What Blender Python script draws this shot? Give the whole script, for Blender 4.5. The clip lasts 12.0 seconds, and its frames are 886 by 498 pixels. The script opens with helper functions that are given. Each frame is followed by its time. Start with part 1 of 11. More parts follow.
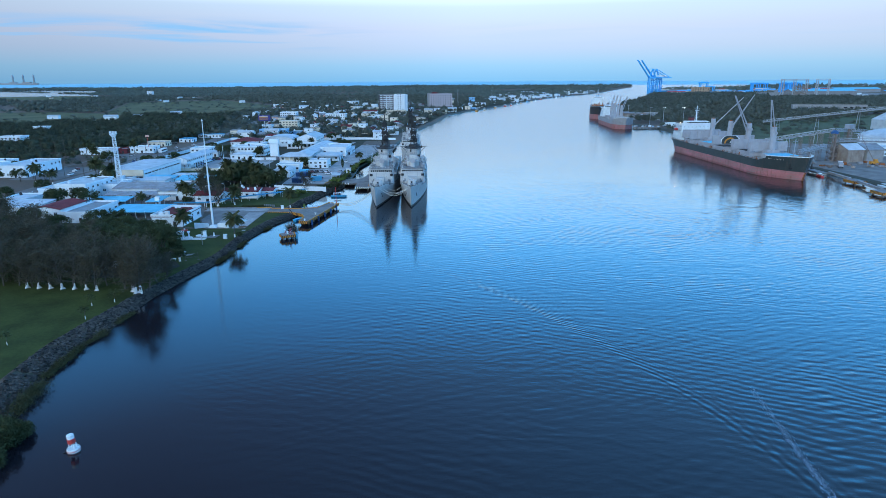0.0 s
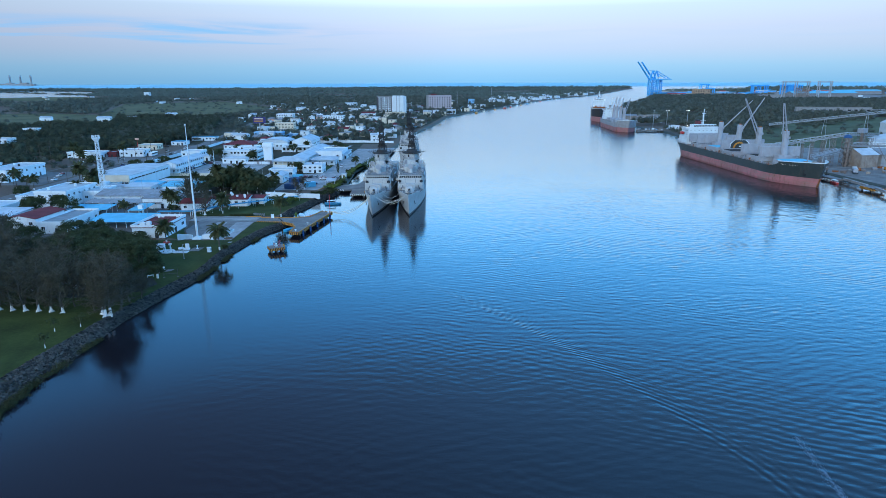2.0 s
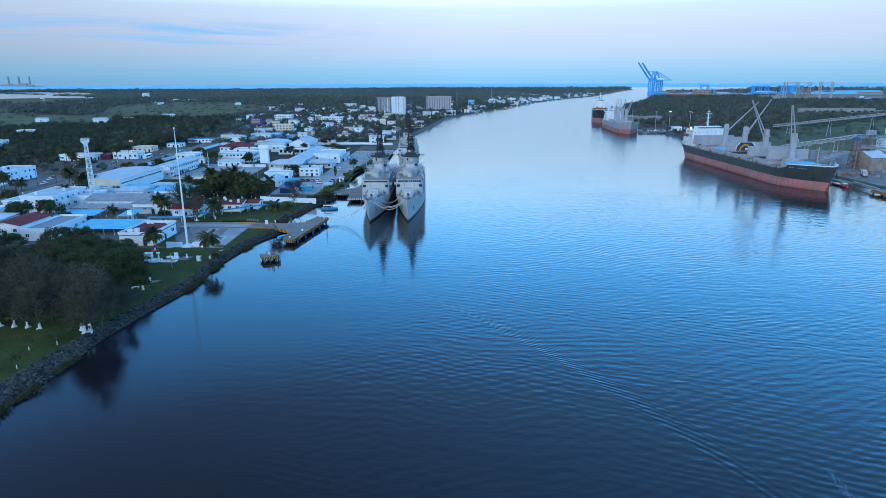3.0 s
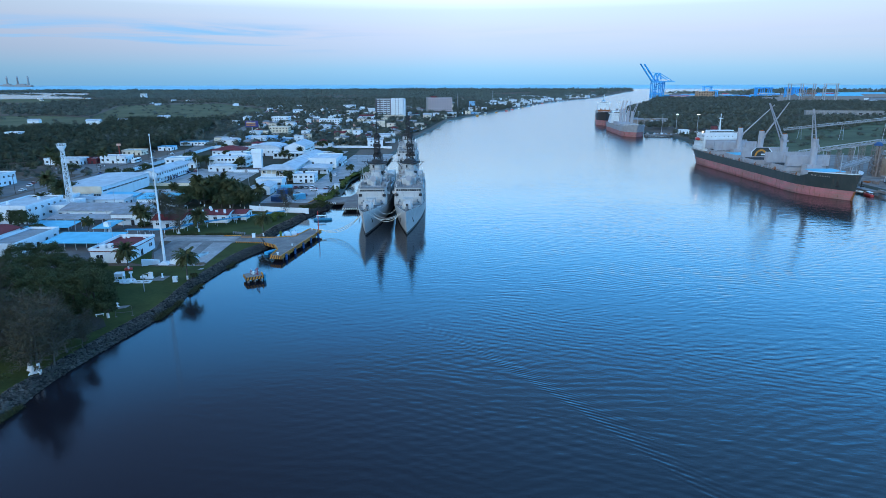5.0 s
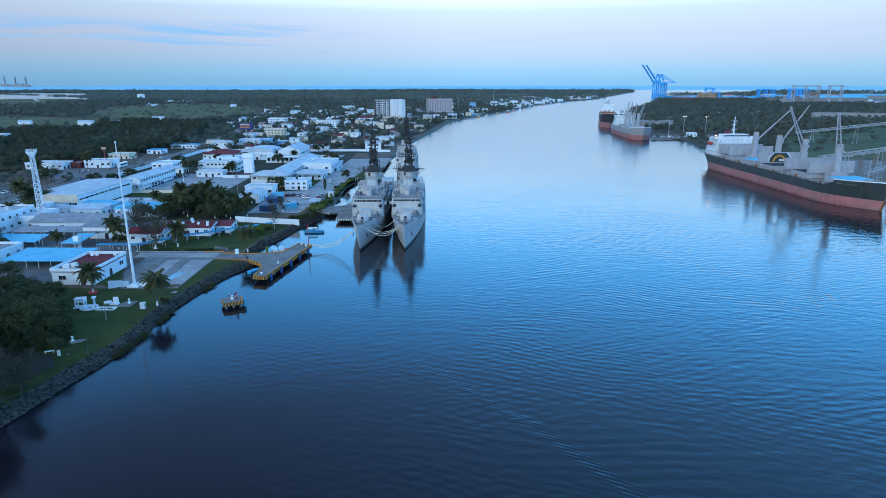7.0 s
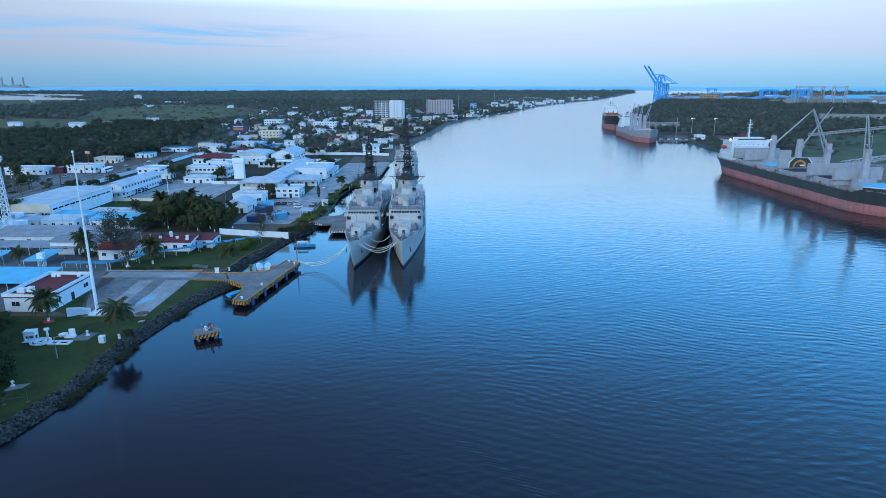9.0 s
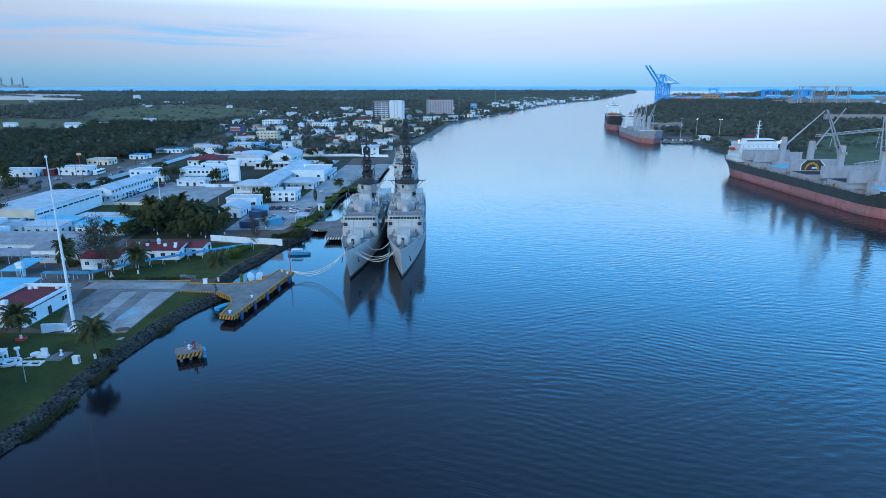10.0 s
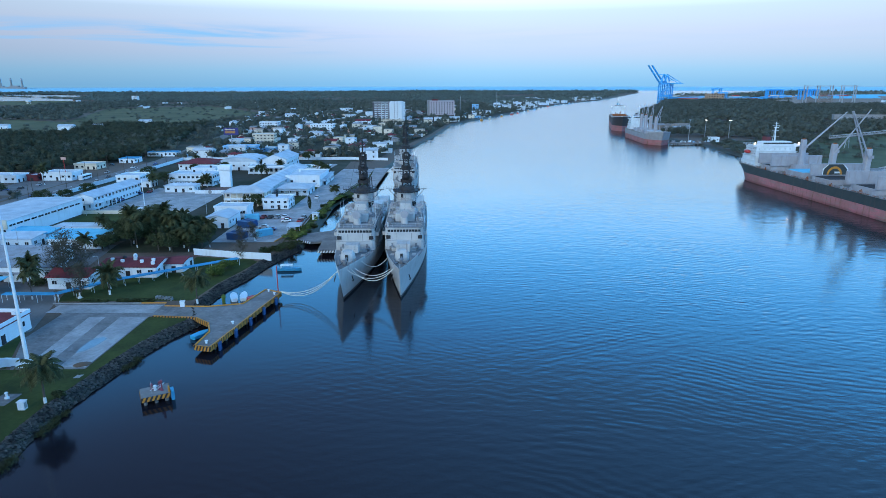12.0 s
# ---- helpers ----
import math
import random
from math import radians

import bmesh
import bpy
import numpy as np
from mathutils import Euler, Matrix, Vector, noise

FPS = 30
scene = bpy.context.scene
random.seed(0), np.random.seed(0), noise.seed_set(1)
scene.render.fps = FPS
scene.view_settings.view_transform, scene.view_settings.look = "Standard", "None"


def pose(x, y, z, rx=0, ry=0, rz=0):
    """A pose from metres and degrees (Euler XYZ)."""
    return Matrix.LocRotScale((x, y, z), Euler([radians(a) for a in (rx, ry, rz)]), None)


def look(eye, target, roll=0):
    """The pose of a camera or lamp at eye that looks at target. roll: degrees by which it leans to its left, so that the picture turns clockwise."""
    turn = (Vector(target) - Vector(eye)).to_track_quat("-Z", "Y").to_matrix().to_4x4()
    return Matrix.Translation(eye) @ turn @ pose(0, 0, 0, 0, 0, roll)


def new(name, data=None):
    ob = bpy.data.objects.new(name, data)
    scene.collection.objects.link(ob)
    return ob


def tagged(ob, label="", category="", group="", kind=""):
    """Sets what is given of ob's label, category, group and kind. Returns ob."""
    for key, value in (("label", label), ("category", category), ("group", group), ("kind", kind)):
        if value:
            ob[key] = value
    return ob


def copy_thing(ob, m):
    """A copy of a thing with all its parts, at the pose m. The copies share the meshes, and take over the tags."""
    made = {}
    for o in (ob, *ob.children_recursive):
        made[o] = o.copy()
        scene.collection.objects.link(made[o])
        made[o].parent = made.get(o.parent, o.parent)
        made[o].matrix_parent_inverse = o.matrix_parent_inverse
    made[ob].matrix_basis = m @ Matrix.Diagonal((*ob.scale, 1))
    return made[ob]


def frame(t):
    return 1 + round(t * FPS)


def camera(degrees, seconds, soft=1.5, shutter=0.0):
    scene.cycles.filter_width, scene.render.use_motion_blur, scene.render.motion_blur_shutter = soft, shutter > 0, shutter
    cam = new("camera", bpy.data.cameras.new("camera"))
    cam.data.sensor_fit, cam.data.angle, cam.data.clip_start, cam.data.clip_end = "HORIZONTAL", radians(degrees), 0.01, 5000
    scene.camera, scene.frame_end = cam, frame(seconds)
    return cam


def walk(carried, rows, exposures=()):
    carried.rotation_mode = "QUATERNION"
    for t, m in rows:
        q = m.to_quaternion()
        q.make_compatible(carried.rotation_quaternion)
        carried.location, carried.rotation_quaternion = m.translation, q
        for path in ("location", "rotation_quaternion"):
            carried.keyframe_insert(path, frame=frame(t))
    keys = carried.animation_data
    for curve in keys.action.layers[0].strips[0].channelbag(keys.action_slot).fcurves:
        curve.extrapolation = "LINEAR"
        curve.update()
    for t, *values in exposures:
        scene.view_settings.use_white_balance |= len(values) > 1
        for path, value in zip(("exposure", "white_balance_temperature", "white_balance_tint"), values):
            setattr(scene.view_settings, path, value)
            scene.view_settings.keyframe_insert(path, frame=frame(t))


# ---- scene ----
cam = camera(71.7, 12.0, 0.6)
PATH = [
    (0, (0.246, 3.757, 58.411), (0.282, 5.684, 57.877), -0.3),
    (0.5, (0.306, 7.333, 58.348), (0.342, 9.26, 57.816), -0.3),
    (1, (0.219, 11.191, 58.421), (0.257, 13.119, 57.89), -0.3),
    (1.5, (0.212, 15.225, 58.571), (0.251, 17.153, 58.041), -0.2),
    (2, (0.27, 19.462, 58.695), (0.31, 21.39, 58.165), -0.2),
    (2.5, (0.391, 24.122, 58.83), (0.43, 26.05, 58.3), -0.2),
    (3, (0.36, 28.839, 58.923), (0.401, 30.768, 58.395), -0.2),
    (5, (0.197, 48.919, 59.377), (0.238, 50.848, 58.852), -0.1),
    (5.5, (0.15, 54.113, 59.512), (0.192, 56.043, 58.986), -0.1),
    (6, (0.216, 59.538, 59.561), (0.258, 61.467, 59.037), -0.1),
    (6.5, (0.199, 64.958, 59.613), (0.24, 66.888, 59.089), -0.0),
    (7, (0.053, 70.448, 59.663), (0.095, 72.378, 59.14), -0.0),
    (9, (-0.261, 91.934, 59.756), (-0.218, 93.865, 59.235), 0.0),
    (9.5, (-0.349, 97.439, 59.781), (-0.306, 99.369, 59.259), 0.0),
    (10, (-0.344, 102.988, 59.711), (-0.302, 104.919, 59.19), 0.0),
    (10.5, (-0.32, 108.616, 59.735), (-0.279, 110.546, 59.214), 0.0),
    (11, (-0.443, 113.806, 59.761), (-0.402, 115.737, 59.241), -0.0),
    (11.5, (-0.475, 118.201, 59.836), (-0.435, 120.131, 59.315), -0.1),
    (12, (-0.502, 121.765, 59.801), (-0.463, 123.696, 59.281), -0.1),
]
walk(cam, [(t, look(eye, target, roll)) for t, eye, target, roll in PATH])

# ---------- world and light ----------
world = bpy.data.worlds.new("dusk_sky")
scene.world = world
world.use_nodes = True
wn, wl = world.node_tree.nodes, world.node_tree.links
wn.clear()


def wnode(kind, **kw):
    n = wn.new(kind)
    for k, v in kw.items():
        n.inputs[k].default_value = v
    return n


geo = wn.new("ShaderNodeTexCoord")
sep = wn.new("ShaderNodeSeparateXYZ")
wl.new(geo.outputs["Generated"], sep.inputs[0])
# dusk gradient by elevation: blue haze, pink belt, pale band, deep blue overhead
ramp = wn.new("ShaderNodeValToRGB")
stops = [(0.0, (0.12, 0.385, 0.69)), (0.02, (0.155, 0.41, 0.70)), (0.045, (0.29, 0.42, 0.67)), (0.075, (0.39, 0.465, 0.69)),
         (0.105, (0.435, 0.57, 0.78)), (0.138, (0.84, 1.10, 1.34)), (0.168, (0.98, 1.58, 2.14)), (0.235, (0.37, 1.56, 3.2)),
         (0.33, (0.175, 1.06, 2.6)), (0.395, (0.18, 0.82, 1.98)), (0.46, (0.175, 0.37, 0.82)), (0.62, (0.115, 0.165, 0.335)), (1.0, (0.13, 0.165, 0.265))]
while len(ramp.color_ramp.elements) < len(stops):
    ramp.color_ramp.elements.new(0.5)
for el, (p, c) in zip(ramp.color_ramp.elements, stops):
    el.position, el.color = p, (*c, 1)
wl.new(sep.outputs["Z"], ramp.inputs[0])
# afterglow of the set sun, behind the camera and to its right
glowdir = wn.new("ShaderNodeVectorMath")
glowdir.operation = "DOT_PRODUCT"
glowdir.inputs[1].default_value = (0.82, 0.40, 0.40)
wl.new(geo.outputs["Generated"], glowdir.inputs[0])
glow = wn.new("ShaderNodeMapRange")
glow.interpolation_type = "SMOOTHSTEP"
for k, v in (("From Min", 0.1), ("From Max", 1.0), ("To Min", 0.0), ("To Max", 1.0)):
    glow.inputs[k].default_value = v
wl.new(glowdir.outputs["Value"], glow.inputs[0])
high = wn.new("ShaderNodeMapRange")
high.interpolation_type = "SMOOTHSTEP"
high.inputs["From Min"].default_value, high.inputs["From Max"].default_value = 0.15, 0.38
wl.new(sep.outputs["Z"], high.inputs[0])
veil = wn.new("ShaderNodeMath")
veil.operation = "MULTIPLY"
wl.new(glow.outputs[0], veil.inputs[0])
wl.new(high.outputs[0], veil.inputs[1])
warm = wn.new("ShaderNodeMix")
warm.data_type = "RGBA"
warm.blend_type = "ADD"
warm.inputs["B"].default_value = (0.04, 0.38, 0.88, 1)
wl.new(veil.outputs[0], warm.inputs["Factor"])
# the sky is brightest upriver, duller to the west and a little to the east
side = wn.new("ShaderNodeMapRange")
for k, v in (("From Min", -0.65), ("From Max", 0.05), ("To Min", 0.56), ("To Max", 0.87)):
    side.inputs[k].default_value = v
wl.new(sep.outputs["X"], side.inputs[0])
tone = wn.new("ShaderNodeVectorMath")
tone.operation = "SCALE"
wl.new(ramp.outputs[0], tone.inputs[0])
far_side = wn.new("ShaderNodeMapRange")
for k, v in (("From Min", 0.1), ("From Max", 0.6), ("To Min", 1.0), ("To Max", 0.86)):
    far_side.inputs[k].default_value = v
wl.new(sep.outputs["X"], far_side.inputs[0])
both = wn.new("ShaderNodeMath")
both.operation = "MULTIPLY"
wl.new(side.outputs[0], both.inputs[0])
wl.new(far_side.outputs[0], both.inputs[1])
wl.new(both.outputs[0], tone.inputs["Scale"])
wl.new(tone.outputs[0], warm.inputs["A"])
# thin streaks of cloud
mapn = wn.new("ShaderNodeMapping")
mapn.inputs["Scale"].default_value = (2.4, 2.4, 34)
mapn.inputs["Location"].default_value = (0.35, 0.1, 0.4)
cloud = wnode("ShaderNodeTexNoise", Scale=1.6, Detail=5.0, Roughness=0.55, Distortion=0.6)
wl.new(geo.outputs["Generated"], mapn.inputs[0])
wl.new(mapn.outputs[0], cloud.inputs["Vector"])
cr = wn.new("ShaderNodeMapRange")
for k, v in (("From Min", 0.47), ("From Max", 0.62), ("To Min", 0.0), ("To Max", 1.0)):
    cr.inputs[k].default_value = v
wl.new(cloud.outputs[0], cr.inputs[0])
# the streaks lie in a low bank over the western land
bank_x = wn.new("ShaderNodeMapRange")
bank_x.interpolation_type = "SMOOTHSTEP"
for k, v in (("From Min", -0.05), ("From Max", -0.3), ("To Min", 0.08), ("To Max", 1.0)):
    bank_x.inputs[k].default_value = v
wl.new(sep.outputs["X"], bank_x.inputs[0])
bank_lo = wn.new("ShaderNodeMapRange")
bank_lo.interpolation_type = "SMOOTHSTEP"
bank_lo.inputs["From Min"].default_value, bank_lo.inputs["From Max"].default_value = 0.040, 0.054
bank_hi = wn.new("ShaderNodeMapRange")
bank_hi.interpolation_type = "SMOOTHSTEP"
bank_hi.inputs["From Min"].default_value, bank_hi.inputs["From Max"].default_value = 0.092, 0.07
for q in (bank_lo, bank_hi):
    wl.new(sep.outputs["Z"], q.inputs[0])
thick = cr.outputs[0]
for q in (bank_x, bank_lo, bank_hi):
    mm = wn.new("ShaderNodeMath")
    mm.operation = "MULTIPLY"
    wl.new(thick, mm.inputs[0])
    wl.new(q.outputs[0], mm.inputs[1])
    thick = mm.outputs[0]
cmix = wn.new("ShaderNodeMix")
cmix.data_type = "RGBA"
cmix.inputs["B"].default_value = (0.10, 0.29, 0.56, 1)
wl.new(thick, cmix.inputs["Factor"])
wl.new(warm.outputs["Result"], cmix.inputs["A"])
sky = wn.new("ShaderNodeTexSky")
sky.sky_type, sky.sun_disc = "NISHITA", False
sky.sun_elevation, sky.sun_rotation = radians(25), radians(216)
lift_sky = wn.new("ShaderNodeMix")
lift_sky.data_type, lift_sky.blend_type = "RGBA", "ADD"
lift_sky.inputs["Factor"].default_value = 0.02
wl.new(cmix.outputs["Result"], lift_sky.inputs["A"])
wl.new(sky.outputs[0], lift_sky.inputs["B"])
back = wnode("ShaderNodeBackground", Strength=1.0)
wl.new(lift_sky.outputs["Result"], back.inputs[0])
wout = wn.new("ShaderNodeOutputWorld")
wl.new(back.outputs[0], wout.inputs[0])

sun = new("sun", bpy.data.lights.new("sun", "SUN"))
sun.data.energy, sun.data.angle, sun.data.color = 1.08, radians(30), (0.80, 0.95, 1.0)
sun.matrix_world = look((-190, -260, 150), (0, 0, 0))
scene.view_settings.exposure = 0.57


# ---------- materials ----------
def mat(name, c1, c2=None, size=2.0, rough=0.7, metal=0.0, bump=0.15, fine=None, vary=0.0, streak=None, spec=0.4, band=None):
    """A surface with two scales of variation: blotches of `size` metres and a fine grain; vary: by object; streak: rust or dirt runs."""
    m = bpy.data.materials.new(name)
    m.use_nodes = True
    n, l = m.node_tree.nodes, m.node_tree.links
    p = n["Principled BSDF"]
    p.inputs["Roughness"].default_value, p.inputs["Metallic"].default_value = rough, metal
    p.inputs["Specular IOR Level"].default_value = spec
    c2 = c2 or tuple(v * 0.78 for v in c1)
    tc = n.new("ShaderNodeNewGeometry")
    a = n.new("ShaderNodeTexNoise")
    a.inputs["Scale"].default_value, a.inputs["Detail"].default_value = 1.0 / size, 6
    b = n.new("ShaderNodeTexNoise")
    b.inputs["Scale"].default_value, b.inputs["Detail"].default_value = 1.0 / (fine or size / 9), 3
    for t in (a, b):
        l.new(tc.outputs["Position"], t.inputs["Vector"])
    add = n.new("ShaderNodeMath")
    add.operation = "MULTIPLY_ADD"
    add.inputs[1].default_value = 0.45
    l.new(b.outputs[0], add.inputs[0])
    l.new(a.outputs[0], add.inputs[2])
    mr = n.new("ShaderNodeMapRange")
    mr.inputs["From Min"].default_value, mr.inputs["From Max"].default_value = 0.5, 0.95
    l.new(add.outputs[0], mr.inputs[0])
    mix = n.new("ShaderNodeMix")
    mix.data_type = "RGBA"
    mix.inputs["A"].default_value, mix.inputs["B"].default_value = (*c1, 1), (*c2, 1)
    l.new(mr.outputs[0], mix.inputs["Factor"])
    out = mix.outputs["Result"]
    if streak:
        mp = n.new("ShaderNodeMapping")
        mp.inputs["Scale"].default_value = (0.9, 0.9, 0.12)
        s = n.new("ShaderNodeTexNoise")
        s.inputs["Scale"].default_value, s.inputs["Detail"].default_value = 0.9, 7
        l.new(tc.outputs["Position"], mp.inputs[0])
        l.new(mp.outputs[0], s.inputs["Vector"])
        sr = n.new("ShaderNodeMapRange")
        sr.inputs["From Min"].default_value, sr.inputs["From Max"].default_value = 0.54, 0.74
        sr.inputs["To Max"].default_value = streak[3] if len(streak) > 3 else 0.7
        l.new(s.outputs[0], sr.inputs[0])
        m2 = n.new("ShaderNodeMix")
        m2.data_type = "RGBA"
        m2.inputs["B"].default_value = (*streak[:3], 1)
        l.new(out, m2.inputs["A"])
        l.new(sr.outputs[0], m2.inputs["Factor"])
        out = m2.outputs["Result"]
    if band:
        mp = n.new("ShaderNodeMapping")
        mp.inputs["Scale"].default_value = (0.10, 0.10, 1.5)
        s = n.new("ShaderNodeTexNoise")
        s.inputs["Scale"].default_value, s.inputs["Detail"].default_value = 1.0, 6
        l.new(tc.outputs["Position"], mp.inputs[0])
        l.new(mp.outputs[0], s.inputs["Vector"])
        sr = n.new("ShaderNodeMapRange")
        sr.inputs["From Min"].default_value, sr.inputs["From Max"].default_value, sr.inputs["To Max"].default_value = 0.5, 0.68, band[3]
        l.new(s.outputs[0], sr.inputs[0])
        m3 = n.new("ShaderNodeMix")
        m3.data_type = "RGBA"
        m3.inputs["B"].default_value = (*band[:3], 1)
        l.new(out, m3.inputs["A"])
        l.new(sr.outputs[0], m3.inputs["Factor"])
        out = m3.outputs["Result"]
    if vary:
        oi = n.new("ShaderNodeObjectInfo")
        vr = n.new("ShaderNodeMapRange")
        vr.inputs["To Min"].default_value, vr.inputs["To Max"].default_value = 1 - vary, 1 + vary
        l.new(oi.outputs["Random"], vr.inputs[0])
        hs = n.new("ShaderNodeHueSaturation")
        l.new(vr.outputs[0], hs.inputs["Value"])
        l.new(out, hs.inputs["Color"])
        out = hs.outputs["Color"]
    l.new(out, p.inputs["Base Color"])
    if bump:
        bp = n.new("ShaderNodeBump")
        bp.inputs["Strength"].default_value, bp.inputs["Distance"].default_value = bump, 0.05
        l.new(b.outputs[0], bp.inputs["Height"])
        l.new(bp.outputs[0], p.inputs["Normal"])
    return m


def foliage(name, c1, c2, size=3.0, lo=0.55, hi=1.5, relief=0.0):
    m = mat(name, c1, c2, size, 0.85, bump=0, spec=0.15)
    n, l = m.node_tree.nodes, m.node_tree.links
    p = n["Principled BSDF"]
    src = p.inputs["Base Color"].links[0].from_socket
    g = n.new("ShaderNodeNewGeometry")
    vr = n.new("ShaderNodeMapRange")
    vr.inputs["To Min"].default_value, vr.inputs["To Max"].default_value = lo, hi
    l.new(g.outputs["Random Per Island"], vr.inputs[0])
    hs = n.new("ShaderNodeHueSaturation")
    l.new(vr.outputs[0], hs.inputs["Value"])
    l.new(src, hs.inputs["Color"])
    l.new(hs.outputs["Color"], p.inputs["Base Color"])
    if relief:
        t = n.new("ShaderNodeTexNoise")
        t.inputs["Scale"].default_value, t.inputs["Detail"].default_value, t.inputs["Roughness"].default_value = 1.0 / relief, 4, 0.7
        l.new(g.outputs["Position"], t.inputs["Vector"])
        bp = n.new("ShaderNodeBump")
        bp.inputs["Strength"].default_value, bp.inputs["Distance"].default_value = 1.0, relief * 1.4
        l.new(t.outputs[0], bp.inputs["Height"])
        l.new(bp.outputs[0], p.inputs["Normal"])
    return m


WHITE = mat("white_paint", (0.69, 0.76, 0.80), (0.62, 0.67, 0.69), 4, 0.75, streak=(0.42, 0.42, 0.42, 0.35), vary=0.06)
ROOFW = mat("white_roof_coating", (0.50, 0.57, 0.62), (0.33, 0.38, 0.43), 5, 0.7, vary=0.08)
CREAM = mat("cream_paint", (0.68, 0.61, 0.49), (0.56, 0.49, 0.38), 4, 0.8, vary=0.12)
PINKW = mat("salmon_paint", (0.6, 0.36, 0.28), (0.5, 0.3, 0.24), 4, 0.8, vary=0.15)
BLUEW = mat("sky_blue_paint", (0.25, 0.5, 0.72), (0.2, 0.42, 0.62), 4, 0.7, vary=0.1)
GREYW = mat("bare_cement_render", (0.28, 0.28, 0.28), (0.2, 0.2, 0.2), 3, 0.9, vary=0.15)
REDROOF = mat("red_roof_coating", (0.19, 0.04, 0.046), (0.12, 0.03, 0.034), 3, 0.85, vary=0.1, spec=0.15)
TINROOF = mat("weathered_tin_roof", (0.30, 0.32, 0.35), (0.20, 0.20, 0.21), 3, 0.6, 0.2, vary=0.12, streak=(0.2, 0.12, 0.09, 0.5))
BLUEROOF = mat("pale_blue_roof", (0.14, 0.50, 0.68), (0.10, 0.40, 0.57), 3, 0.75, spec=0.2)
BLUE = mat("blue_awning", (0.045, 0.30, 0.50), (0.035, 0.23, 0.40), 2, 0.7, spec=0.2)
DEEPB = mat("deep_blue_steel", (0.015, 0.075, 0.20), (0.012, 0.055, 0.15), 2, 0.6, vary=0.15)
GLASS = mat("window_glass", (0.02, 0.025, 0.03), (0.03, 0.035, 0.04), 1, 0.12, bump=0, spec=0.6)
DARK = mat("dark_opening", (0.025, 0.025, 0.028), (0.04, 0.04, 0.042), 1, 0.9, bump=0)
CONC = mat("concrete", (0.21, 0.205, 0.20), (0.10, 0.10, 0.102), 4, 0.85, fine=0.6, streak=(0.28, 0.28, 0.28, 0.45))
CONCL = mat("pale_concrete", (0.36, 0.365, 0.37), (0.19, 0.195, 0.20), 5, 0.85, fine=0.7, streak=(0.17, 0.17, 0.17, 0.5))
ASPH = mat("asphalt", (0.158, 0.152, 0.148), (0.098, 0.094, 0.092), 6, 0.85, vary=0.05)
BRICKY = mat("brick_paving", (0.15, 0.085, 0.08), (0.1, 0.065, 0.06), 3, 0.85)
GRASS = mat("lawn", (0.060, 0.077, 0.022), (0.029, 0.039, 0.013), 8, 0.95, fine=0.7, bump=0.4, spec=0.1)
FIELD = mat("pasture", (0.13, 0.125, 0.064), (0.07, 0.078, 0.042), 70, 0.95, fine=5, bump=0.3, spec=0.1)
EARTH = mat("woodland_floor", (0.034, 0.047, 0.028), (0.048, 0.062, 0.036), 25, 0.95, fine=3, bump=0.4, spec=0.1)
TOWNG = mat("town_ground", (0.066, 0.061, 0.05), (0.03, 0.036, 0.018), 22, 0.95, fine=3, bump=0.3, spec=0.1)
ROCK = mat("grey_rock", (0.13, 0.13, 0.135), (0.06, 0.062, 0.065), 2, 0.9, fine=0.15, bump=0.5)
MUD = mat("wet_bank", (0.034, 0.038, 0.026), (0.05, 0.054, 0.034), 2, 0.7)
NAVY = mat("warship_grey_paint", (0.50, 0.50, 0.49), (0.40, 0.40, 0.39), 3, 0.6, streak=(0.30, 0.24, 0.2, 0.35))
NAVYD = mat("warship_deck_grey", (0.24, 0.25, 0.26), (0.17, 0.18, 0.19), 3, 0.75)
BLACK = mat("sooty_black", (0.02, 0.02, 0.022), (0.035, 0.033, 0.033), 2, 0.7)
BOOT = mat("black_boot_topping", (0.03, 0.03, 0.032), (0.05, 0.045, 0.045), 2, 0.6)
HULLG = mat("dark_green_hull_paint", (0.030, 0.042, 0.042), (0.045, 0.055, 0.055), 4, 0.5, streak=(0.12, 0.08, 0.06, 0.35))
HULLR = mat("faded_red_antifouling", (0.52, 0.175, 0.19), (0.28, 0.13, 0.11), 6, 0.6, fine=0.5, streak=(0.20, 0.085, 0.05, 0.95), band=(0.27, 0.19, 0.17, 0.85))
HULLGREY = mat("grey_hull_paint", (0.33, 0.34, 0.35), (0.26, 0.26, 0.27), 4, 0.6, streak=(0.2, 0.13, 0.1, 0.3))
RUST = mat("rust", (0.33, 0.11, 0.035), (0.2, 0.07, 0.03), 2, 0.9)
SHIPGREY = mat("deck_gear_grey", (0.37, 0.38, 0.41), (0.30, 0.305, 0.33), 3, 0.6, streak=(0.26, 0.18, 0.13, 0.4))
DECKG = mat("deck_green_grey", (0.22, 0.25, 0.24), (0.3, 0.24, 0.2), 4, 0.8)
RUSTY = mat("dull_rusted_tube", (0.13, 0.12, 0.11), (0.09, 0.075, 0.06), 0.6, 0.7)
# near-black ground colour that holds the deep shade under the grove
SHADESOIL = mat("tree_shade_soil", (0.022, 0.021, 0.018), (0.035, 0.031, 0.024), 3, 0.95, fine=0.4, bump=0.4)
EARTH = mat("brown_earth", (0.12, 0.085, 0.06), (0.085, 0.06, 0.045), 1.2, 0.95, fine=0.2, bump=0.4)
STEELW = mat("white_steel", (0.72, 0.79, 0.82), (0.58, 0.63, 0.65), 3, 0.5)
STEEL = mat("galvanised_steel", (0.42, 0.44, 0.46), (0.32, 0.33, 0.34), 1, 0.45, 0.4)
RED = mat("red_paint", (0.55, 0.05, 0.04), (0.42, 0.04, 0.035), 1, 0.5)
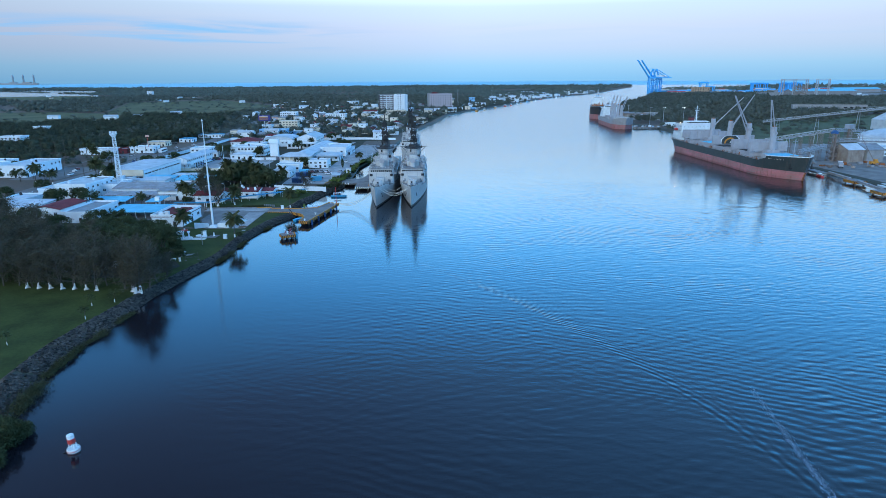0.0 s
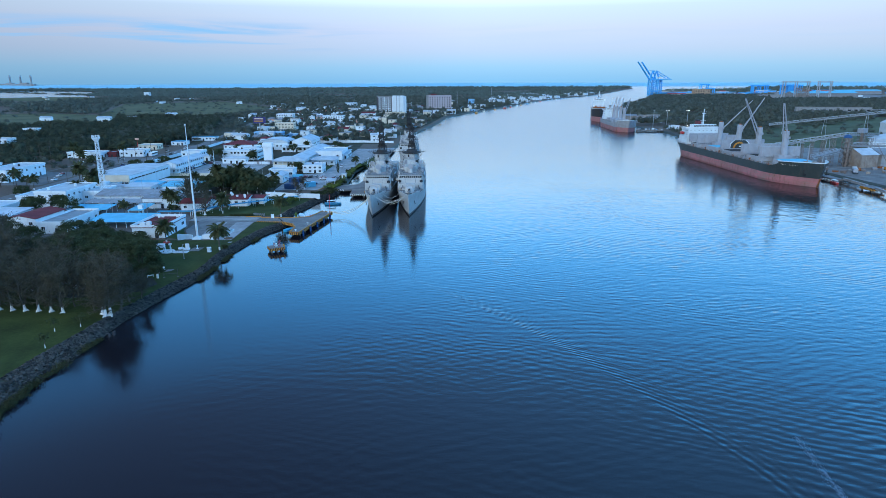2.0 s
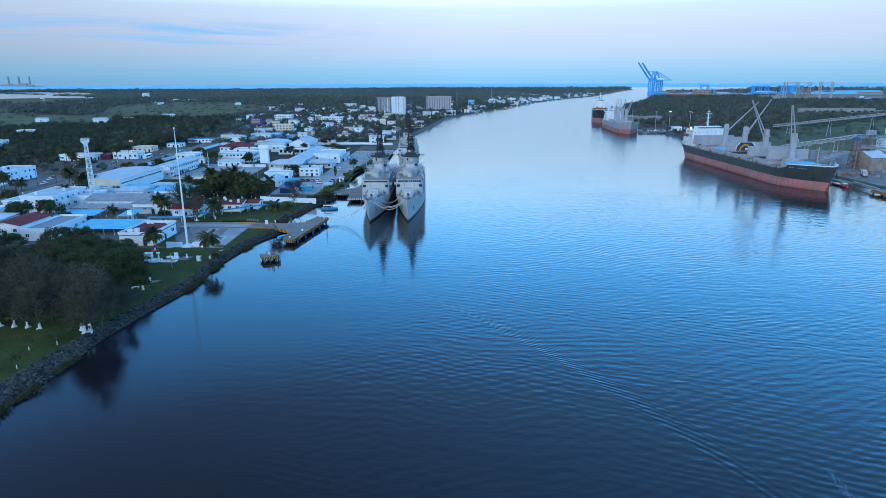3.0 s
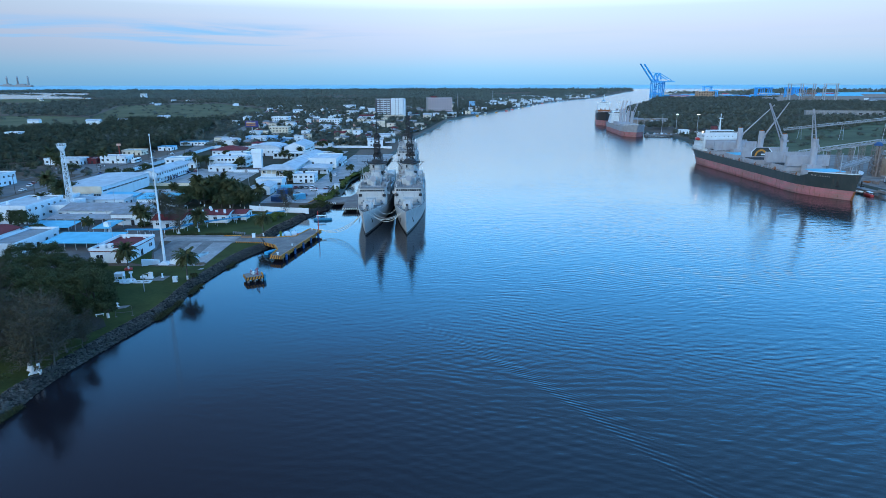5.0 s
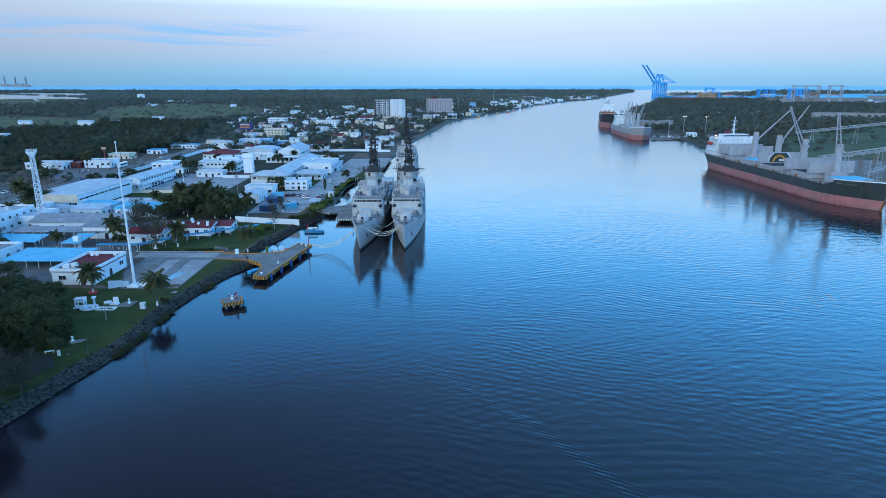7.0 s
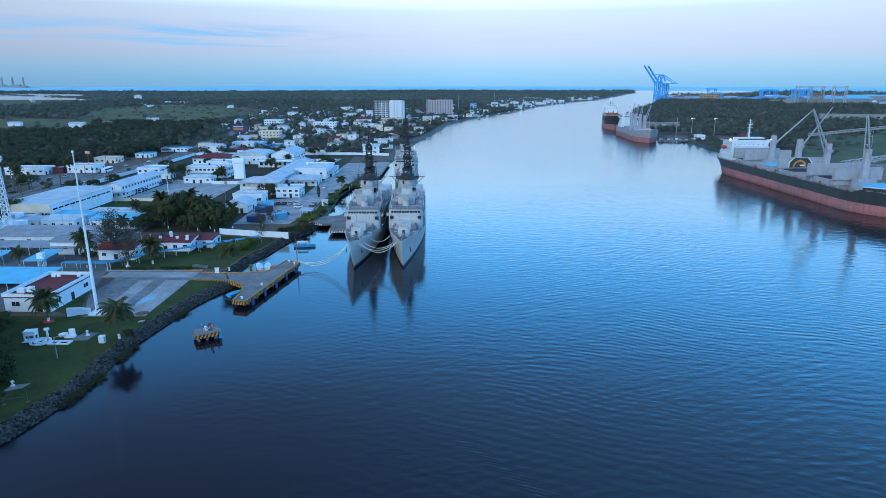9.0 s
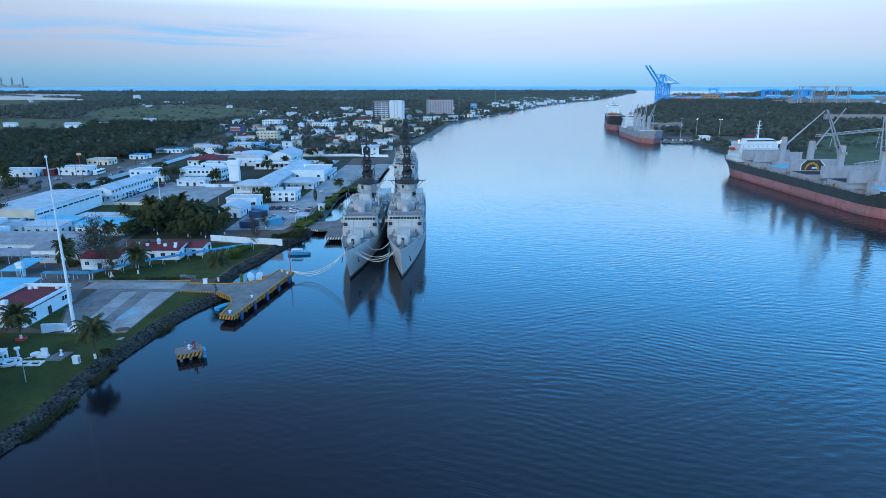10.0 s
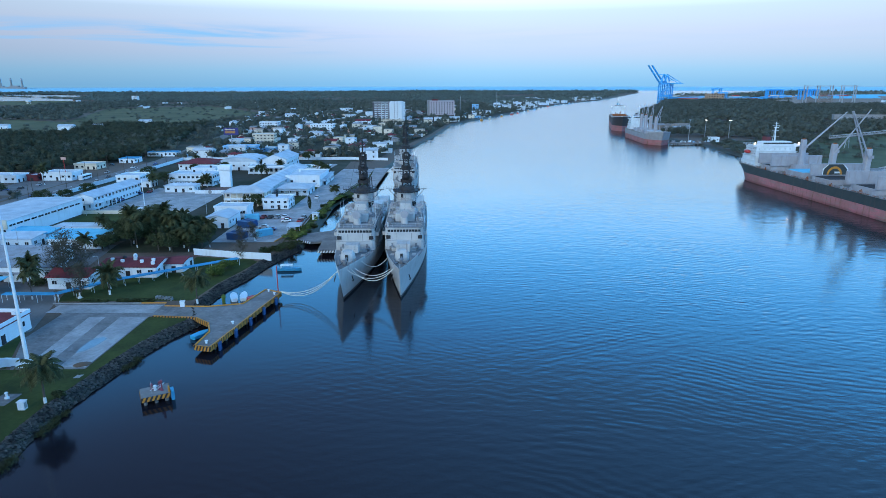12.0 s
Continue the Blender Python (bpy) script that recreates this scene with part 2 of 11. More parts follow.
MAROONP = mat("dull_red_steel", (0.26, 0.05, 0.075), (0.18, 0.04, 0.05), 1, 0.6)
YELLOW = mat("safety_yellow", (0.60, 0.265, 0.035), (0.43, 0.18, 0.03), 1.5, 0.7)
CRANEB = mat("crane_blue", (0.05, 0.40, 0.80), (0.05, 0.34, 0.7), 5, 0.5)
BARK = mat("bark", (0.10, 0.08, 0.065), (0.06, 0.05, 0.04), 0.8, 0.95, bump=0.5)
LIME = mat("limewashed_trunk", (0.75, 0.75, 0.73), (0.6, 0.6, 0.58), 0.5, 0.9)
LEAF = foliage("broad_leaves", (0.037, 0.048, 0.020), (0.053, 0.064, 0.028))
BARKC = mat("pale_grey_bark", (0.105, 0.095, 0.08), (0.065, 0.06, 0.05), 0.8, 0.95, bump=0.4)
LEAFC = foliage("casuarina_needles", (0.056, 0.050, 0.032), (0.078, 0.070, 0.045))
LEAFP = foliage("palm_fronds", (0.040, 0.047, 0.019), (0.062, 0.064, 0.028))
# LEAFF is paler and bluer than LEAFN, with middle-distance haze in its colour
LEAFF = foliage("hazed_wood_leaves", (0.058, 0.070, 0.056), (0.112, 0.124, 0.098), 11, 0.7, 1.35, 1.6)
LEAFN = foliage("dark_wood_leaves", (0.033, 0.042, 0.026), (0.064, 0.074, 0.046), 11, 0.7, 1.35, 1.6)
# distance haze painted in: leaves paler and bluer than the near woods
LEAFH = foliage("hazed_distant_leaves", (0.088, 0.112, 0.094), (0.118, 0.142, 0.122), 60, 0.8, 1.22)
FENDER = mat("dark_blue_rubber", (0.025, 0.10, 0.26), (0.018, 0.07, 0.18), 1, 0.7)
HEDGE = foliage("hedge_leaves", (0.105, 0.135, 0.03), (0.07, 0.095, 0.025))
ROPE = mat("pale_rope", (0.7, 0.68, 0.62), (0.6, 0.58, 0.5), 1, 0.9)


def lamp_mat(name, col, power):
    m = bpy.data.materials.new(name)
    m.use_nodes = True
    p = m.node_tree.nodes["Principled BSDF"]
    p.inputs["Base Color"].default_value = (0.8, 0.8, 0.8, 1)
    p.inputs["Emission Color"].default_value = (*col, 1)
    p.inputs["Emission Strength"].default_value = power
    return m


LAMP = lamp_mat("lit_lamp_warm", (1.0, 0.45, 0.18), 28)
LAMPW = lamp_mat("lit_lamp_white", (1.0, 0.9, 0.78), 4)

# river water: dark body, wind ripples at three scales and one old boat wake
WATER = bpy.data.materials.new("river_water")
WATER.use_nodes = True
n_, l_ = WATER.node_tree.nodes, WATER.node_tree.links
p_ = n_["Principled BSDF"]
p_.inputs["Base Color"].default_value = (0.010, 0.0092, 0.013, 1)
p_.inputs["Roughness"].default_value = 0.07
p_.inputs["IOR"].default_value = 1.333
pos = n_.new("ShaderNodeNewGeometry")


def ripple(sx, sy, detail, rot=0.0):
    mp = n_.new("ShaderNodeMapping")
    mp.inputs["Scale"].default_value = (sx, sy, 1)
    mp.inputs["Rotation"].default_value = (0, 0, rot)
    t = n_.new("ShaderNodeTexNoise")
    t.inputs["Scale"].default_value, t.inputs["Detail"].default_value = 1.0, detail
    t.inputs["Distortion"].default_value = 0.4
    l_.new(pos.outputs["Position"], mp.inputs[0])
    l_.new(mp.outputs[0], t.inputs["Vector"])
    return t.outputs[0]


def m2(op, a, b):
    q = n_.new("ShaderNodeMath")
    q.operation = op
    for i, v in enumerate((a, b)):
        if isinstance(v, (int, float)):
            q.inputs[i].default_value = v
        else:
            l_.new(v, q.inputs[i])
    return q.outputs[0]


def wavetrain(heading, length, warp, seed):
    """Short-crested wind waves running one way, their crests bent by a slow noise and gathered into packets."""
    ca, sa = math.cos(radians(heading)) * 6.283 / length, math.sin(radians(heading)) * 6.283 / length
    run = m2("ADD", m2("MULTIPLY", sepw.outputs["X"], ca), m2("MULTIPLY", sepw.outputs["Y"], sa))
    bent = m2("MULTIPLY", ripple(0.035, 0.05, 2.0, seed), warp)
    pack = m2("MAXIMUM", m2("SUBTRACT", ripple(0.022, 0.034, 1.0, seed + 0.7), 0.38), 0.0)
    return m2("MULTIPLY", m2("SINE", m2("ADD", run, bent), 0.0), m2("MULTIPLY", pack, 2.6))


sepw = n_.new("ShaderNodeSeparateXYZ")
l_.new(pos.outputs["Position"], sepw.inputs[0])
swell = ripple(0.10, 0.21, 1.0, 0.12)
chop = ripple(0.24, 0.50, 1.6, -0.1)
cross = ripple(0.33, 0.62, 1.0, 0.5)
fine = ripple(1.3, 2.1, 2.0, 0.2)
patch = ripple(0.012, 0.02, 2.0)
trains = m2("ADD", m2("ADD", wavetrain(84, 3.1, 26.0, 0.3), wavetrain(112, 2.5, 22.0, 1.1)), wavetrain(64, 2.1, 24.0, 2.0))
# sheltered and nearly flat along the west bank, livelier in mid-stream and towards the east
floor_ = n_.new("ShaderNodeMapRange")
for k, v in (("From Min", 240.0), ("From Max", 420.0), ("To Min", 0.05), ("To Max", 0.46)):
    floor_.inputs[k].default_value = v
l_.new(sepw.outputs["Y"], floor_.inputs[0])
gloss = n_.new("ShaderNodeMapRange")
for k, v in (("From Min", 200.0), ("From Max", 650.0), ("To Min", 0.085), ("To Max", 0.18)):
    gloss.inputs[k].default_value = v
l_.new(sepw.outputs["Y"], gloss.inputs[0])
lee_side = n_.new("ShaderNodeMapRange")
for k, v in (("From Min", -75.0), ("From Max", -28.0), ("To Min", 0.14), ("To Max", 0.06)):
    lee_side.inputs[k].default_value = v
l_.new(sepw.outputs["X"], lee_side.inputs[0])
l_.new(m2("MAXIMUM", gloss.outputs[0], lee_side.outputs[0]), p_.inputs["Roughness"])
east = m2("MAXIMUM", floor_.outputs[0], m2("MINIMUM", 1.3, m2("ADD", 0.60, m2("MULTIPLY", sepw.outputs["X"], 0.0095))))
wavelets = m2("ADD", m2("MULTIPLY", chop, 0.62), m2("MULTIPLY", cross, 0.42))
spent = n_.new("ShaderNodeMapRange")
for k, v in (("From Min", 150.0), ("From Max", 330.0), ("To Min", 0.155), ("To Max", 0.06)):
    spent.inputs[k].default_value = v
l_.new(sepw.outputs["Y"], spent.inputs[0])
lively = m2("ADD", m2("MULTIPLY", swell, 0.45), m2("ADD", m2("MULTIPLY", wavelets, m2("MULTIPLY", patch, 1.7)), m2("MULTIPLY", trains, spent.outputs[0])))
shelter = n_.new("ShaderNodeMapRange")
for k, v in (("From Min", -70.0), ("From Max", 30.0), ("To Min", 0.035), ("To Max", 0.095)):
    shelter.inputs[k].default_value = v
l_.new(sepw.outputs["X"], shelter.inputs[0])
hgt = m2("ADD", m2("MULTIPLY", lively, east), m2("MULTIPLY", fine, shelter.outputs[0]))
# wake: a short crest train along a bent line across the river
yy_ = m2("SUBTRACT", sepw.outputs["Y"], 80.0)
bend = m2("ADD", m2("MULTIPLY", yy_, 0.19), m2("MULTIPLY", m2("MULTIPLY", yy_, yy_), 0.0028))
off = m2("SUBTRACT", m2("ADD", sepw.outputs["X"], bend), 56.5)
lee, head = m2("MAXIMUM", off, 0.0), m2("MINIMUM", off, 0.0)
fall = m2("POWER", 2.718, m2("ADD", m2("MULTIPLY", lee, -0.42), m2("MULTIPLY", m2("MULTIPLY", head, head), -0.6)))
turn = m2("ADD", m2("MULTIPLY", off, 3.7), m2("MULTIPLY", m2("MULTIPLY", lee, lee), 0.13))
beyond = m2("MAXIMUM", m2("SUBTRACT", sepw.outputs["Y"], 98.0), 0.0)
turn = m2("ADD", m2("MULTIPLY", turn, 0.85), m2("MULTIPLY", m2("MULTIPLY", beyond, beyond), 0.035))
train = m2("MULTIPLY", m2("SINE", turn, 0.0), m2("MULTIPLY", fall, 0.165))
fade = n_.new("ShaderNodeMapRange")
for k, v in (("From Min", 158.0), ("From Max", 205.0), ("To Min", 1.0), ("To Max", 0.0)):
    fade.inputs[k].default_value = v
l_.new(sepw.outputs["Y"], fade.inputs[0])
broken = ripple(0.06, 0.06, 2.0)
young = n_.new("ShaderNodeMapRange")
for k, v in (("From Min", 92.0), ("From Max", 135.0), ("To Min", 1.9), ("To Max", 1.0)):
    young.inputs[k].default_value = v
l_.new(sepw.outputs["Y"], young.inputs[0])
train = m2("MULTIPLY", train, young.outputs[0])
train = m2("MULTIPLY", m2("MULTIPLY", train, fade.outputs[0]), m2("MULTIPLY", broken, 1.7))
hgt = m2("ADD", hgt, train)
# short stern waves left in a narrow band beside the foam
lane = m2("SUBTRACT", sepw.outputs["X"], m2("ADD", m2("MULTIPLY", sepw.outputs["Y"], 0.428), 28.0))
lfall = m2("POWER", 2.718, m2("MULTIPLY", m2("MULTIPLY", lane, lane), -0.10))
lwave = m2("SINE", m2("ADD", m2("MULTIPLY", sepw.outputs["Y"], 2.3), m2("MULTIPLY", broken, 5.0)), 0.0)
nearer = n_.new("ShaderNodeMapRange")
for k, v in (("From Min", 105.0), ("From Max", 135.0), ("To Min", 0.3), ("To Max", 0.0)):
    nearer.inputs[k].default_value = v
l_.new(sepw.outputs["Y"], nearer.inputs[0])
hgt = m2("ADD", hgt, m2("MULTIPLY", m2("MULTIPLY", lwave, lfall), nearer.outputs[0]))
bmp = n_.new("ShaderNodeBump")
bmp.inputs["Strength"].default_value, bmp.inputs["Distance"].default_value = 0.28, 0.35
l_.new(hgt, bmp.inputs["Height"])
l_.new(bmp.outputs[0], p_.inputs["Normal"])


# ---------- building blocks ----------
def box(bm, x0, x1, y0, y1, z0, z1, m=None):
    vs = [bm.verts.new((x, y, z)) for z in (z0, z1) for x, y in ((x0, y0), (x1, y0), (x1, y1), (x0, y1))]
    if m is not None:
        for v in vs:
            v.co = m @ v.co
    for f in ((3, 2, 1, 0), (4, 5, 6, 7), (0, 1, 5, 4), (1, 2, 6, 5), (2, 3, 7, 6), (3, 0, 4, 7)):
        bm.faces.new([vs[i] for i in f])
    return vs


def tube(bm, p0, p1, r0, r1=None, n=8, cap=True):
    """A round or, with n = 4, square bar from p0 to p1."""
    p0, p1 = Vector(p0), Vector(p1)
    r1 = r0 if r1 is None else r1
    q = (p1 - p0).to_track_quat("Z", "Y").to_matrix()
    rings = []
    for p, r in ((p0, r0), (p1, r1)):
        rings.append([bm.verts.new(p + q @ Vector((r * math.cos(a), r * math.sin(a), 0)))
                      for a in [2 * math.pi * (i + 0.5) / n for i in range(n)]])
    for i in range(n):
        j = (i + 1) % n
        bm.faces.new((rings[0][i], rings[0][j], rings[1][j], rings[1][i]))
    if cap:
        bm.faces.new(rings[0][::-1])
        bm.faces.new(rings[1])


def polytube(bm, pts, r, n=6):
    for a, b in zip(pts, pts[1:]):
        tube(bm, a, b, r, r, n)


def loft(bm, rings, closed=True, caps=True):
    vr = [[bm.verts.new(p) for p in r] for r in rings]
    for a, b in zip(vr, vr[1:]):
        k = len(a)
        for i in range(k if closed else k - 1):
            j = (i + 1) % k
            try:
                bm.faces.new((a[i], a[j], b[j], b[i]))
            except ValueError:
                pass
    if caps:
        for r in (vr[0][::-1], vr[-1]):
            try:
                bm.faces.new(r)
            except ValueError:
                pass
    return vr


def prism(bm, outline, z0, z1):
    lo = [bm.verts.new((x, y, z0)) for x, y in outline]
    hi = [bm.verts.new((x, y, z1)) for x, y in outline]
    k = len(lo)
    for i in range(k):
        j = (i + 1) % k
        bm.faces.new((lo[i], lo[j], hi[j], hi[i]))
    bm.faces.new(lo[::-1])
    bm.faces.new(hi)


def finish(bm, name, material, smooth=False):
    bmesh.ops.recalc_face_normals(bm, faces=bm.faces)
    me = bpy.data.meshes.new(name)
    bm.to_mesh(me)
    bm.free()
    me.materials.append(material)
    if smooth:
        me.polygons.foreach_set("use_smooth", [True] * len(me.polygons))
    return me


def part(name, bm, material, parent, label="", smooth=False):
    ob = new(name, finish(bm, name, material, smooth))
    ob.parent = parent
    return tagged(ob, label)


def shared(name, me, parent, x=0, y=0, z=0, rz=0, label=""):
    ob = new(name, me)
    ob.parent = parent
    ob.matrix_basis = pose(x, y, z, 0, 0, rz)
    return tagged(ob, label)


def thing(name, x, y, z, rz=0, label="", category="", group="", kind=""):
    ob = new(name)
    ob.matrix_basis = pose(x, y, z, 0, 0, rz)
    ob.empty_display_size = 1
    return tagged(ob, label, category, group, kind)


def single(name, bm, material, label="", category="", group="", kind="", smooth=False):
    ob = new(name, finish(bm, name, material, smooth))
    return tagged(ob, label, category, group, kind)


LAND = 1.8


def lift(x, y):
    """The ground rises gently far out, so that its rim stands where the sea's horizon does."""
    r = math.hypot(x, y - 60)
    return 0.0 if r < 2200 else 38.0 * ((r - 2200) / 2500) ** 2


# ---------- water and land ----------
bm = bmesh.new()
rings = []
radii = [0.0, 60, 150, 300, 500, 800, 1200, 1700, 2200, 2500, 2800, 3100, 3400, 3700, 4000, 4300, 4550, 4720]
for r in radii[1:]:
    rings.append([(r * math.cos(a), 60 + r * math.sin(a), lift(r * math.cos(a), 60 + r * math.sin(a)))
                  for a in [2 * math.pi * i / 96 for i in range(96)]])
loft(bm, [r for r, rr in zip(rings, radii[1:]) if rr <= 4000], True, False)
c = bm.verts.new((0, 60, 0))
bm.verts.ensure_lookup_table()
for i in range(96):
    bm.faces.new((c, bm.verts[i], bm.verts[(i + 1) % 96]))
single("water", bm, WATER, "calm dark blue river water with fine ripples at dusk", "water", kind="structure", smooth=True)

# open sea beyond the river mouth, horizon haze put into its matte pale blue
SEA = mat("hazy_sea", (0.25, 0.52, 0.62), (0.23, 0.48, 0.58), 200, 0.7, bump=0, spec=0.2)
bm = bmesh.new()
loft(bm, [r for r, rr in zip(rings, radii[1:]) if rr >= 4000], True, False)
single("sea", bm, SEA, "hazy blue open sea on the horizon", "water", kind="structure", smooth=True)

LEFT = [(-90, -900), (-84, -200), (-79, 60), (-77.7, 105), (-77.5, 113), (-79.2, 119), (-79.8, 131), (-78.6, 142),
        (-78, 165), (-74.4, 184), (-72, 195), (-70.4, 203), (-69.9, 211), (-70.3, 220), (-69.9, 228), (-68.6, 237),
        (-67.2, 246), (-65.5, 255), (-63.2, 262.5), (-60.3, 268.5), (-59.6, 273), (-62.4, 279), (-63, 285), (-61.4, 299),
        (-57.6, 311), (-56, 322), (-53, 332), (-48.5, 345),
        (-47.8, 366), (-48.3, 393), (-49, 425), (-45.5, 452), (-37, 458), (-33.4, 470), (-33, 560), (-29, 580),
        (-20, 690), (-15, 722), (-4.5, 794), (8.7, 869), (32, 1056), (86, 1204), (158, 1383), (297, 1779),
        (446, 2112), (625, 2443), (1000, 3250), (1120, 3480), (1140, 3580)]
RIGHT = [(330, -900), (275, 100), (256, 250), (249, 320), (249, 400), (240, 420), (238, 520), (250, 560), (262, 648),
         (270, 733), (262, 780), (264, 880), (280, 1000), (330, 1150), (420, 1400), (590, 1759), (812, 2330),
         (930, 2700), (1060, 2900), (1200, 2960)]


def inward(line, i, side):
    a, b = Vector(line[max(i - 1, 0)]), Vector(line[min(i + 1, len(line) - 1)])
    d = (b - a).normalized()
    return Vector((-d.y, d.x)) * side


def bank_width(y):
    return 5.6 if y < 145 else max(2.5, 5.6 - (y - 145) * 0.14)


def shore_land(name, line, side, outer, width, material, bank, label):
    """Flat land behind a shore line, with a sloping bank down into the water."""
    top = [Vector(p) + inward(line, i, side) * width(p[1]) for i, p in enumerate(line)]
    bm = bmesh.new()
    rows = []
    for i, (p, t) in enumerate(zip(line, top)):
        o = Vector(p) - inward(line, i, side) * 3
        h = lift(*p)
        rows.append([(o.x, o.y, h - 1.4), (p[0], p[1], h), ((p[0] + t.x) / 2, (p[1] + t.y) / 2, h + 1.15), (t.x, t.y, h + LAND)])
    loft(bm, rows, False, False)
    single("bank", bm, bank, "sloping wet river bank at the water's edge", "bank", kind="structure")
    pts = top + [Vector(p) for p in outer]
    k = len(pts)
    inside = []
    from mathutils.geometry import delaunay_2d_cdt
    for gx in range(-4600, 4600, 260):
        for gy in range(-900, 4700, 260):
            inside.append(Vector((gx + 7.3, gy + 3.1)))
    vs, es, fs = delaunay_2d_cdt(pts + inside, [], [list(range(k))], 1, 1e-4)[:3]
    me = bpy.data.meshes.new(name)
    me.from_pydata([(v.x, v.y, LAND + lift(v.x, v.y)) for v in vs], [], [tuple(f) for f in fs])
    me.materials.append(material)
    ob = new(name, me)
    if len(me.polygons) and sum(f.normal.z for f in me.polygons) < 0:
        me.flip_normals()
    return tagged(ob, label, "ground", kind="structure")


def far_arc(a0, a1, r, k=14):
    return [(r * math.cos(radians(a0 + (a1 - a0) * i / k)), 60 + r * math.sin(radians(a0 + (a1 - a0) * i / k))) for i in range(k + 1)]


shore_land("ground", LEFT, 1, far_arc(73, 168, 3800) + [(-3700, -900)],
           bank_width, EARTH, MUD, "flat dark green wooded land along the river")
shore_land("ground", RIGHT, -1, [(1500, 3040), (1680, 3330)] + far_arc(61, 12, 3780) + [(3700, -900)],
           lambda y: 3.0, EARTH, MUD, "flat dark green wooded land along the river")


def patch_of(name, pts, material, z, label, category="ground", skirt=0.3):
    """A flat sheet of ground cover on the land, with thickness."""
    bm = bmesh.new()
    lo = [bm.verts.new((x, y, LAND + lift(x, y) + z - skirt)) for x, y in pts]
    hi = [bm.verts.new((x, y, LAND + lift(x, y) + z)) for x, y in pts]
    k = len(pts)
    for i in range(k):
        bm.faces.new((lo[i], lo[(i + 1) % k], hi[(i + 1) % k], hi[i]))
    bm.faces.new(hi)
    bmesh.ops.triangulate(bm, faces=[f for f in bm.faces if len(f.verts) > 4])
    return single(name, bm, material, label, category, kind="structure")


# ---------- ships ----------
def hull_rings(L, B, zbow, zmid, zstern, rake, fore=0.30, aft=0.16, wl_fore=0.36, transom=0.75, n=26, keel=-2.0):
    """Stations from the bow (y = 0 at the stem on the water) aft; each gives half breadths and heights from keel to deck."""
    out = []
    for i in range(n + 1):
        u = (i / n) ** 1.35
        def breadth(full, flat):
            b = 1.0 if u > full else (1 - (1 - u / full) ** flat)
            if u > 1 - aft:
                b *= 1 - (1 - transom) * ((u - 1 + aft) / aft) ** 2
            return b * B / 2
        bd, bw = breadth(fore, 2.0), breadth(wl_fore, 1.7)
        zd = zmid + (zbow - zmid) * max(0, 1 - u / 0.42) ** 1.8 + (zstern - zmid) * max(0, (u - 0.75) / 0.25)
        out.append((u, bd, bw, zd))
    return out


def ring_at(L, rake, st, levels, counter=7.0):
    """Points of one side at the given heights, as fractions 0 (water) to 1 (deck)."""
    u, bd, bw, zd = st
    pts = []
    for f in levels:
        z = f * zd if f >= 0 else f * 10
        b = bw + (bd - bw) * max(0, f) ** 1.4 if f >= 0 else bw * (1 + f)
        y = u * L - rake * max(0, f) * (1 - u) ** 6 - counter * (1 - max(0, f)) ** 1.5 * max(0, (u - 0.88) / 0.12)
        pts.append((b, y, z))
    return pts


def hull_band(bm, stations, L, rake, levels, zcut=1.0):
    """Both sides of a hull between two sets of heights, with the stern closed; "cut" stands for the height zcut."""
    def level(st):
        return [zcut / st[3] if f == "cut" else f for f in levels]
    for s in (1, -1):
        rows = []
        for st in stations:
            rows.append([(s * b, y, z) for b, y, z in ring_at(L, rake, st, level(st))])
        loft(bm, rows, False, False)
    a = ring_at(L, rake, stations[-1], level(stations[-1]))
    vs = [bm.verts.new((b, y, z)) for b, y, z in a] + [bm.verts.new((-b, y, z)) for b, y, z in reversed(a)]
    bm.faces.new(vs)


def deck_of(bm, stations, L, rake, drop=0.0, u0=0.0, u1=1.0):
    rows = []
    for st in stations:
        if u0 - 1e-6 <= st[0] <= u1 + 1e-6:
            b, y, z = ring_at(L, rake, st, [1.0])[0]
            rows.append([(-b * 0.985, y, z - drop), (0, y, z - drop + 0.06), (b * 0.985, y, z - drop)])
    loft(bm, rows, False, False)


def rail_line(bm, pts, h=1.0, step=2.4, r=0.035):
    for a, b in zip(pts, pts[1:]):
        a, b = Vector(a), Vector(b)
        k = max(1, int((b - a).length / step))
        for i in range(k):
            p = a + (b - a) * i / k
            tube(bm, p, p + Vector((0, 0, h)), r, r, 4, False)
        for f in (0.5, 1.0):
            tube(bm, a + Vector((0, 0, h * f)), b + Vector((0, 0, h * f)), r, r, 4, False)


def cut_front(bm, w0, w1, y0, y1, z0, z1, slope=0.0, cham=0.0):
    """A deckhouse block with a raked front and chamfered front corners."""
    lo = [(-w0 + cham, y0), (w0 - cham, y0), (w0, y0 + cham), (w0, y1), (-w0, y1), (-w0, y0 + cham)]
    hi = [(-w1 + cham, y0 + slope), (w1 - cham, y0 + slope), (w1, y0 + cham + slope), (w1, y1), (-w1, y1), (-w1, y0 + cham + slope)]
    loft(bm, [[(x, y, z0) for x, y in lo], [(x, y, z1) for x, y in hi]])


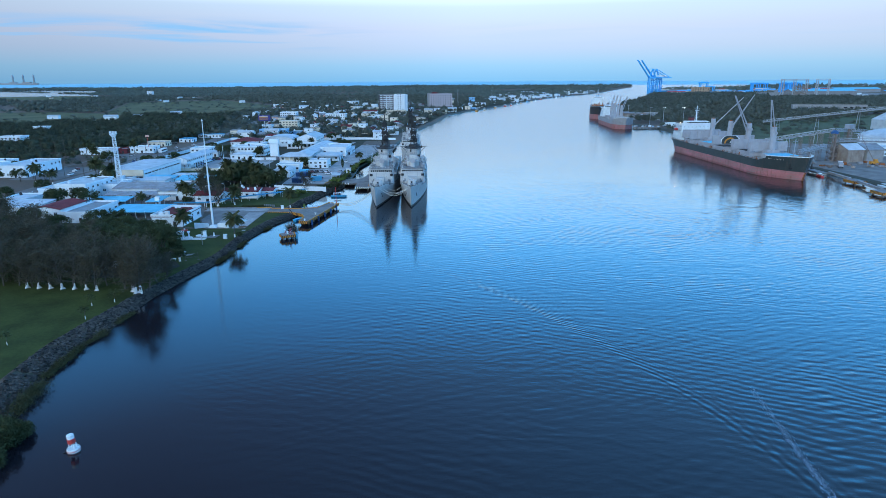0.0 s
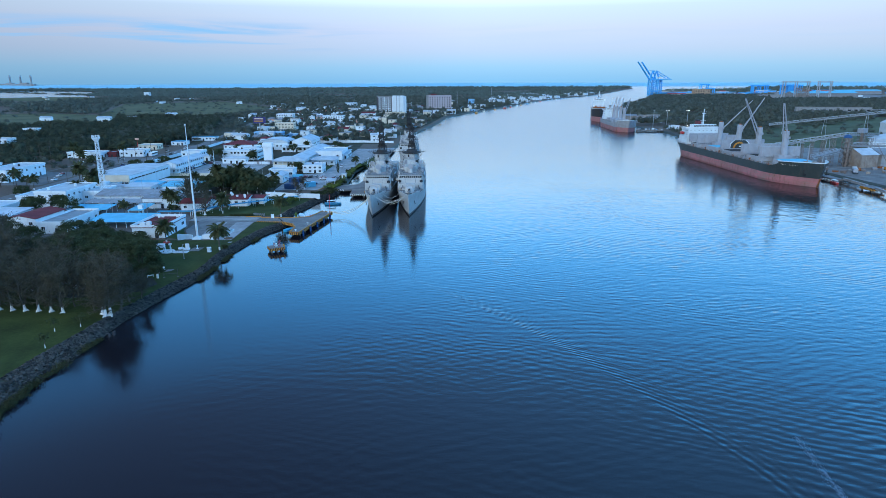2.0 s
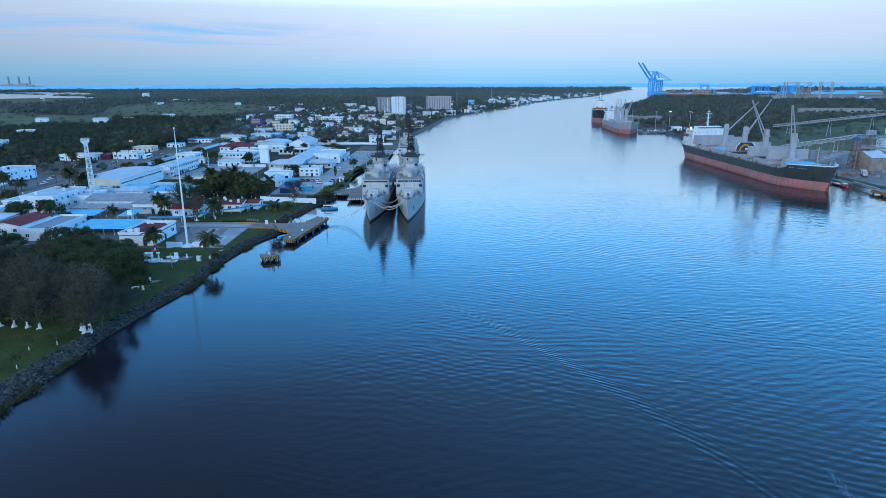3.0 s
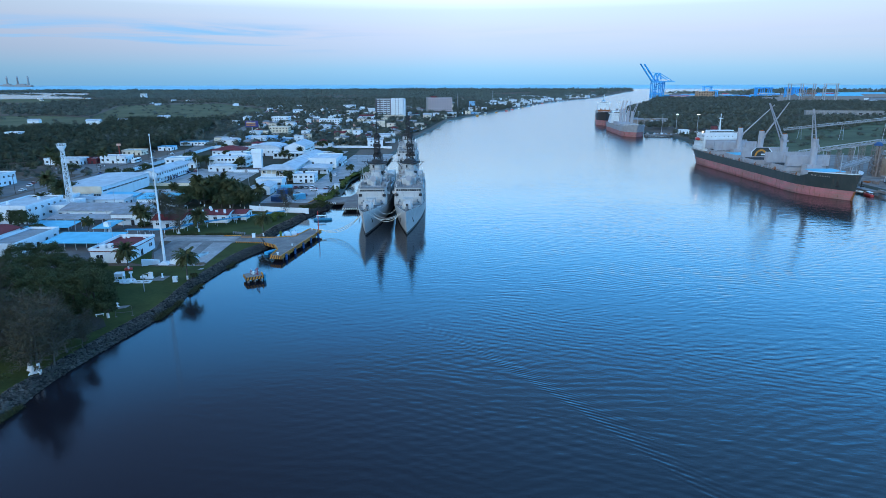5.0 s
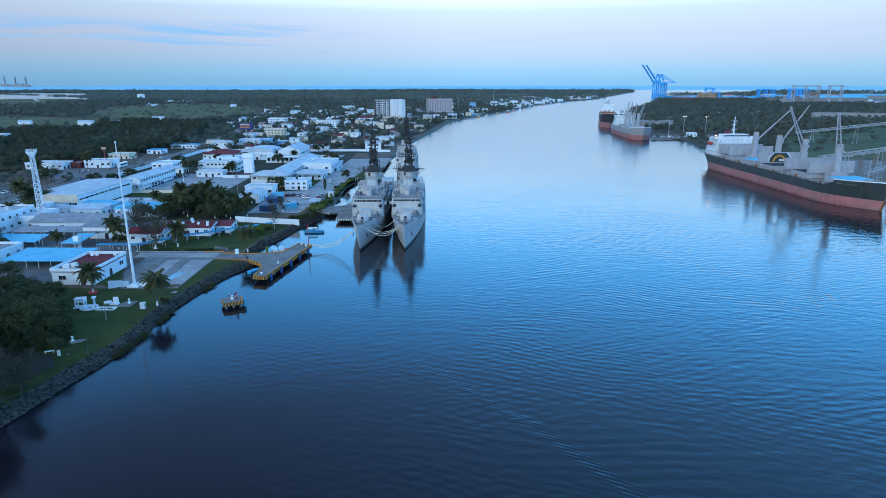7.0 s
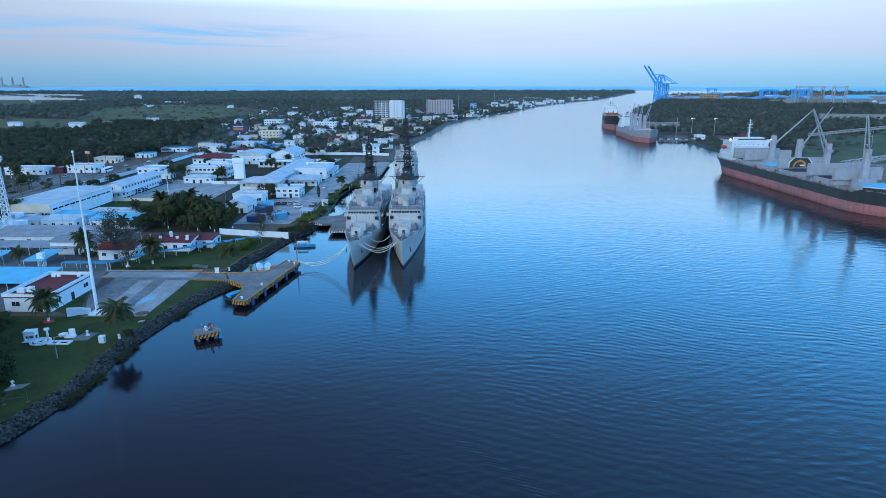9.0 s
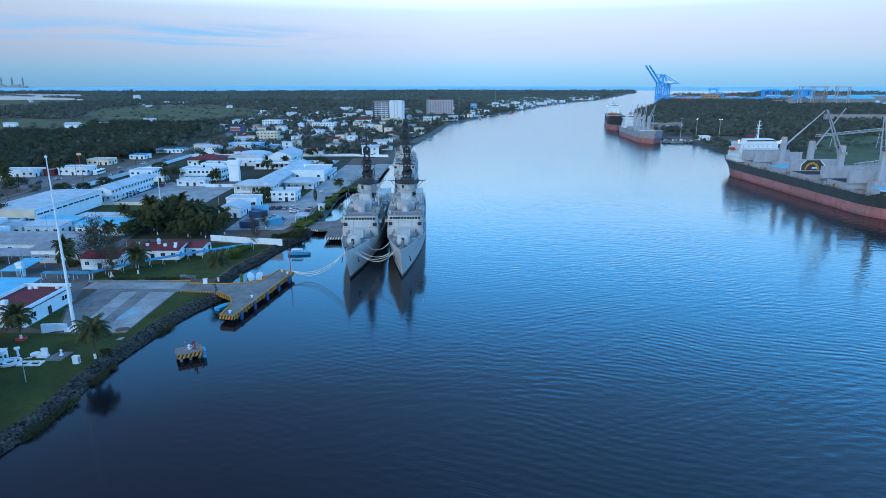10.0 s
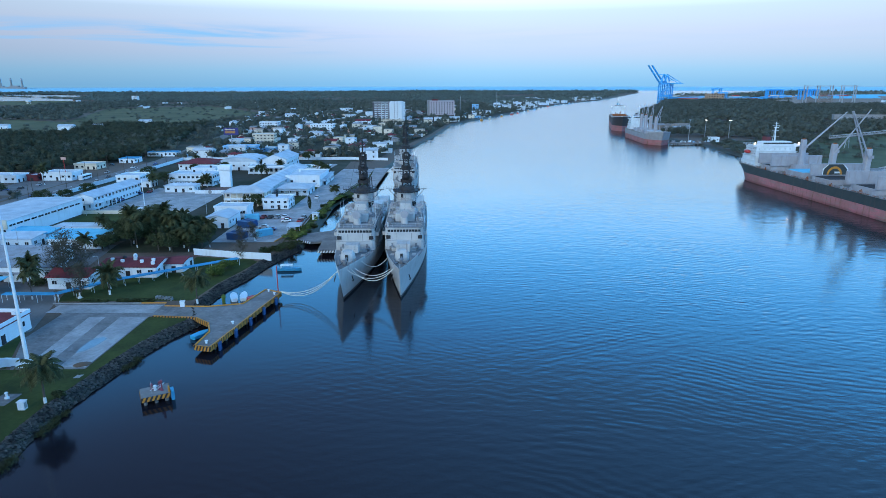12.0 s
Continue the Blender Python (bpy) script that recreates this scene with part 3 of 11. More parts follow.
def lattice(bm, x, y, z0, z1, w0, w1, bays, r=0.09):
    for i in range(bays):
        f0, f1 = i / bays, (i + 1) / bays
        a, b = w0 + (w1 - w0) * f0, w0 + (w1 - w0) * f1
        za, zb = z0 + (z1 - z0) * f0, z0 + (z1 - z0) * f1
        cs = [(1, 1), (-1, 1), (-1, -1), (1, -1)]
        for k in range(4):
            (p, q), (s, t) = cs[k], cs[(k + 1) % 4]
            tube(bm, (x + p * a, y + q * a, za), (x + p * b, y + q * b, zb), r, r, 4, False)
            tube(bm, (x + p * a, y + q * a, za), (x + s * b, y + t * b, zb), r * 0.7, r * 0.7, 4, False)
            tube(bm, (x + p * b, y + q * b, zb), (x + s * b, y + t * b, zb), r * 0.7, r * 0.7, 4, False)


def warship(x, y, label):
    """A frigate, bow towards -y; local y runs aft from the stem."""
    s = thing("warship", x, y, 0, 0, label, "warship", "grey frigates at the naval quay")
    L, B, rake = 128.0, 14.2, 6.5
    st = hull_rings(L, B, 9.8, 6.4, 5.2, rake, 0.33, 0.3, 0.44, 0.72)
    bm = bmesh.new()
    hull_band(bm, st, L, rake, [0.09, 0.35, 0.65, 1.0])
    h = part("hull", bm, NAVY, s, smooth=True)
    bm = bmesh.new()
    hull_band(bm, st, L, rake, [-0.15, 0.0, 0.09])
    part("boot_topping", bm, BOOT, s, "black waterline band")
    bm = bmesh.new()
    deck_of(bm, st, L, rake, 0.02)
    part("deck", bm, NAVYD, s, "dark grey non-slip deck")
    # low bulwark at the bow and rails along the deck
    bm = bmesh.new()
    for sg in (1, -1):
        pts = [ring_at(L, rake, q, [1.0])[0] for q in st if q[0] < 0.14]
        loft(bm, [[(sg * b, yy, z - 0.05), (sg * (b + 0.1), yy - 0.05, z + 0.9), (sg * (b - 0.05), yy - 0.05, z + 0.9), (sg * (b - 0.12), yy, z - 0.05)] for b, yy, z in pts])
    part("bulwark", bm, NAVY, s)
    for sg in (1, -1):
        bm = bmesh.new()
        rail_line(bm, [(sg * b * 0.97, yy, z) for b, yy, z in [ring_at(L, rake, q, [1.0])[0] for q in st if q[0] >= 0.13]])
        part("railing", bm, NAVY, s)
    for sg in (1, -1):
        bm = bmesh.new()
        tube(bm, (sg * 2.35, 1.8, 6.6), (sg * 2.75, 1.8, 5.0), 0.14, 0.14, 6)
        tube(bm, (sg * 2.6, 1.0, 5.2), (sg * 2.75, 2.8, 5.2), 0.16, 0.1, 6)
        part("anchor", bm, BLACK, s)
    for yy in (2.5, 5.0, 8.0):
        for sg in (1, -1):
            bm = bmesh.new()
            for k in (-0.3, 0.3):
                tube(bm, (sg * (1.1 + yy * 0.2), yy + k, 8.6), (sg * (1.1 + yy * 0.2), yy + k, 10.0), 0.18, 0.2, 8)
            part("bollard", bm, NAVYD, s)
    bm = bmesh.new()
    tube(bm, (0, 4.5, 8.6), (0, 4.5, 10.2), 0.7, 0.55, 12)
    tube(bm, (0, 4.5, 10.2), (0, 4.5, 10.4), 0.75, 0.75, 12)
    part("capstan", bm, NAVYD, s)
    # main gun: rounded shield, two sighting hoods, long barrel
    g = bmesh.new()
    oct_ = [(math.copysign(abs(math.cos(a)) ** 0.6, math.cos(a)), math.copysign(abs(math.sin(a)) ** 0.6, math.sin(a))) for a in [(k + 0.5) * math.pi / 10 for k in range(20)]]
    loft(g, [[(p * w, 10.9 + q * d, z) for p, q in oct_] for z, w, d in ((7.95, 2.05, 2.5), (9.2, 2.2, 2.6), (10.3, 2.1, 2.45), (11.1, 1.75, 2.0), (11.55, 1.0, 1.2))])
    gun = part("gun_mount", g, NAVY, s, smooth=True)
    for sg in (1, -1):
        bm = bmesh.new()
        loft(bm, [[(sg * 1.35 + 0.45 * r * math.cos(a), 9.9 + 0.5 * r * math.sin(a), z) for a in [k * math.pi / 5 for k in range(10)]] for z, r in ((10.6, 1.0), (11.5, 1.0), (11.8, 0.6))])
        part("sight_hood", bm, NAVY, gun)
    bm = bmesh.new()
    box(bm, -0.42, 0.42, 8.15, 8.6, 9.0, 10.9)
    part("barrel_slot", bm, BLACK, gun, "dark slot in the gun shield")
    bm = bmesh.new()
    tube(bm, (0, 8.6, 9.9), (0, 6.9, 10.1), 0.34, 0.26, 10)
    tube(bm, (0, 6.9, 10.1), (0, 3.4, 10.5), 0.15, 0.11, 10)
    part("barrel", bm, NAVYD, gun)
    bm = bmesh.new()
    tube(bm, (0, 10.8, 7.3), (0, 10.8, 8.05), 2.4, 2.4, 20)
    part("gun_ring", bm, NAVYD, s)
    # chains, hatches and reels about the forecastle
    for sg in (1, -1):
        bm = bmesh.new()
        polytube(bm, [(sg * 0.55, 4.5, 9.7), (sg * 0.8, 1.5, 9.9), (sg * 1.9, 0.2, 10.0)], 0.12, 5)
        part("anchor_chain", bm, BLACK, s)
        for yy in (15.6, 18.6, 24.6):
            bm = bmesh.new()
            box(bm, sg * 3.4 - 0.6, sg * 3.4 + 0.6, yy, yy + 1.3, 7.3, 7.95 if yy < 20 else 8.4)
            part("deck_hatch", bm, NAVY, s)
        bm = bmesh.new()
        tube(bm, (sg * 4.2 - 0.55, 26.2, 8.2), (sg * 4.2 + 0.55, 26.2, 8.2), 0.55, 0.55, 10)
        part("hose_reel", bm, NAVYD, s)
    # eight-cell launcher
    bm = bmesh.new()
    tube(bm, (0, 20.5, 7.0), (0, 20.5, 8.6), 1.5, 1.2, 14)
    la = part("launcher_base", bm, NAVYD, s)
    for i in range(4):
        for j in range(2):
            bm = bmesh.new()
            xx = -1.62 + i * 1.08
            box(bm, xx - 0.5, xx + 0.5, 18.4, 22.8, 8.7 + j * 1.3, 9.94 + j * 1.3)
            part("launcher_cell", bm, NAVY, la)
    # deckhouses
    bm = bmesh.new()
    cut_front(bm, 6.4, 6.3, 27.0, 86, 6.2, 10.2, 0.2, 0.8)
    part("deckhouse", bm, NAVY, s)
    bm = bmesh.new()
    cut_front(bm, 6.3, 6.2, 28.0, 50, 10.2, 14.4, 0.3, 1.2)
    br = part("bridge", bm, NAVY, s)
    bm = bmesh.new()
    cut_front(bm, 6.5, 6.5, 27.6, 50.2, 14.4, 14.6, 0.0, 1.2)
    part("bridge_roof", bm, NAVYD, s)
    me = bmesh.new()
    box(me, -0.42, 0.42, -0.05, 0.05, -0.38, 0.38)
    pane = finish(me, "bridge_window", GLASS)
    for i in range(11):
        shared("bridge_window", pane, br, -5.0 + i * 1.0, 28.2, 13.3)
    for sg in (1, -1):
        for i in range(6):
            shared("bridge_window", pane, br, sg * 6.27, 30.2 + i * 1.3, 13.3, 90)
        bm = bmesh.new()
        box(bm, sg * 6.2, sg * 7.3, 31, 36, 11.2, 11.4)
        box(bm, sg * 7.2, sg * 7.35, 31, 36, 11.4, 12.5)
        box(bm, sg * 6.2, sg * 7.35, 30.9, 31.05, 11.4, 12.5)
        part("bridge_wing", bm, NAVY, s)
        bm = bmesh.new()
        box(bm, sg * 4.5, sg * 5.9, 27.7, 28.3, 10.7, 11.8)
        part("opening", bm, DARK, s, "dark recessed side port")
    # director and lockers on the bridge roof
    bm = bmesh.new()
    tube(bm, (0, 34, 14.5), (0, 34, 17.0), 1.3, 1.1, 14)
    box(bm, -1.4, 1.4, 32.9, 35.1, 17.0, 18.6)
    part("director", bm, NAVY, s)
    bm = bmesh.new()
    q = [(1.35 * math.cos(a), 32.6 - 0.35 * 0, 17.9 + 1.35 * math.sin(a)) for a in [k * math.pi / 6 for k in range(12)]]
    loft(bm, [[(px, 32.55, pz) for px, py, pz in q], [(px * 0.6, 32.9, 17.9 + (pz - 17.9) * 0.6) for px, py, pz in q]])
    part("radar_dish", bm, SHIPGREY, s)
    rnd = random.Random(7)
    for i in range(14):
        bm = bmesh.new()
        xx, yy = rnd.uniform(-5.2, 5.2), rnd.uniform(37, 48)
        w, d, hh = rnd.uniform(0.5, 1.3), rnd.uniform(0.5, 1.6), rnd.uniform(0.7, 2.2)
        box(bm, xx - w, xx + w, yy - d, yy + d, 14.6, 14.6 + hh)
        part("locker", bm, NAVY if i % 3 else NAVYD, s)
    for sg in (1, -1):
        for yy in (38, 44):
            bm = bmesh.new()
            tube(bm, (sg * 5.6, yy, 14.5), (sg * 6.0, yy, 21.5), 0.05, 0.03, 5)
            part("whip_aerial", bm, STEELW, s)
        bm = bmesh.new()
        tube(bm, (sg * 3.6, 41, 14.5), (sg * 3.6, 41, 16.4), 0.25, 0.25, 8)
        tube(bm, (sg * 3.6, 40.4, 16.8), (sg * 3.6, 41, 16.6), 0.6, 0.35, 14)
        part("dish_aerial", bm, SHIPGREY, s)
    # combined mast and funnel
    bm = bmesh.new()
    seg = [2 * math.pi * k / 22 for k in range(22)]
    prof = [(10.2, 3.1), (16.5, 2.7), (18.4, 2.65), (19.0, 3.6), (22.0, 3.6)]
    loft(bm, [[(r * math.cos(a), 54 + 1.15 * r * math.sin(a), z) for a in seg] for z, r in prof])
    part("funnel_tower", bm, NAVY, s, smooth=False)
    bm = bmesh.new()
    loft(bm, [[(r * math.cos(a), 54 + 1.15 * r * math.sin(a), z) for a in seg] for z, r in [(22.0, 3.62), (22.25, 4.9), (22.55, 4.9), (22.75, 3.0), (23.9, 2.5)]])
    part("funnel_cap", bm, BLACK, s, "soot-black funnel cap and platform")
    for sg in (1, -1):
        bm = bmesh.new()
        tube(bm, (0, 54, 22.5), (sg * 7.4, 54, 22.9), 0.18, 0.1, 6)
        tube(bm, (sg * 4.0, 54, 20), (sg * 6.4, 54, 22.7), 0.1, 0.1, 5)
        for k in range(4):
            tube(bm, (sg * (4.5 + k * 0.9), 54, 22.8), (sg * (4.5 + k * 0.9), 54, 24.0), 0.05, 0.05, 4)
        part("yardarm", bm, BLACK, s)
    bm = bmesh.new()
    lattice(bm, 0, 55, 23.5, 36, 1.5, 0.7, 6, 0.22)
    tube(bm, (0, 55, 36), (0, 55, 44.5), 0.32, 0.12, 6)
    for z, r in ((27, 1.7), (31, 1.4), (35.6, 1.1)):
        tube(bm, (0, 55, z), (0, 55, z + 0.25), r, r, 10)
    for z, w in ((29, 3.2), (33, 2.6), (38, 1.5), (41, 0.9)):
        tube(bm, (-w, 55, z), (w, 55, z), 0.14, 0.14, 4)
        tube(bm, (0, 55 - w * 0.7, z + 0.5), (0, 55 + w * 0.7, z + 0.5), 0.06, 0.06, 4)
    part("lattice_mast", bm, BLACK, s, "black lattice mast")
    bm = bmesh.new()
    for k in range(9):
        tube(bm, (-2.0 + k * 0.5, 52.6, 28.4), (-2.0 + k * 0.5, 52.6, 30.2), 0.06, 0.06, 4)
    for z in (28.4, 29.3, 30.2):
        tube(bm, (-2.1, 52.6, z), (2.1, 52.6, z), 0.07, 0.07, 4)
    tube(bm, (0, 52.6, 29.3), (0, 54.6, 29.3), 0.15, 0.15, 5)
    part("air_search_radar", bm, BLACK, s)
    # platforms, radomes and aerials crowded on the mast
    rm_ = random.Random(23)
    for z, r in ((25.2, 2.2), (29.8, 1.9), (33.6, 1.5)):
        bm = bmesh.new()
        tube(bm, (0, 55, z), (0, 55, z + 0.2), r, r, 10)
        part("mast_platform", bm, BLACK, s)
        bm = bmesh.new()
        loft(bm, [[(q * math.cos(a), 55 + q * math.sin(a), zz) for a in [k * math.pi / 6 for k in range(12)]] for zz, q in ((z + 0.2, r - 0.1), (z + 1.0, r), (z + 1.0, r - 0.06), (z + 0.2, r - 0.16))], True, False)
        part("platform_screen", bm, BLACK, s)
        for k in range(2):
            a = rm_.uniform(0, 6.28)
            q = r * 0.7
            w = rm_.uniform(0.35, 0.6)
            bm = bmesh.new()
            box(bm, q * math.cos(a) - w, q * math.cos(a) + w, 55 + q * math.sin(a) - w, 55 + q * math.sin(a) + w, z + 0.2, z + rm_.uniform(1.2, 2.2))
            part("mast_box", bm, BLACK, s)
    bm = bmesh.new()
    turned_ = [(26.4, 0.3), (26.9, 1.15), (27.6, 1.4), (28.3, 1.15), (28.8, 0.3)]
    loft(bm, [[(r * math.cos(a), 53.9 + r * math.sin(a), z) for a in [k * math.pi / 6 for k in range(12)]] for z, r in turned_])
    part("radome", bm, BLACK, s)
    bm = bmesh.new()
    for k in range(26):
        a = k * 2 * math.pi / 26
        tube(bm, (4.7 * math.cos(a), 54 + 5.4 * math.sin(a), 22.5), (4.7 * math.cos(a), 54 + 5.4 * math.sin(a), 22.5 + rm_.uniform(0.9, 2.4)), 0.07, 0.05, 4, False)
        b2 = a + 2 * math.pi / 26
        tube(bm, (4.7 * math.cos(a), 54 + 5.4 * math.sin(a), 23.3), (4.7 * math.cos(b2), 54 + 5.4 * math.sin(b2), 23.3), 0.06, 0.06, 4, False)
    part("funnel_rail", bm, BLACK, s)
    # directors, dishes and platforms between bridge and funnel
    for sg in (1, -1):
        for yy, zz, r in ((47.0, 17.4, 0.9), (51.5, 16.2, 1.1), (59.0, 15.0, 1.0), (40.5, 17.6, 0.7)):
            xx = sg * (4.7 if yy > 45 else 2.6)
            bm = bmesh.new()
            tube(bm, (xx, yy, 10.2 if yy > 50 else 14.6), (xx, yy, zz), 0.5, 0.42, 8)
            box(bm, xx - r, xx + r, yy - r, yy + r, zz, zz + 0.18)
            sp = part("side_platform", bm, NAVY, s)
            bm = bmesh.new()
            rail_line(bm, [(xx - r, yy - r, zz), (xx + r, yy - r, zz), (xx + r, yy + r, zz), (xx - r, yy + r, zz), (xx - r, yy - r, zz)], 0.9, 0.9, 0.045)
            part("railing", bm, NAVY, sp)
            bm = bmesh.new()
            loft(bm, [[(xx + q * math.cos(a), yy + v, zz + 1.0 + q * math.sin(a)) for a in [k * math.pi / 5 for k in range(10)]] for v, q in ((-0.55, r * 0.7), (-0.35, r * 0.72), (0.4, 0.2))])
            part("dish_aerial", bm, SHIPGREY, s)
        for k in range(4):
            yy = 30.5 + k * 4.6
            zz = 14.6 + rm_.uniform(0.8, 2.0)
            w = rm_.uniform(0.35, 0.7)
            bm = bmesh.new()
            box(bm, sg * 4.4 - w, sg * 4.4 + w, yy, yy + rm_.uniform(0.7, 1.5), 14.6, zz)
            part("deck_box", bm, NAVYD, s)
        bm = bmesh.new()
        polytube(bm, [(sg * 6.3, 50.5, 10.2), (sg * 6.3, 50.5, 17.5), (sg * 3.0, 52, 18.6)], 0.16, 5)
        polytube(bm, [(sg * 6.3, 57.5, 10.2), (sg * 6.3, 57.5, 16.5), (sg * 3.0, 56, 17.6)], 0.16, 5)
        tube(bm, (sg * 6.3, 50.5, 15), (sg * 6.3, 57.5, 15), 0.13, 0.13, 5)
        tube(bm, (sg * 6.3, 50.5, 12.5), (sg * 6.3, 57.5, 15), 0.1, 0.1, 5)
        part("brace_frame", bm, NAVY, s)
    # galleries, rails, vents and gear round the bridge and funnel tower
    for z, r in ((12.6, 3.6), (16.4, 3.5), (19.0, 4.0)):
        bm = bmesh.new()
        loft(bm, [[(rr * math.cos(a), 54 + 1.15 * rr * math.sin(a), zz) for a in seg] for zz, rr in ((z, 2.5), (z, r), (z + 0.15, r), (z + 0.15, 2.5))])
        gal = part("gallery", bm, NAVY, s)
        bm = bmesh.new()
        ring = [(r * math.cos(a), 54 + 1.15 * r * math.sin(a), z + 0.15) for a in seg]
        rail_line(bm, ring + ring[:1], 1.0, 1.2, 0.045)
        part("railing", bm, NAVYD, gal)
    for pts in ([(-6.2, 50, 14.6), (-6.2, 29.5, 14.6), (-5.2, 28.0, 14.6), (5.2, 28.0, 14.6), (6.2, 29.5, 14.6), (6.2, 50, 14.6)],
                [(-6.2, 85, 10.2), (-6.2, 51, 10.2)], [(6.2, 51, 10.2), (6.2, 85, 10.2)], [(-5.5, 99, 12.4), (-5.5, 87, 12.4), (5.5, 87, 12.4), (5.5, 99, 12.4)]):
        bm = bmesh.new()
        rail_line(bm, pts, 1.1, 1.4, 0.045)
        part("railing", bm, NAVY, s)
    bm = bmesh.new()
    cut_front(bm, 3.4, 3.2, 36.5, 48, 14.6, 17.2, 0.2, 0.5)
    part("upper_house", bm, NAVY, s)
    bm = bmesh.new()
    cut_front(bm, 2.2, 2.1, 44, 49.5, 17.2, 19.4, 0.1, 0.3)
    part("signal_house", bm, NAVY, s)
    r2 = random.Random(17)
    for k in range(30):
        sg = 1 if k % 2 else -1
        yy = 29 + k * 1.9
        bm = bmesh.new()
        zz = 14.6 if yy < 49 else 10.2
        if k % 3 == 0:
            tube(bm, (sg * 5.3, yy, zz), (sg * 5.3, yy, zz + r2.uniform(0.9, 1.7)), 0.32, 0.26, 8)
            part("vent", bm, NAVY, s)
        elif k % 3 == 1:
            box(bm, sg * 5.2 - 0.5, sg * 5.2 + 0.5, yy - 0.5, yy + 0.6, zz, zz + r2.uniform(0.6, 1.5))
            part("deck_box", bm, NAVYD, s)
        else:
            tube(bm, (sg * 5.6, yy, zz), (sg * 5.6, yy, zz + r2.uniform(2.5, 5.5)), 0.06, 0.03, 5)
            part("whip_aerial", bm, NAVYD, s)
    for sg in (1, -1):
        for yy in (60, 66, 72):
            bm = bmesh.new()
            polytube(bm, [(sg * 5.0, yy, 10.2), (sg * 5.0, yy, 14.0), (sg * 6.6, yy, 14.6), (sg * 7.2, yy, 13.8)], 0.14, 6)
            part("davit", bm, NAVY, s)
        for k in range(8):
            bm = bmesh.new()
            box(bm, sg * 6.42, sg * 6.5, 33 + k * 6.2, 33.9 + k * 6.2, 7.4, 9.2)
            part("side_door", bm, NAVYD, s)
        bm = bmesh.new()
        tube(bm, (sg * 4.6, 30.0, 14.6), (sg * 4.6, 30.0, 15.8), 0.12, 0.12, 6)
        tube(bm, (sg * 4.6, 29.5, 16.0), (sg * 4.6, 30.3, 16.0), 0.42, 0.38, 10)
        part("searchlight", bm, NAVYD, s)
        bm = bmesh.new()
        tube(bm, (sg * 1.6, 14.0, 8.0), (sg * 1.6, 14.0, 8.9), 0.35, 0.3, 8)
        part("deck_vent", bm, NAVYD, s)
    bm = bmesh.new()
    box(bm, -3.6, 3.6, 24.2, 24.4, 7.2, 8.5)
    part("breakwater", bm, NAVY, s)
    # pipes, cable runs and ladders on the bridge front and tower, searchlights and small gear under the galleries
    for xx in (-5.4, -2.4, 2.4, 5.4):
        bm = bmesh.new()
        tube(bm, (xx, 27.95, 10.3), (xx, 28.15, 12.6), 0.07, 0.07, 5)
        part("pipe", bm, NAVYD, s)
    for xx in (-3.9, -1.3, 1.3, 3.9):
        bm = bmesh.new()
        box(bm, xx - 0.3, xx + 0.3, 26.86, 27.0, 7.8, 9.4)
        part("front_locker", bm, NAVYD, s)
    bm = bmesh.new()
    for sg in (1, -1):
        tube(bm, (sg * 0.3, 50.4, 10.3), (sg * 0.3, 50.9, 21.8), 0.06, 0.06, 4)
    for k in range(18):
        tube(bm, (-0.3, 50.42 + k * 0.027, 10.8 + k * 0.62), (0.3, 50.42 + k * 0.027, 10.8 + k * 0.62), 0.05, 0.05, 4)
    part("tower_ladder", bm, NAVYD, s)
    for k in range(11):
        a = -math.pi / 2 + (k - 5) * 0.42
        for z, r in ((12.9, 3.2), (17.0, 3.05), (20.4, 3.75)):
            if (k + int(z)) % 2:
                continue
            bm = bmesh.new()
            w = rm_.uniform(0.18, 0.5)
            cx, cy = r * math.cos(a), 54 + 1.15 * r * math.sin(a)
            box(bm, cx - w, cx + w, cy - w, cy + w, z, z + rm_.uniform(0.6, 1.6))
            part("equipment_box", bm, rm_.choice([NAVYD, SHIPGREY, BLACK]), s)
    bm = bmesh.new()
    polytube(bm, [(0, 55, 43.5), (0, 40, 20.0), (0, 33.5, 18.7)], 0.035, 4)
    polytube(bm, [(0.9, 55, 40), (4.6, 30.5, 15.0)], 0.035, 4)
    polytube(bm, [(-0.9, 55, 40), (-4.6, 30.5, 15.0)], 0.035, 4)
    part("aerial_wire", bm, BLACK, s)
    bm = bmesh.new()
    tube(bm, (0, -5.4, 10.2), (0, -5.4, 13.2), 0.05, 0.04, 5)
    part("jackstaff", bm, NAVY, s)
    # aft part: boats, after house, hangar, flight deck gear
    bm = bmesh.new()
    cut_front(bm, 4.6, 4.4, 60, 84, 10.2, 13.2)
    part("after_house", bm, NAVY, s)
    bm = bmesh.new()
    cut_front(bm, 5.8, 5.6, 86, 100, 6.0, 12.4)
    part("hangar", bm, NAVY, s)
    bm = bmesh.new()
    tube(bm, (0, 92, 12.4), (0, 92, 14.2), 1.6, 1.4, 14)
    box(bm, -1.2, 1.2, 90.6, 93.0, 14.2, 15.6)
    part("after_mount", bm, NAVY, s)
    bm = bmesh.new()
    lattice(bm, 0, 78, 13.2, 24, 0.8, 0.35, 5, 0.09)
    part("aft_mast", bm, BLACK, s)
    for sg in (1, -1):
        for yy in (62, 70):
            bm = bmesh.new()
            loft(bm, [[(sg * 5.6 + a * w, yy + v, 11.6 + c * hh) for a, c in ((-1, 0.9), (-0.8, 0), (0, -0.4), (0.8, 0), (1, 0.9))]
                      for v, w, hh in ((-3.4, 0.1, 0.7), (-2.2, 0.8, 0.9), (0, 1.05, 1.0), (2.4, 0.95, 0.95), (3.3, 0.7, 0.9))], True)
            part("ship_boat", bm, SHIPGREY, s)
        for k in range(7):
            bm = bmesh.new()
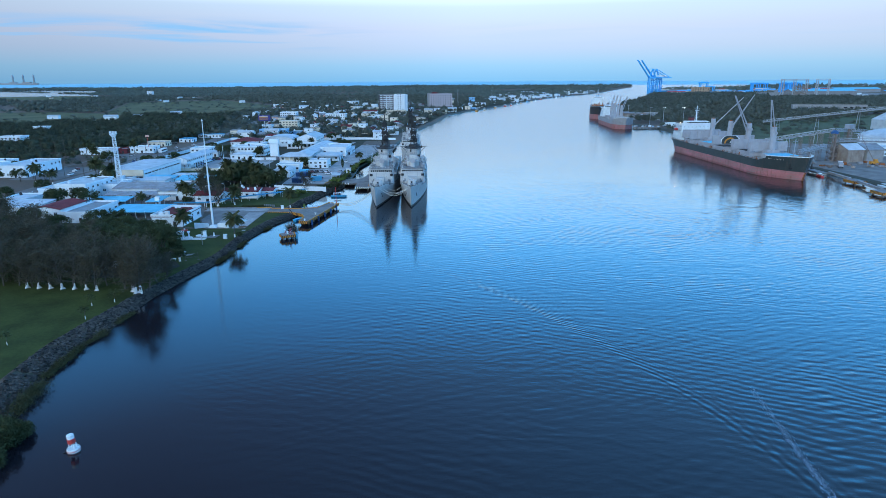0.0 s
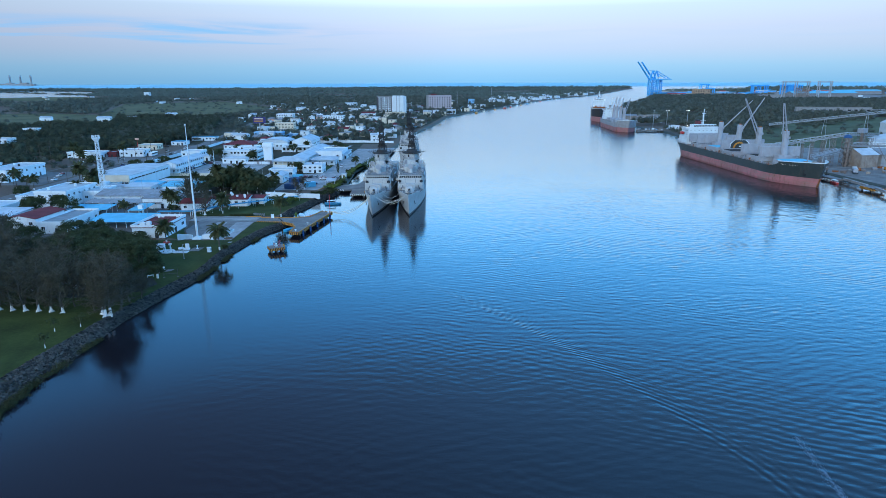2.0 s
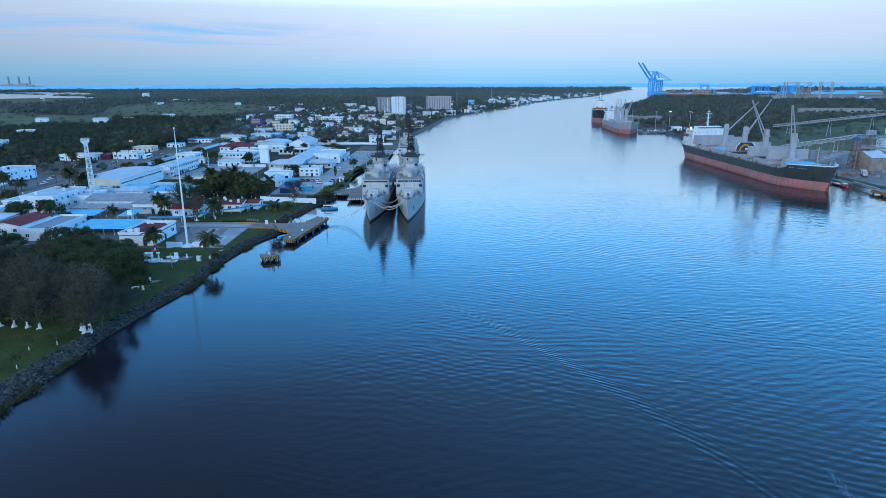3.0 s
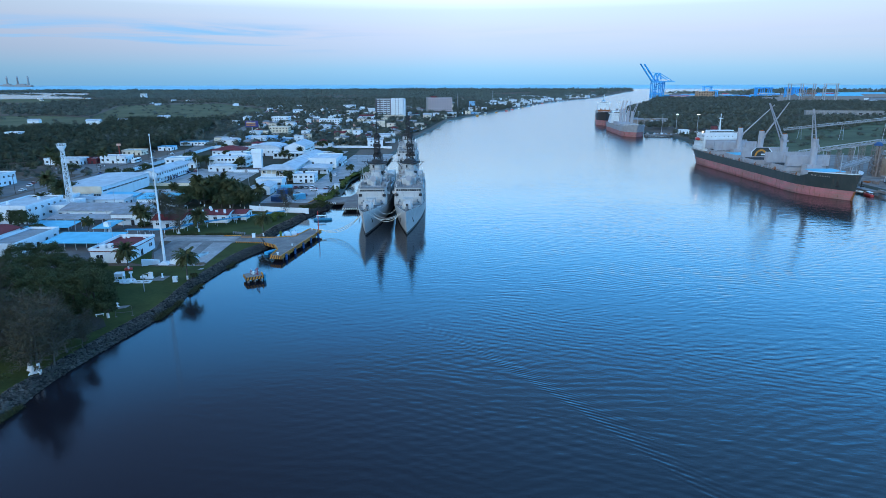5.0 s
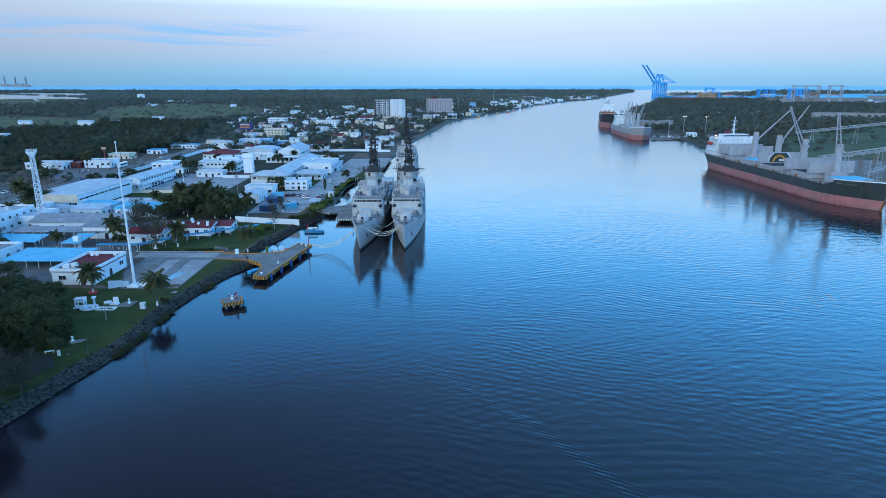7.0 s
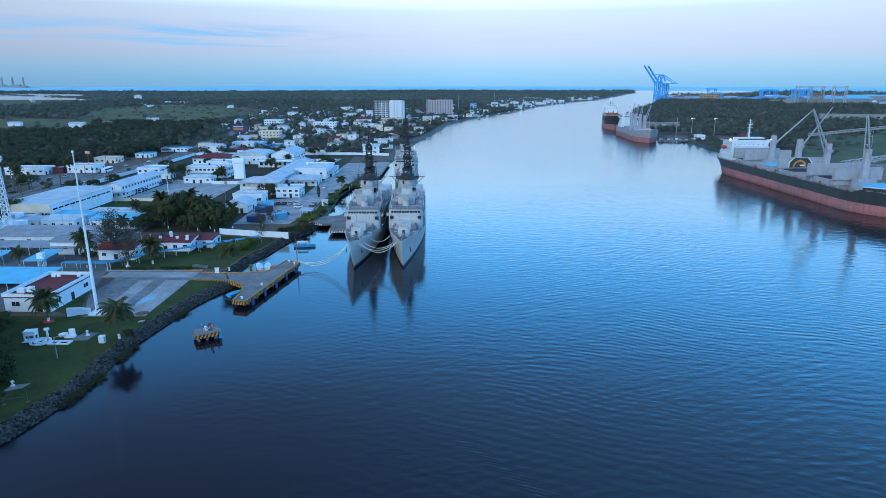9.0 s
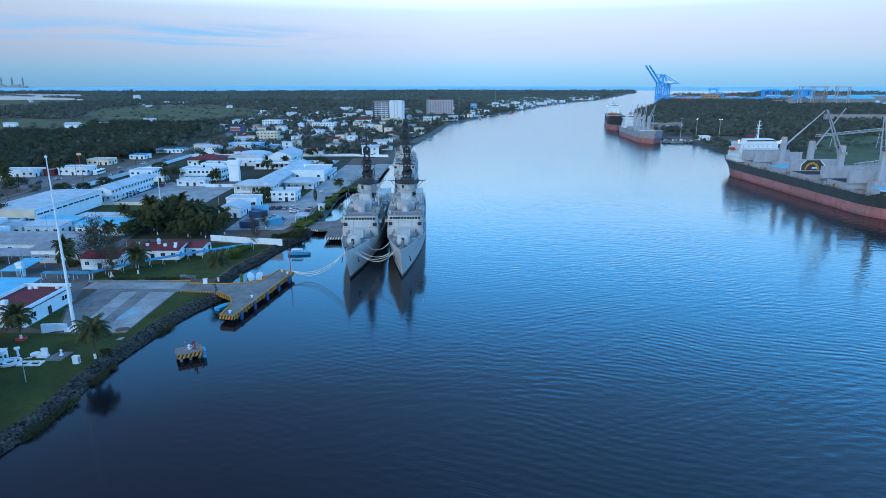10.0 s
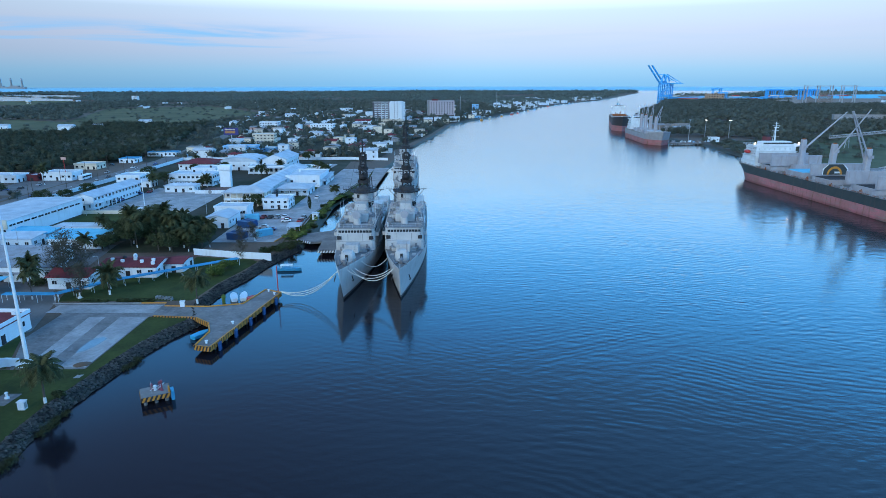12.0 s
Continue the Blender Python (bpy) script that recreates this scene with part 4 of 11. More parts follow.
            tube(bm, (sg * 6.3, 50.8 + k * 1.6, 11.0), (sg * 6.3, 52.1 + k * 1.6, 11.0), 0.42, 0.42, 10)
            part("liferaft_canister", bm, STEELW, s)
    return s


WSX = [(-9.3, 289.8, "grey frigate with black mast moored outboard alongside its sister"),
       (-25.7, 288.9, "grey frigate with black mast moored between quay and sister ship"),
       (-15.6, 443.5, "grey frigate moored astern of two sister ships")]
first = warship(*WSX[0])
for wx, wy, wlabel in WSX[1:]:
    tagged(copy_thing(first, pose(wx, wy, 0, 0, 0, -0.9 if wx < -20 else 0)), wlabel)

# mooring lines between the two bows and to the pier
def rope(a, b, sag, r=0.09, k=14, label="slack pale mooring rope hung between two ships"):
    a, b = Vector(a), Vector(b)
    pts = [a + (b - a) * (i / k) - Vector((0, 0, sag * 4 * (i / k) * (1 - i / k))) for i in range(k + 1)]
    bm = bmesh.new()
    polytube(bm, pts, r, 5)
    single("mooring_rope", bm, ROPE, label, "rope", "mooring ropes")


rope((-24.2, 287.5, 9.3), (-11.2, 288.5, 9.2), 2.7)
rope((-22.4, 291, 8.6), (-12.4, 290, 8.6), 2.0)
rope((-23.4, 289.5, 9.0), (-11.4, 287, 9.3), 3.4)
rope((-21.5, 300, 8.2), (-14, 303, 8.2), 2.2)
for k in range(3):
    rope((-44.2, 289.6, 2.5), (-26.6, 285.4 + k * 0.8, 9.4), 2.6 + k * 0.7, 0.09, 14, "slack pale mooring rope from pier to frigate bow")


def freighter(name, x, y, yaw, L, B, zbow, zmid, zst, bootz, hullm, label, rake=5.0, fc=0.0, transom=0.86):
    """A cargo ship's hull, bow towards -y: upper hull, red lower hull, deck, forecastle."""
    s = thing(name, x, y, 0, yaw, label, "cargo ship", "cargo ships at the east bank")
    st = hull_rings(L, B, zmid if fc else zbow, zmid, zst, rake, 0.16, 0.12, 0.17, transom)
    if fc:
        # the forecastle stands a step above the main deck and rises to the stem
        st = [(u, bd, bw, zd + fc + (zbow - zmid - fc) * max(0, 1 - u / 0.11) if u < 0.115 else zd) for u, bd, bw, zd in st]
        st = [(u, bd, bw * (1 - 0.75 * max(0, (u - 0.84) / 0.16) ** 1.6), zd) for u, bd, bw, zd in st]
    bm = bmesh.new()
    hull_band(bm, st, L, rake, ["cut", 0.75, 1.0], bootz)
    part("hull", bm, hullm, s, smooth=True)
    bm = bmesh.new()
    hull_band(bm, st, L, rake, [-0.15, 0.0, 0.2, "cut"], bootz)
    part("lower_hull", bm, HULLR, s, "faded red antifouling with rust stains", smooth=True)
    bm = bmesh.new()
    deck_of(bm, st, L, rake, 0.3)
    part("deck", bm, DECKG, s, "worn grey-green deck")
    for sg in (1, -1):
        bm = bmesh.new()
        rail_line(bm, [(sg * b * 0.98, yy, z) for b, yy, z in [ring_at(L, rake, q, [1.0])[0] for q in st if q[0] > 0.12]], 1.1, 1.7, 0.075)
        part("railing", bm, SHIPGREY, s)
        bm = bmesh.new()
        pts = [ring_at(L, rake, q, [1.0])[0] for q in st if q[0] < 0.13]
        loft(bm, [[(sg * b, yy, z - 0.05), (sg * (b + 0.25), yy - 0.1, z + 1.3), (sg * (b + 0.1), yy - 0.1, z + 1.3), (sg * (b - 0.15), yy, z - 0.05)] for b, yy, z in pts])
        part("bulwark", bm, hullm, s, "dark painted bow bulwark")
        bm = bmesh.new()
        loft(bm, [[(sg * (b - 0.17), yy + 0.05, z - 0.05), (sg * (b + 0.06), yy, z + 1.5), (sg * (b + 0.34), yy - 0.14, z + 1.5), (sg * (b + 0.34), yy - 0.14, z + 1.08),
                   (sg * (b - 0.0), yy + 0.04, z + 1.08), (sg * (b - 0.22), yy + 0.08, z - 0.05)] for b, yy, z in pts])
        part("bulwark_lining", bm, STEELW, s, "white inner face and capping rail")
    return s, st


def deckhouse_aft(s, y0, y1, B, z0, levels, mat_, funnel=RED, lv=2.7):
    """The white accommodation block, bridge with window band, funnel, masts."""
    z = z0
    for i in range(levels):
        w = B / 2 - 1.5 - 0.35 * i
        bm = bmesh.new()
        box(bm, -w, w, y0 + i * 0.5, y1 - i * 0.8, z, z + lv)
        box(bm, -w - 0.5, w + 0.5, y0 + i * 0.5 - 0.5, y1 - i * 0.8 + 0.4, z + lv - 0.15, z + lv)
        fl = part("accommodation_deck", bm, mat_, s)
        me = bmesh.new()
        box(me, -0.24, 0.24, -0.05, 0.05, -0.24, 0.24)
        pn = finish(me, "porthole", GLASS)
        for k in range(int(2 * w / 3.2) if i == levels - 1 else 0):
            shared("window", pn, fl, -w + 2.0 + k * 3.2, y0 + i * 0.5 - 0.04, z + 1.4)
        for sg in (1, -1):
            for k in range(int((y1 - y0 - 3) / 2.2) if i > levels - 3 else 0):
                shared("window", pn, fl, sg * (w + 0.03), y0 + i * 0.5 + 1.5 + k * 2.2, z + 1.4, 90)
        z += lv
    bm = bmesh.new()
    w = B / 2 - 0.3
    box(bm, -w, w, y0 + 1.5, y0 + 7.5, z, z + 0.3)
    box(bm, -w * 0.62, w * 0.62, y0 + 1.2, y0 + 8.0, z + 0.3, z + 3.0)
    for sg in (1, -1):
        box(bm, sg * w * 0.62, sg * w, y0 + 1.5, y0 + 1.65, z + 0.3, z + 1.4)
        box(bm, sg * w - 0.1, sg * w + 0.1, y0 + 1.5, y0 + 7.5, z + 0.3, z + 1.4)
    br = part("bridge", bm, mat_, s)
    me = bmesh.new()
    box(me, -0.5, 0.5, -0.05, 0.05, -0.45, 0.45)
    pn = finish(me, "bridge_window", GLASS)
    k = int(w * 1.24 / 1.2)
    for i in range(k):
        shared("bridge_window", pn, br, -w * 0.6 + 0.6 + i * 1.2, y0 + 1.16, z + 2.0)
    bm = bmesh.new()
    fy = y1 - 3.5
    cut_front(bm, 1.9, 1.7, fy - 2.5, fy + 2.5, z - 0.2, z + 5.2, 0.5, 0.6)
    fu = part("funnel", bm, funnel, s, "dark red ship's funnel")
    bm = bmesh.new()
    cut_front(bm, 1.8, 1.7, fy - 2.0, fy + 2.4, z + 5.2, z + 6.2, 0.2, 0.6)
    part("funnel_top", bm, BLACK, fu)
    bm = bmesh.new()
    tube(bm, (0, y0 + 5, z + 3), (0, y0 + 5, z + 15), 0.4, 0.2, 8)
    for zz, ww in ((6, 2.2), (9.5, 2.0), (12.5, 2.4), (14.0, 1.2)):
        tube(bm, (-ww, y0 + 5, z + zz), (ww, y0 + 5, z + zz), 0.1, 0.1, 5)
    box(bm, -1.6, 1.6, y0 + 4.5, y0 + 4.8, z + 11.2, z + 11.6)
    tube(bm, (-1.0, y0 + 5.6, z + 3), (-0.1, y0 + 5, z + 13), 0.12, 0.1, 5)
    tube(bm, (1.0, y0 + 5.6, z + 3), (0.1, y0 + 5, z + 13), 0.12, 0.1, 5)
    part("radar_mast", bm, STEELW, s)
    bm = bmesh.new()
    rail_line(bm, [(-w, y0 + 1.5, z + 0.3), (-w, y1 - 3, z + 0.3), (w, y1 - 3, z + 0.3), (w, y0 + 1.5, z + 0.3)], 1.1, 2, 0.04)
    part("railing", bm, STEELW, s)
    return z


def deck_crane(s, y, z0, zt, jib, ang, side, mat_=SHIPGREY, lean=0.0):
    """A crane post with its house and a twin-legged jib: ang is the jib's rise in degrees, side its swing."""
    bm = bmesh.new()
    loft(bm, [[(a * w, y + b * w, z) for a, b in ((-1, -0.6), (-0.6, -1), (0.6, -1), (1, -0.6), (1, 0.6), (0.6, 1), (-0.6, 1), (-1, 0.6))]
              for z, w in ((z0, 1.62), (zt - 6.5, 1.5), (zt - 6.2, 1.58), (zt - 0.8, 1.42), (zt, 1.3))])
    post = part("crane_post", bm, mat_, s)
    bm = bmesh.new()
    box(bm, 0.4, 1.5, y - 2.3, y - 1.6, zt - 4.6, zt - 3.2)
    part("crane_cab", bm, SHIPGREY, post)
    d = Vector((math.sin(radians(side)) * math.cos(radians(ang)), -math.cos(radians(side)) * math.cos(radians(ang)), math.sin(radians(ang))))
    p = Vector((math.cos(radians(side)), math.sin(radians(side)), 0))
    base = Vector((0, y, zt - 6.0))
    tip = base + d * jib
    bm = bmesh.new()
    for sg in (1, -1):
        tube(bm, base + p * sg * 1.5, tip + p * sg * 0.3, 0.42, 0.3, 4)
    for k in range(1, 8):
        f = k / 8
        w = 1.5 + (0.3 - 1.5) * f
        tube(bm, base + d * jib * f - p * w, base + d * jib * f + p * w, 0.13, 0.13, 4)
    part("crane_jib", bm, mat_, post)
    bm = bmesh.new()
    top = Vector((0, y, zt + 0.2))
    for sg in (1, -1):
        tube(bm, top + p * sg * 0.4, tip + p * sg * 0.2, 0.05, 0.05, 4, False)
    part("hoist_wire", bm, BLACK, post)
    bm = bmesh.new()
    box(bm, -0.7, 0.7, y - 0.7, y + 0.7, zt, zt + 0.6)
    part("sheave_head", bm, RUST, post, "rusty sheave head")


# bulk carrier beside the grain terminal
FUNNELR = mat("maroon_funnel_paint", (0.17, 0.035, 0.04), (0.12, 0.028, 0.03), 2, 0.6)
bulk, bst = freighter("bulk_carrier", 217.6, 356.4, 0.7, 175, 31.0, 12.6, 9.6, 10.2, 4.9, HULLG,
                      "bulk carrier, dark green hull, faded red bottom, at grain terminal", 3.6, 2.0, 0.55)
deckhouse_aft(bulk, 146, 163, 30, 9.9, 4, STEELW, FUNNELR, 2.95)
for yy, sd, an, jl in ((120.5, 65, 49, 29), (93, 47, 61, 28), (67, -74, 59, 28.5), (36.5, -60, 73, 23.5)):
    deck_crane(bulk, yy, 9.4, 28.4, jl, an, sd)
# hatches: coaming, hold cover or opening, and the hinged covers standing at their ends
for y0_, y1_, leaves, hw_, cover in ((17, 32, (), 9.5, BLUEROOF), (42, 58, (40.6, 58.2), 12.2, DARK), (72, 86, (86.2,), 15.0, DARK), (98, 115, (), 13.0, BLUEROOF), (125.5, 137, (124.4, 138), 14.6, DARK)):
    bm = bmesh.new()
    box(bm, -hw_ + 0.6, hw_ - 0.6, y0_, y1_, 9.5, 12.2)
    for k in range(int((y1_ - y0_) / 2)):
        for sg in (1, -1):
            box(bm, sg * (hw_ - 0.5) - 0.12, sg * (hw_ - 0.5) + 0.12, y0_ + 0.6 + k * 2, y0_ + 0.8 + k * 2, 9.5, 12.1)
    hb = part("hatch_coaming", bm, SHIPGREY, bulk)
    for yf in leaves:
        w_ = 15.0 if yf > 50 else 12.6
        bm = bmesh.new()
        box(bm, -w_ + 0.1, w_ - 0.1, yf + 0.12, yf + 0.6, 12.75, 18.4)
        box(bm, -w_ + 0.1, w_ - 0.1, yf + 0.9, yf + 1.3, 12.75, 18.2)
        for z0_, z1_ in ((12.5, 12.8), (18.35, 18.65)):
            box(bm, -w_, w_, yf, yf + 1.4, z0_, z1_)
        for k in range(9):
            xx = -w_ + k * (2 * w_ - 0.25) / 8
            box(bm, xx, xx + 0.25, yf + 0.02, yf + 1.38, 12.8, 18.35)
        for k in range(5):
            xx = -w_ + 1.5 + k * (2 * w_ - 3.5) / 4
            box(bm, xx, xx + 0.5, yf + 0.2, yf + 1.1, 12.1, 12.55)
        part("hatch_cover", bm, SHIPGREY, hb, "grey hatch cover standing open")
    bm = bmesh.new()
    box(bm, -hw_ + 1.4, hw_ - 1.4, y0_ + 1.0, y1_ - 1.0, 12.0, 12.3)
    part("hold_opening" if cover is DARK else "hold_tarpaulin", bm, cover, hb, "" if cover is DARK else "pale blue sheet over the hold")
# painted arch on one raised cover, and the unreadable name as bars
bm = bmesh.new()
seg = [math.pi * k / 12 for k in range(13)]
loft(bm, [[(-4.1 * math.cos(a) - 2.6, 86.02, 12.9 + 4.4 * math.sin(a)), (-3.1 * math.cos(a) - 2.6, 86.02, 12.9 + 3.2 * math.sin(a)),
           (-3.1 * math.cos(a) - 2.6, 85.94, 12.9 + 3.2 * math.sin(a)), (-4.1 * math.cos(a) - 2.6, 85.94, 12.9 + 4.4 * math.sin(a))] for a in seg])
part("painted_arch", bm, YELLOW, bulk, "yellow painted arch emblem")
bm = bmesh.new()
box(bm, -2.6, 0.6, 85.94, 86.02, 13.6, 14.5)
part("painted_bar", bm, STEELW, bulk, "white painted bar of the emblem")
for dy, gr, mm_ in ((86.10, 0.45, STEELW), (86.05, 0.0, HULLG)):
    bm = bmesh.new()
    oc = [(-8.6 - gr, 12.9), (-8.6 - gr, 15.6 + gr), (-6.0 - gr, 18.3), (1.6 + gr, 18.3), (4.2 + gr, 15.6 + gr), (4.2 + gr, 12.9)]
    loft(bm, [[(a, dy, c) for a, c in oc], [(a, dy + 0.05, c) for a, c in oc]])
    part("painted_panel", bm, mm_, bulk, "dark green panel with white edge painted on a hatch cover")
# pipes, boxes and winches along the side deck
r3 = random.Random(33)
for sg in (1, -1):
    bm = bmesh.new()
    for off_, rr_ in ((13.9, 0.16), (14.4, 0.1)):
        tube(bm, (sg * off_, 24, 9.8), (sg * off_, 142, 9.8), rr_, rr_, 6)
    part("deck_pipe", bm, RUST, bulk, "rusty pipes along the deck edge")
    for k in range(16):
        yy = 27 + k * 7 + r3.uniform(-1, 1)
        bm = bmesh.new()
        h_ = r3.uniform(0.7, 1.8)
        box(bm, sg * 14.3 - 0.5, sg * 14.3 + 0.5, yy, yy + r3.uniform(0.6, 1.6), 9.3, 9.6 + h_)
        tube(bm, (sg * 14.3, yy + 0.3, 9.6 + h_), (sg * 14.3, yy + 0.3, 10.2 + h_), 0.18, 0.24, 6)
        part("deck_locker", bm, SHIPGREY if k % 3 else RUST, bulk)
for yy in (34.2, 64.6, 90.6, 118.0):
    bm = bmesh.new()
    cut_front(bm, 4.4, 4.2, yy, yy + 5.0, 9.3, 14.0)
    part("mast_house", bm, SHIPGREY, bulk)
for xx in (-2.6, 2.6):
    bm = bmesh.new()
    tube(bm, (xx - 0.9, 9.5, 13.0), (xx + 0.9, 9.5, 13.0), 0.7, 0.7, 12)
    box(bm, xx - 1.3, xx + 1.3, 8.6, 10.4, 11.6, 12.4)
    part("windlass", bm, DECKG, bulk)
rnd = random.Random(3)
for k in range(12):
    if k == 7:
        continue
    u = 0.054 + k * 0.0040
    bb = 1 - (1 - u / 0.16) ** 2.0
    bw = 1 - (1 - u / 0.17) ** 1.7
    f = 0.92
    bx = 15.5 * (bw + (bb - bw) * f ** 1.4)
    yy = u * 175 - 3.6 * f * (1 - u) ** 6
    bm = bmesh.new()
    box(bm, -bx - 0.12, -bx + 0.2, yy, yy + 0.42, 11.05, 11.6)
    part("name_bar", bm, CREAM, bulk)
bm = bmesh.new()
for k in range(20):
    zz = 0.2 + k * 0.24
    box(bm, -0.5 + 0.015 * k, 0.3 - 0.005 * k, -0.42 - zz * 0.36, 0.3 - zz * 0.34, zz - 0.12, zz + 0.12)
part("rust_stain", bm, RUST, bulk, "orange rust run down the stem")
for sg in (1, -1):
    bm = bmesh.new()
    tube(bm, (sg * 6.6, 3.6, 9.4), (sg * 6.6, 3.2, 6.9), 0.3, 0.3, 6)
    box(bm, sg * 6.6 - 0.9, sg * 6.6 + 0.9, 2.5, 3.4, 6.5, 7.2)
    part("anchor", bm, BLACK, bulk)
bm = bmesh.new()
tube(bm, (0, 12, 11.6), (0, 12, 23), 0.3, 0.2, 6)
tube(bm, (-1.6, 12, 21.5), (1.6, 12, 21.5), 0.1, 0.1, 5)
part("foremast", bm, SHIPGREY, bulk)
for sx in (-14.2, 13.6):
    bm = bmesh.new()
    box(bm, sx - 0.3, sx + 0.3, 147.0, 147.3, 23.6, 24.0)
    part("deck_lamp", bm, LAMP, bulk, "lit orange deck lamp")
for sx in (-14.2, 14.2):
    bm = bmesh.new()
    loft(bm, [[(sx + w * math.cos(a), 155 + v, 18.0 + w * math.sin(a)) for a in [k * math.pi / 5 for k in range(10)]] for v, w in ((-3.0, 0.3), (-2.2, 1.0), (0, 1.25), (2.0, 1.0), (2.8, 0.3))])
    part("lifeboat", bm, RED, bulk, "orange-red lifeboat")

# ship at the second berth and the tanker beyond it
ship2, s2 = freighter("cargo_ship", 229.5, 735, -4.5, 112, 25, 12.6, 9.4, 10, 5.2, HULLGREY, "grey cargo ship with red lower hull at river berth")
deckhouse_aft(ship2, 90, 106, 23, 9.8, 4, STEELW, SHIPGREY)
for yy in (24, 44, 64, 82):
    deck_crane(ship2, yy, 9.4, 27, 26, 38, 160 if yy > 30 else 150)
for i, yy in enumerate((30, 50, 69)):
    bm = bmesh.new()
    box(bm, -8.5, 8.5, yy, yy + 12, 9.4, 12.4)
    part("hatch", bm, SHIPGREY, ship2)
tanker, s3 = freighter("tanker", 247, 922, -14, 150, 24, 18, 15.5, 15.5, 7.0, BOOT, "black tanker with red lower hull moored upriver")
deckhouse_aft(tanker, 124, 142, 20, 15.5, 4, STEELW, BLUE)
rnd = random.Random(12)
for i in range(24):
    bm = bmesh.new()
    yy = 10 + i * 4.5
    xx = rnd.uniform(-7, 7)
    tube(bm, (xx, yy, 15.3), (xx, yy, 15.3 + rnd.uniform(2.5, 6)), 0.5, 0.4, 6)
    tube(bm, (-9, yy, 16.6), (9, yy, 16.6), 0.35, 0.35, 6)
    part("deck_pipe", bm, RUST, tanker)

# ---------- pier, dolphin, buoy ----------
def striped(bmY, bmB, a, b, z0, z1, inset=0.0, step=0.82):
    """Slanted yellow and black stripes along a kerb face from a to b, 3 cm proud of it."""
    a, b = Vector(a), Vector(b)
    d = (b - a)
    ln = d.length
    d.normalize()
    nrm = Vector((d.y, -d.x, 0)) * 0.05
    k = int(ln / step)
    h = z1 - z0
    for i in range(k):
        p = a + d * (i * ln / k)
        q = a + d * ((i + 0.5) * ln / k)
        sl = d * 0.45
        vs = [p + nrm, q + nrm, q + nrm + sl, p + nrm + sl]
        zs = [z0, z0, z1, z1]
        f1 = [bmY.verts.new((v.x, v.y, zz)) for v, zz in zip(vs, zs)]
        bk = [bmY.verts.new((v.x - nrm.x, v.y - nrm.y, zz)) for v, zz in zip(vs, zs)]
        bmY.faces.new(f1)
        for m in range(4):
            bmY.faces.new((f1[m], f1[(m + 1) % 4], bk[(m + 1) % 4], bk[m]))


pier = thing("pier", 0, 0, 0, 0, "concrete mooring pier with black and yellow striped edge", "pier")
PIER = [(-72.5, 271.6), (-61, 270.2), (-56.4, 266.2), (-54.4, 261), (-54.9, 252.6), (-50.9, 251.4), (-43.6, 289.6), (-48.8, 292.6), (-52.0, 280.6), (-60.6, 278.6), (-72.5, 279.4)]
bm = bmesh.new()
prism(bm, PIER, 1.25, 1.95)
part("deck_slab", bm, CONC, pier, "worn grey concrete slab")
for i, (a, b) in enumerate(zip(PIER, PIER[1:] + PIER[:1])):
    if i == len(PIER) - 1:
        continue
    d = (Vector(b) - Vector(a)).normalized()
    m = Vector((-d.y, d.x)) * 0.32
    bm = bmesh.new()
    prism(bm, [(a[0], a[1]), (b[0], b[1]), (b[0] + m.x, b[1] + m.y), (a[0] + m.x, a[1] + m.y)], 1.95, 2.2)
    part("kerb", bm, YELLOW, pier, "yellow kerb")
for i in (0, 1, 2, 3, 4, 5):
    a, b = PIER[i], PIER[i + 1]
    bm = bmesh.new()
    d = (Vector(b) - Vector(a)).normalized()
    m = Vector((d.y, -d.x)) * 0.06
    prism(bm, [(a[0] + m.x, a[1] + m.y), (b[0] + m.x, b[1] + m.y), (b[0], b[1]), (a[0], a[1])], 1.0, 2.19)
    part("edge_face", bm, BLACK, pier, "black painted pier edge")
    by = bmesh.new()
    striped(by, None, (a[0] + m.x, a[1] + m.y, 0), (b[0] + m.x, b[1] + m.y, 0), 1.02, 2.17)
    part("edge_stripes", by, YELLOW, pier, "yellow slanted warning stripes")
for i in range(7):
    f = (i + 0.5) / 7
    for px_, py_ in ((-50.6 + 6.6 * f, 252.6 + 36 * f), (-54.2 + 4.8 * f, 256 + 34 * f)):
        bm = bmesh.new()
        tube(bm, (px_ - 1.0, py_, -2.2), (px_ - 1.0, py_, 1.3), 0.32, 0.32, 10)
        part("support_post", bm, CONC, pier)
for i in range(5):
    f = (i + 0.35) / 5
    bm = bmesh.new()
    xx, yy = -50.7 + 7.2 * f, 251.9 + 37.8 * f
    for k in range(2):
        tube(bm, (xx + 0.35, yy + k * 0.8, -0.4), (xx + 0.35, yy + k * 0.8, 1.9), 0.34, 0.34, 8)
    part("fender", bm, FENDER, pier, "dark blue tubular fender")
for px_, py_ in ((-47.4, 290.4), (-45.2, 288), (-52.6, 254.2), (-50.2, 266)):
    bm = bmesh.new()
    tube(bm, (px_, py_, 1.9), (px_, py_, 2.5), 0.25, 0.22, 10)
    tube(bm, (px_, py_, 2.5), (px_, py_, 2.65), 0.4, 0.4, 10)
    part("bollard", bm, STEELW, pier)
bm = bmesh.new()
tube(bm, (-45.0, 291.6, -1.5), (-45.0, 291.6, 9.5), 0.16, 0.12, 8)
part("marker_pole", bm, RED, pier, "red marker pole")

dol = thing("mooring_dolphin", -54.8, 231.7, 0, 28, "concrete mooring dolphin with black and yellow striped sides", "dolphin")
bm = bmesh.new()
box(bm, -2.6, 2.6, -2.2, 2.2, 0.85, 1.85)
part("cap", bm, CONC, dol)
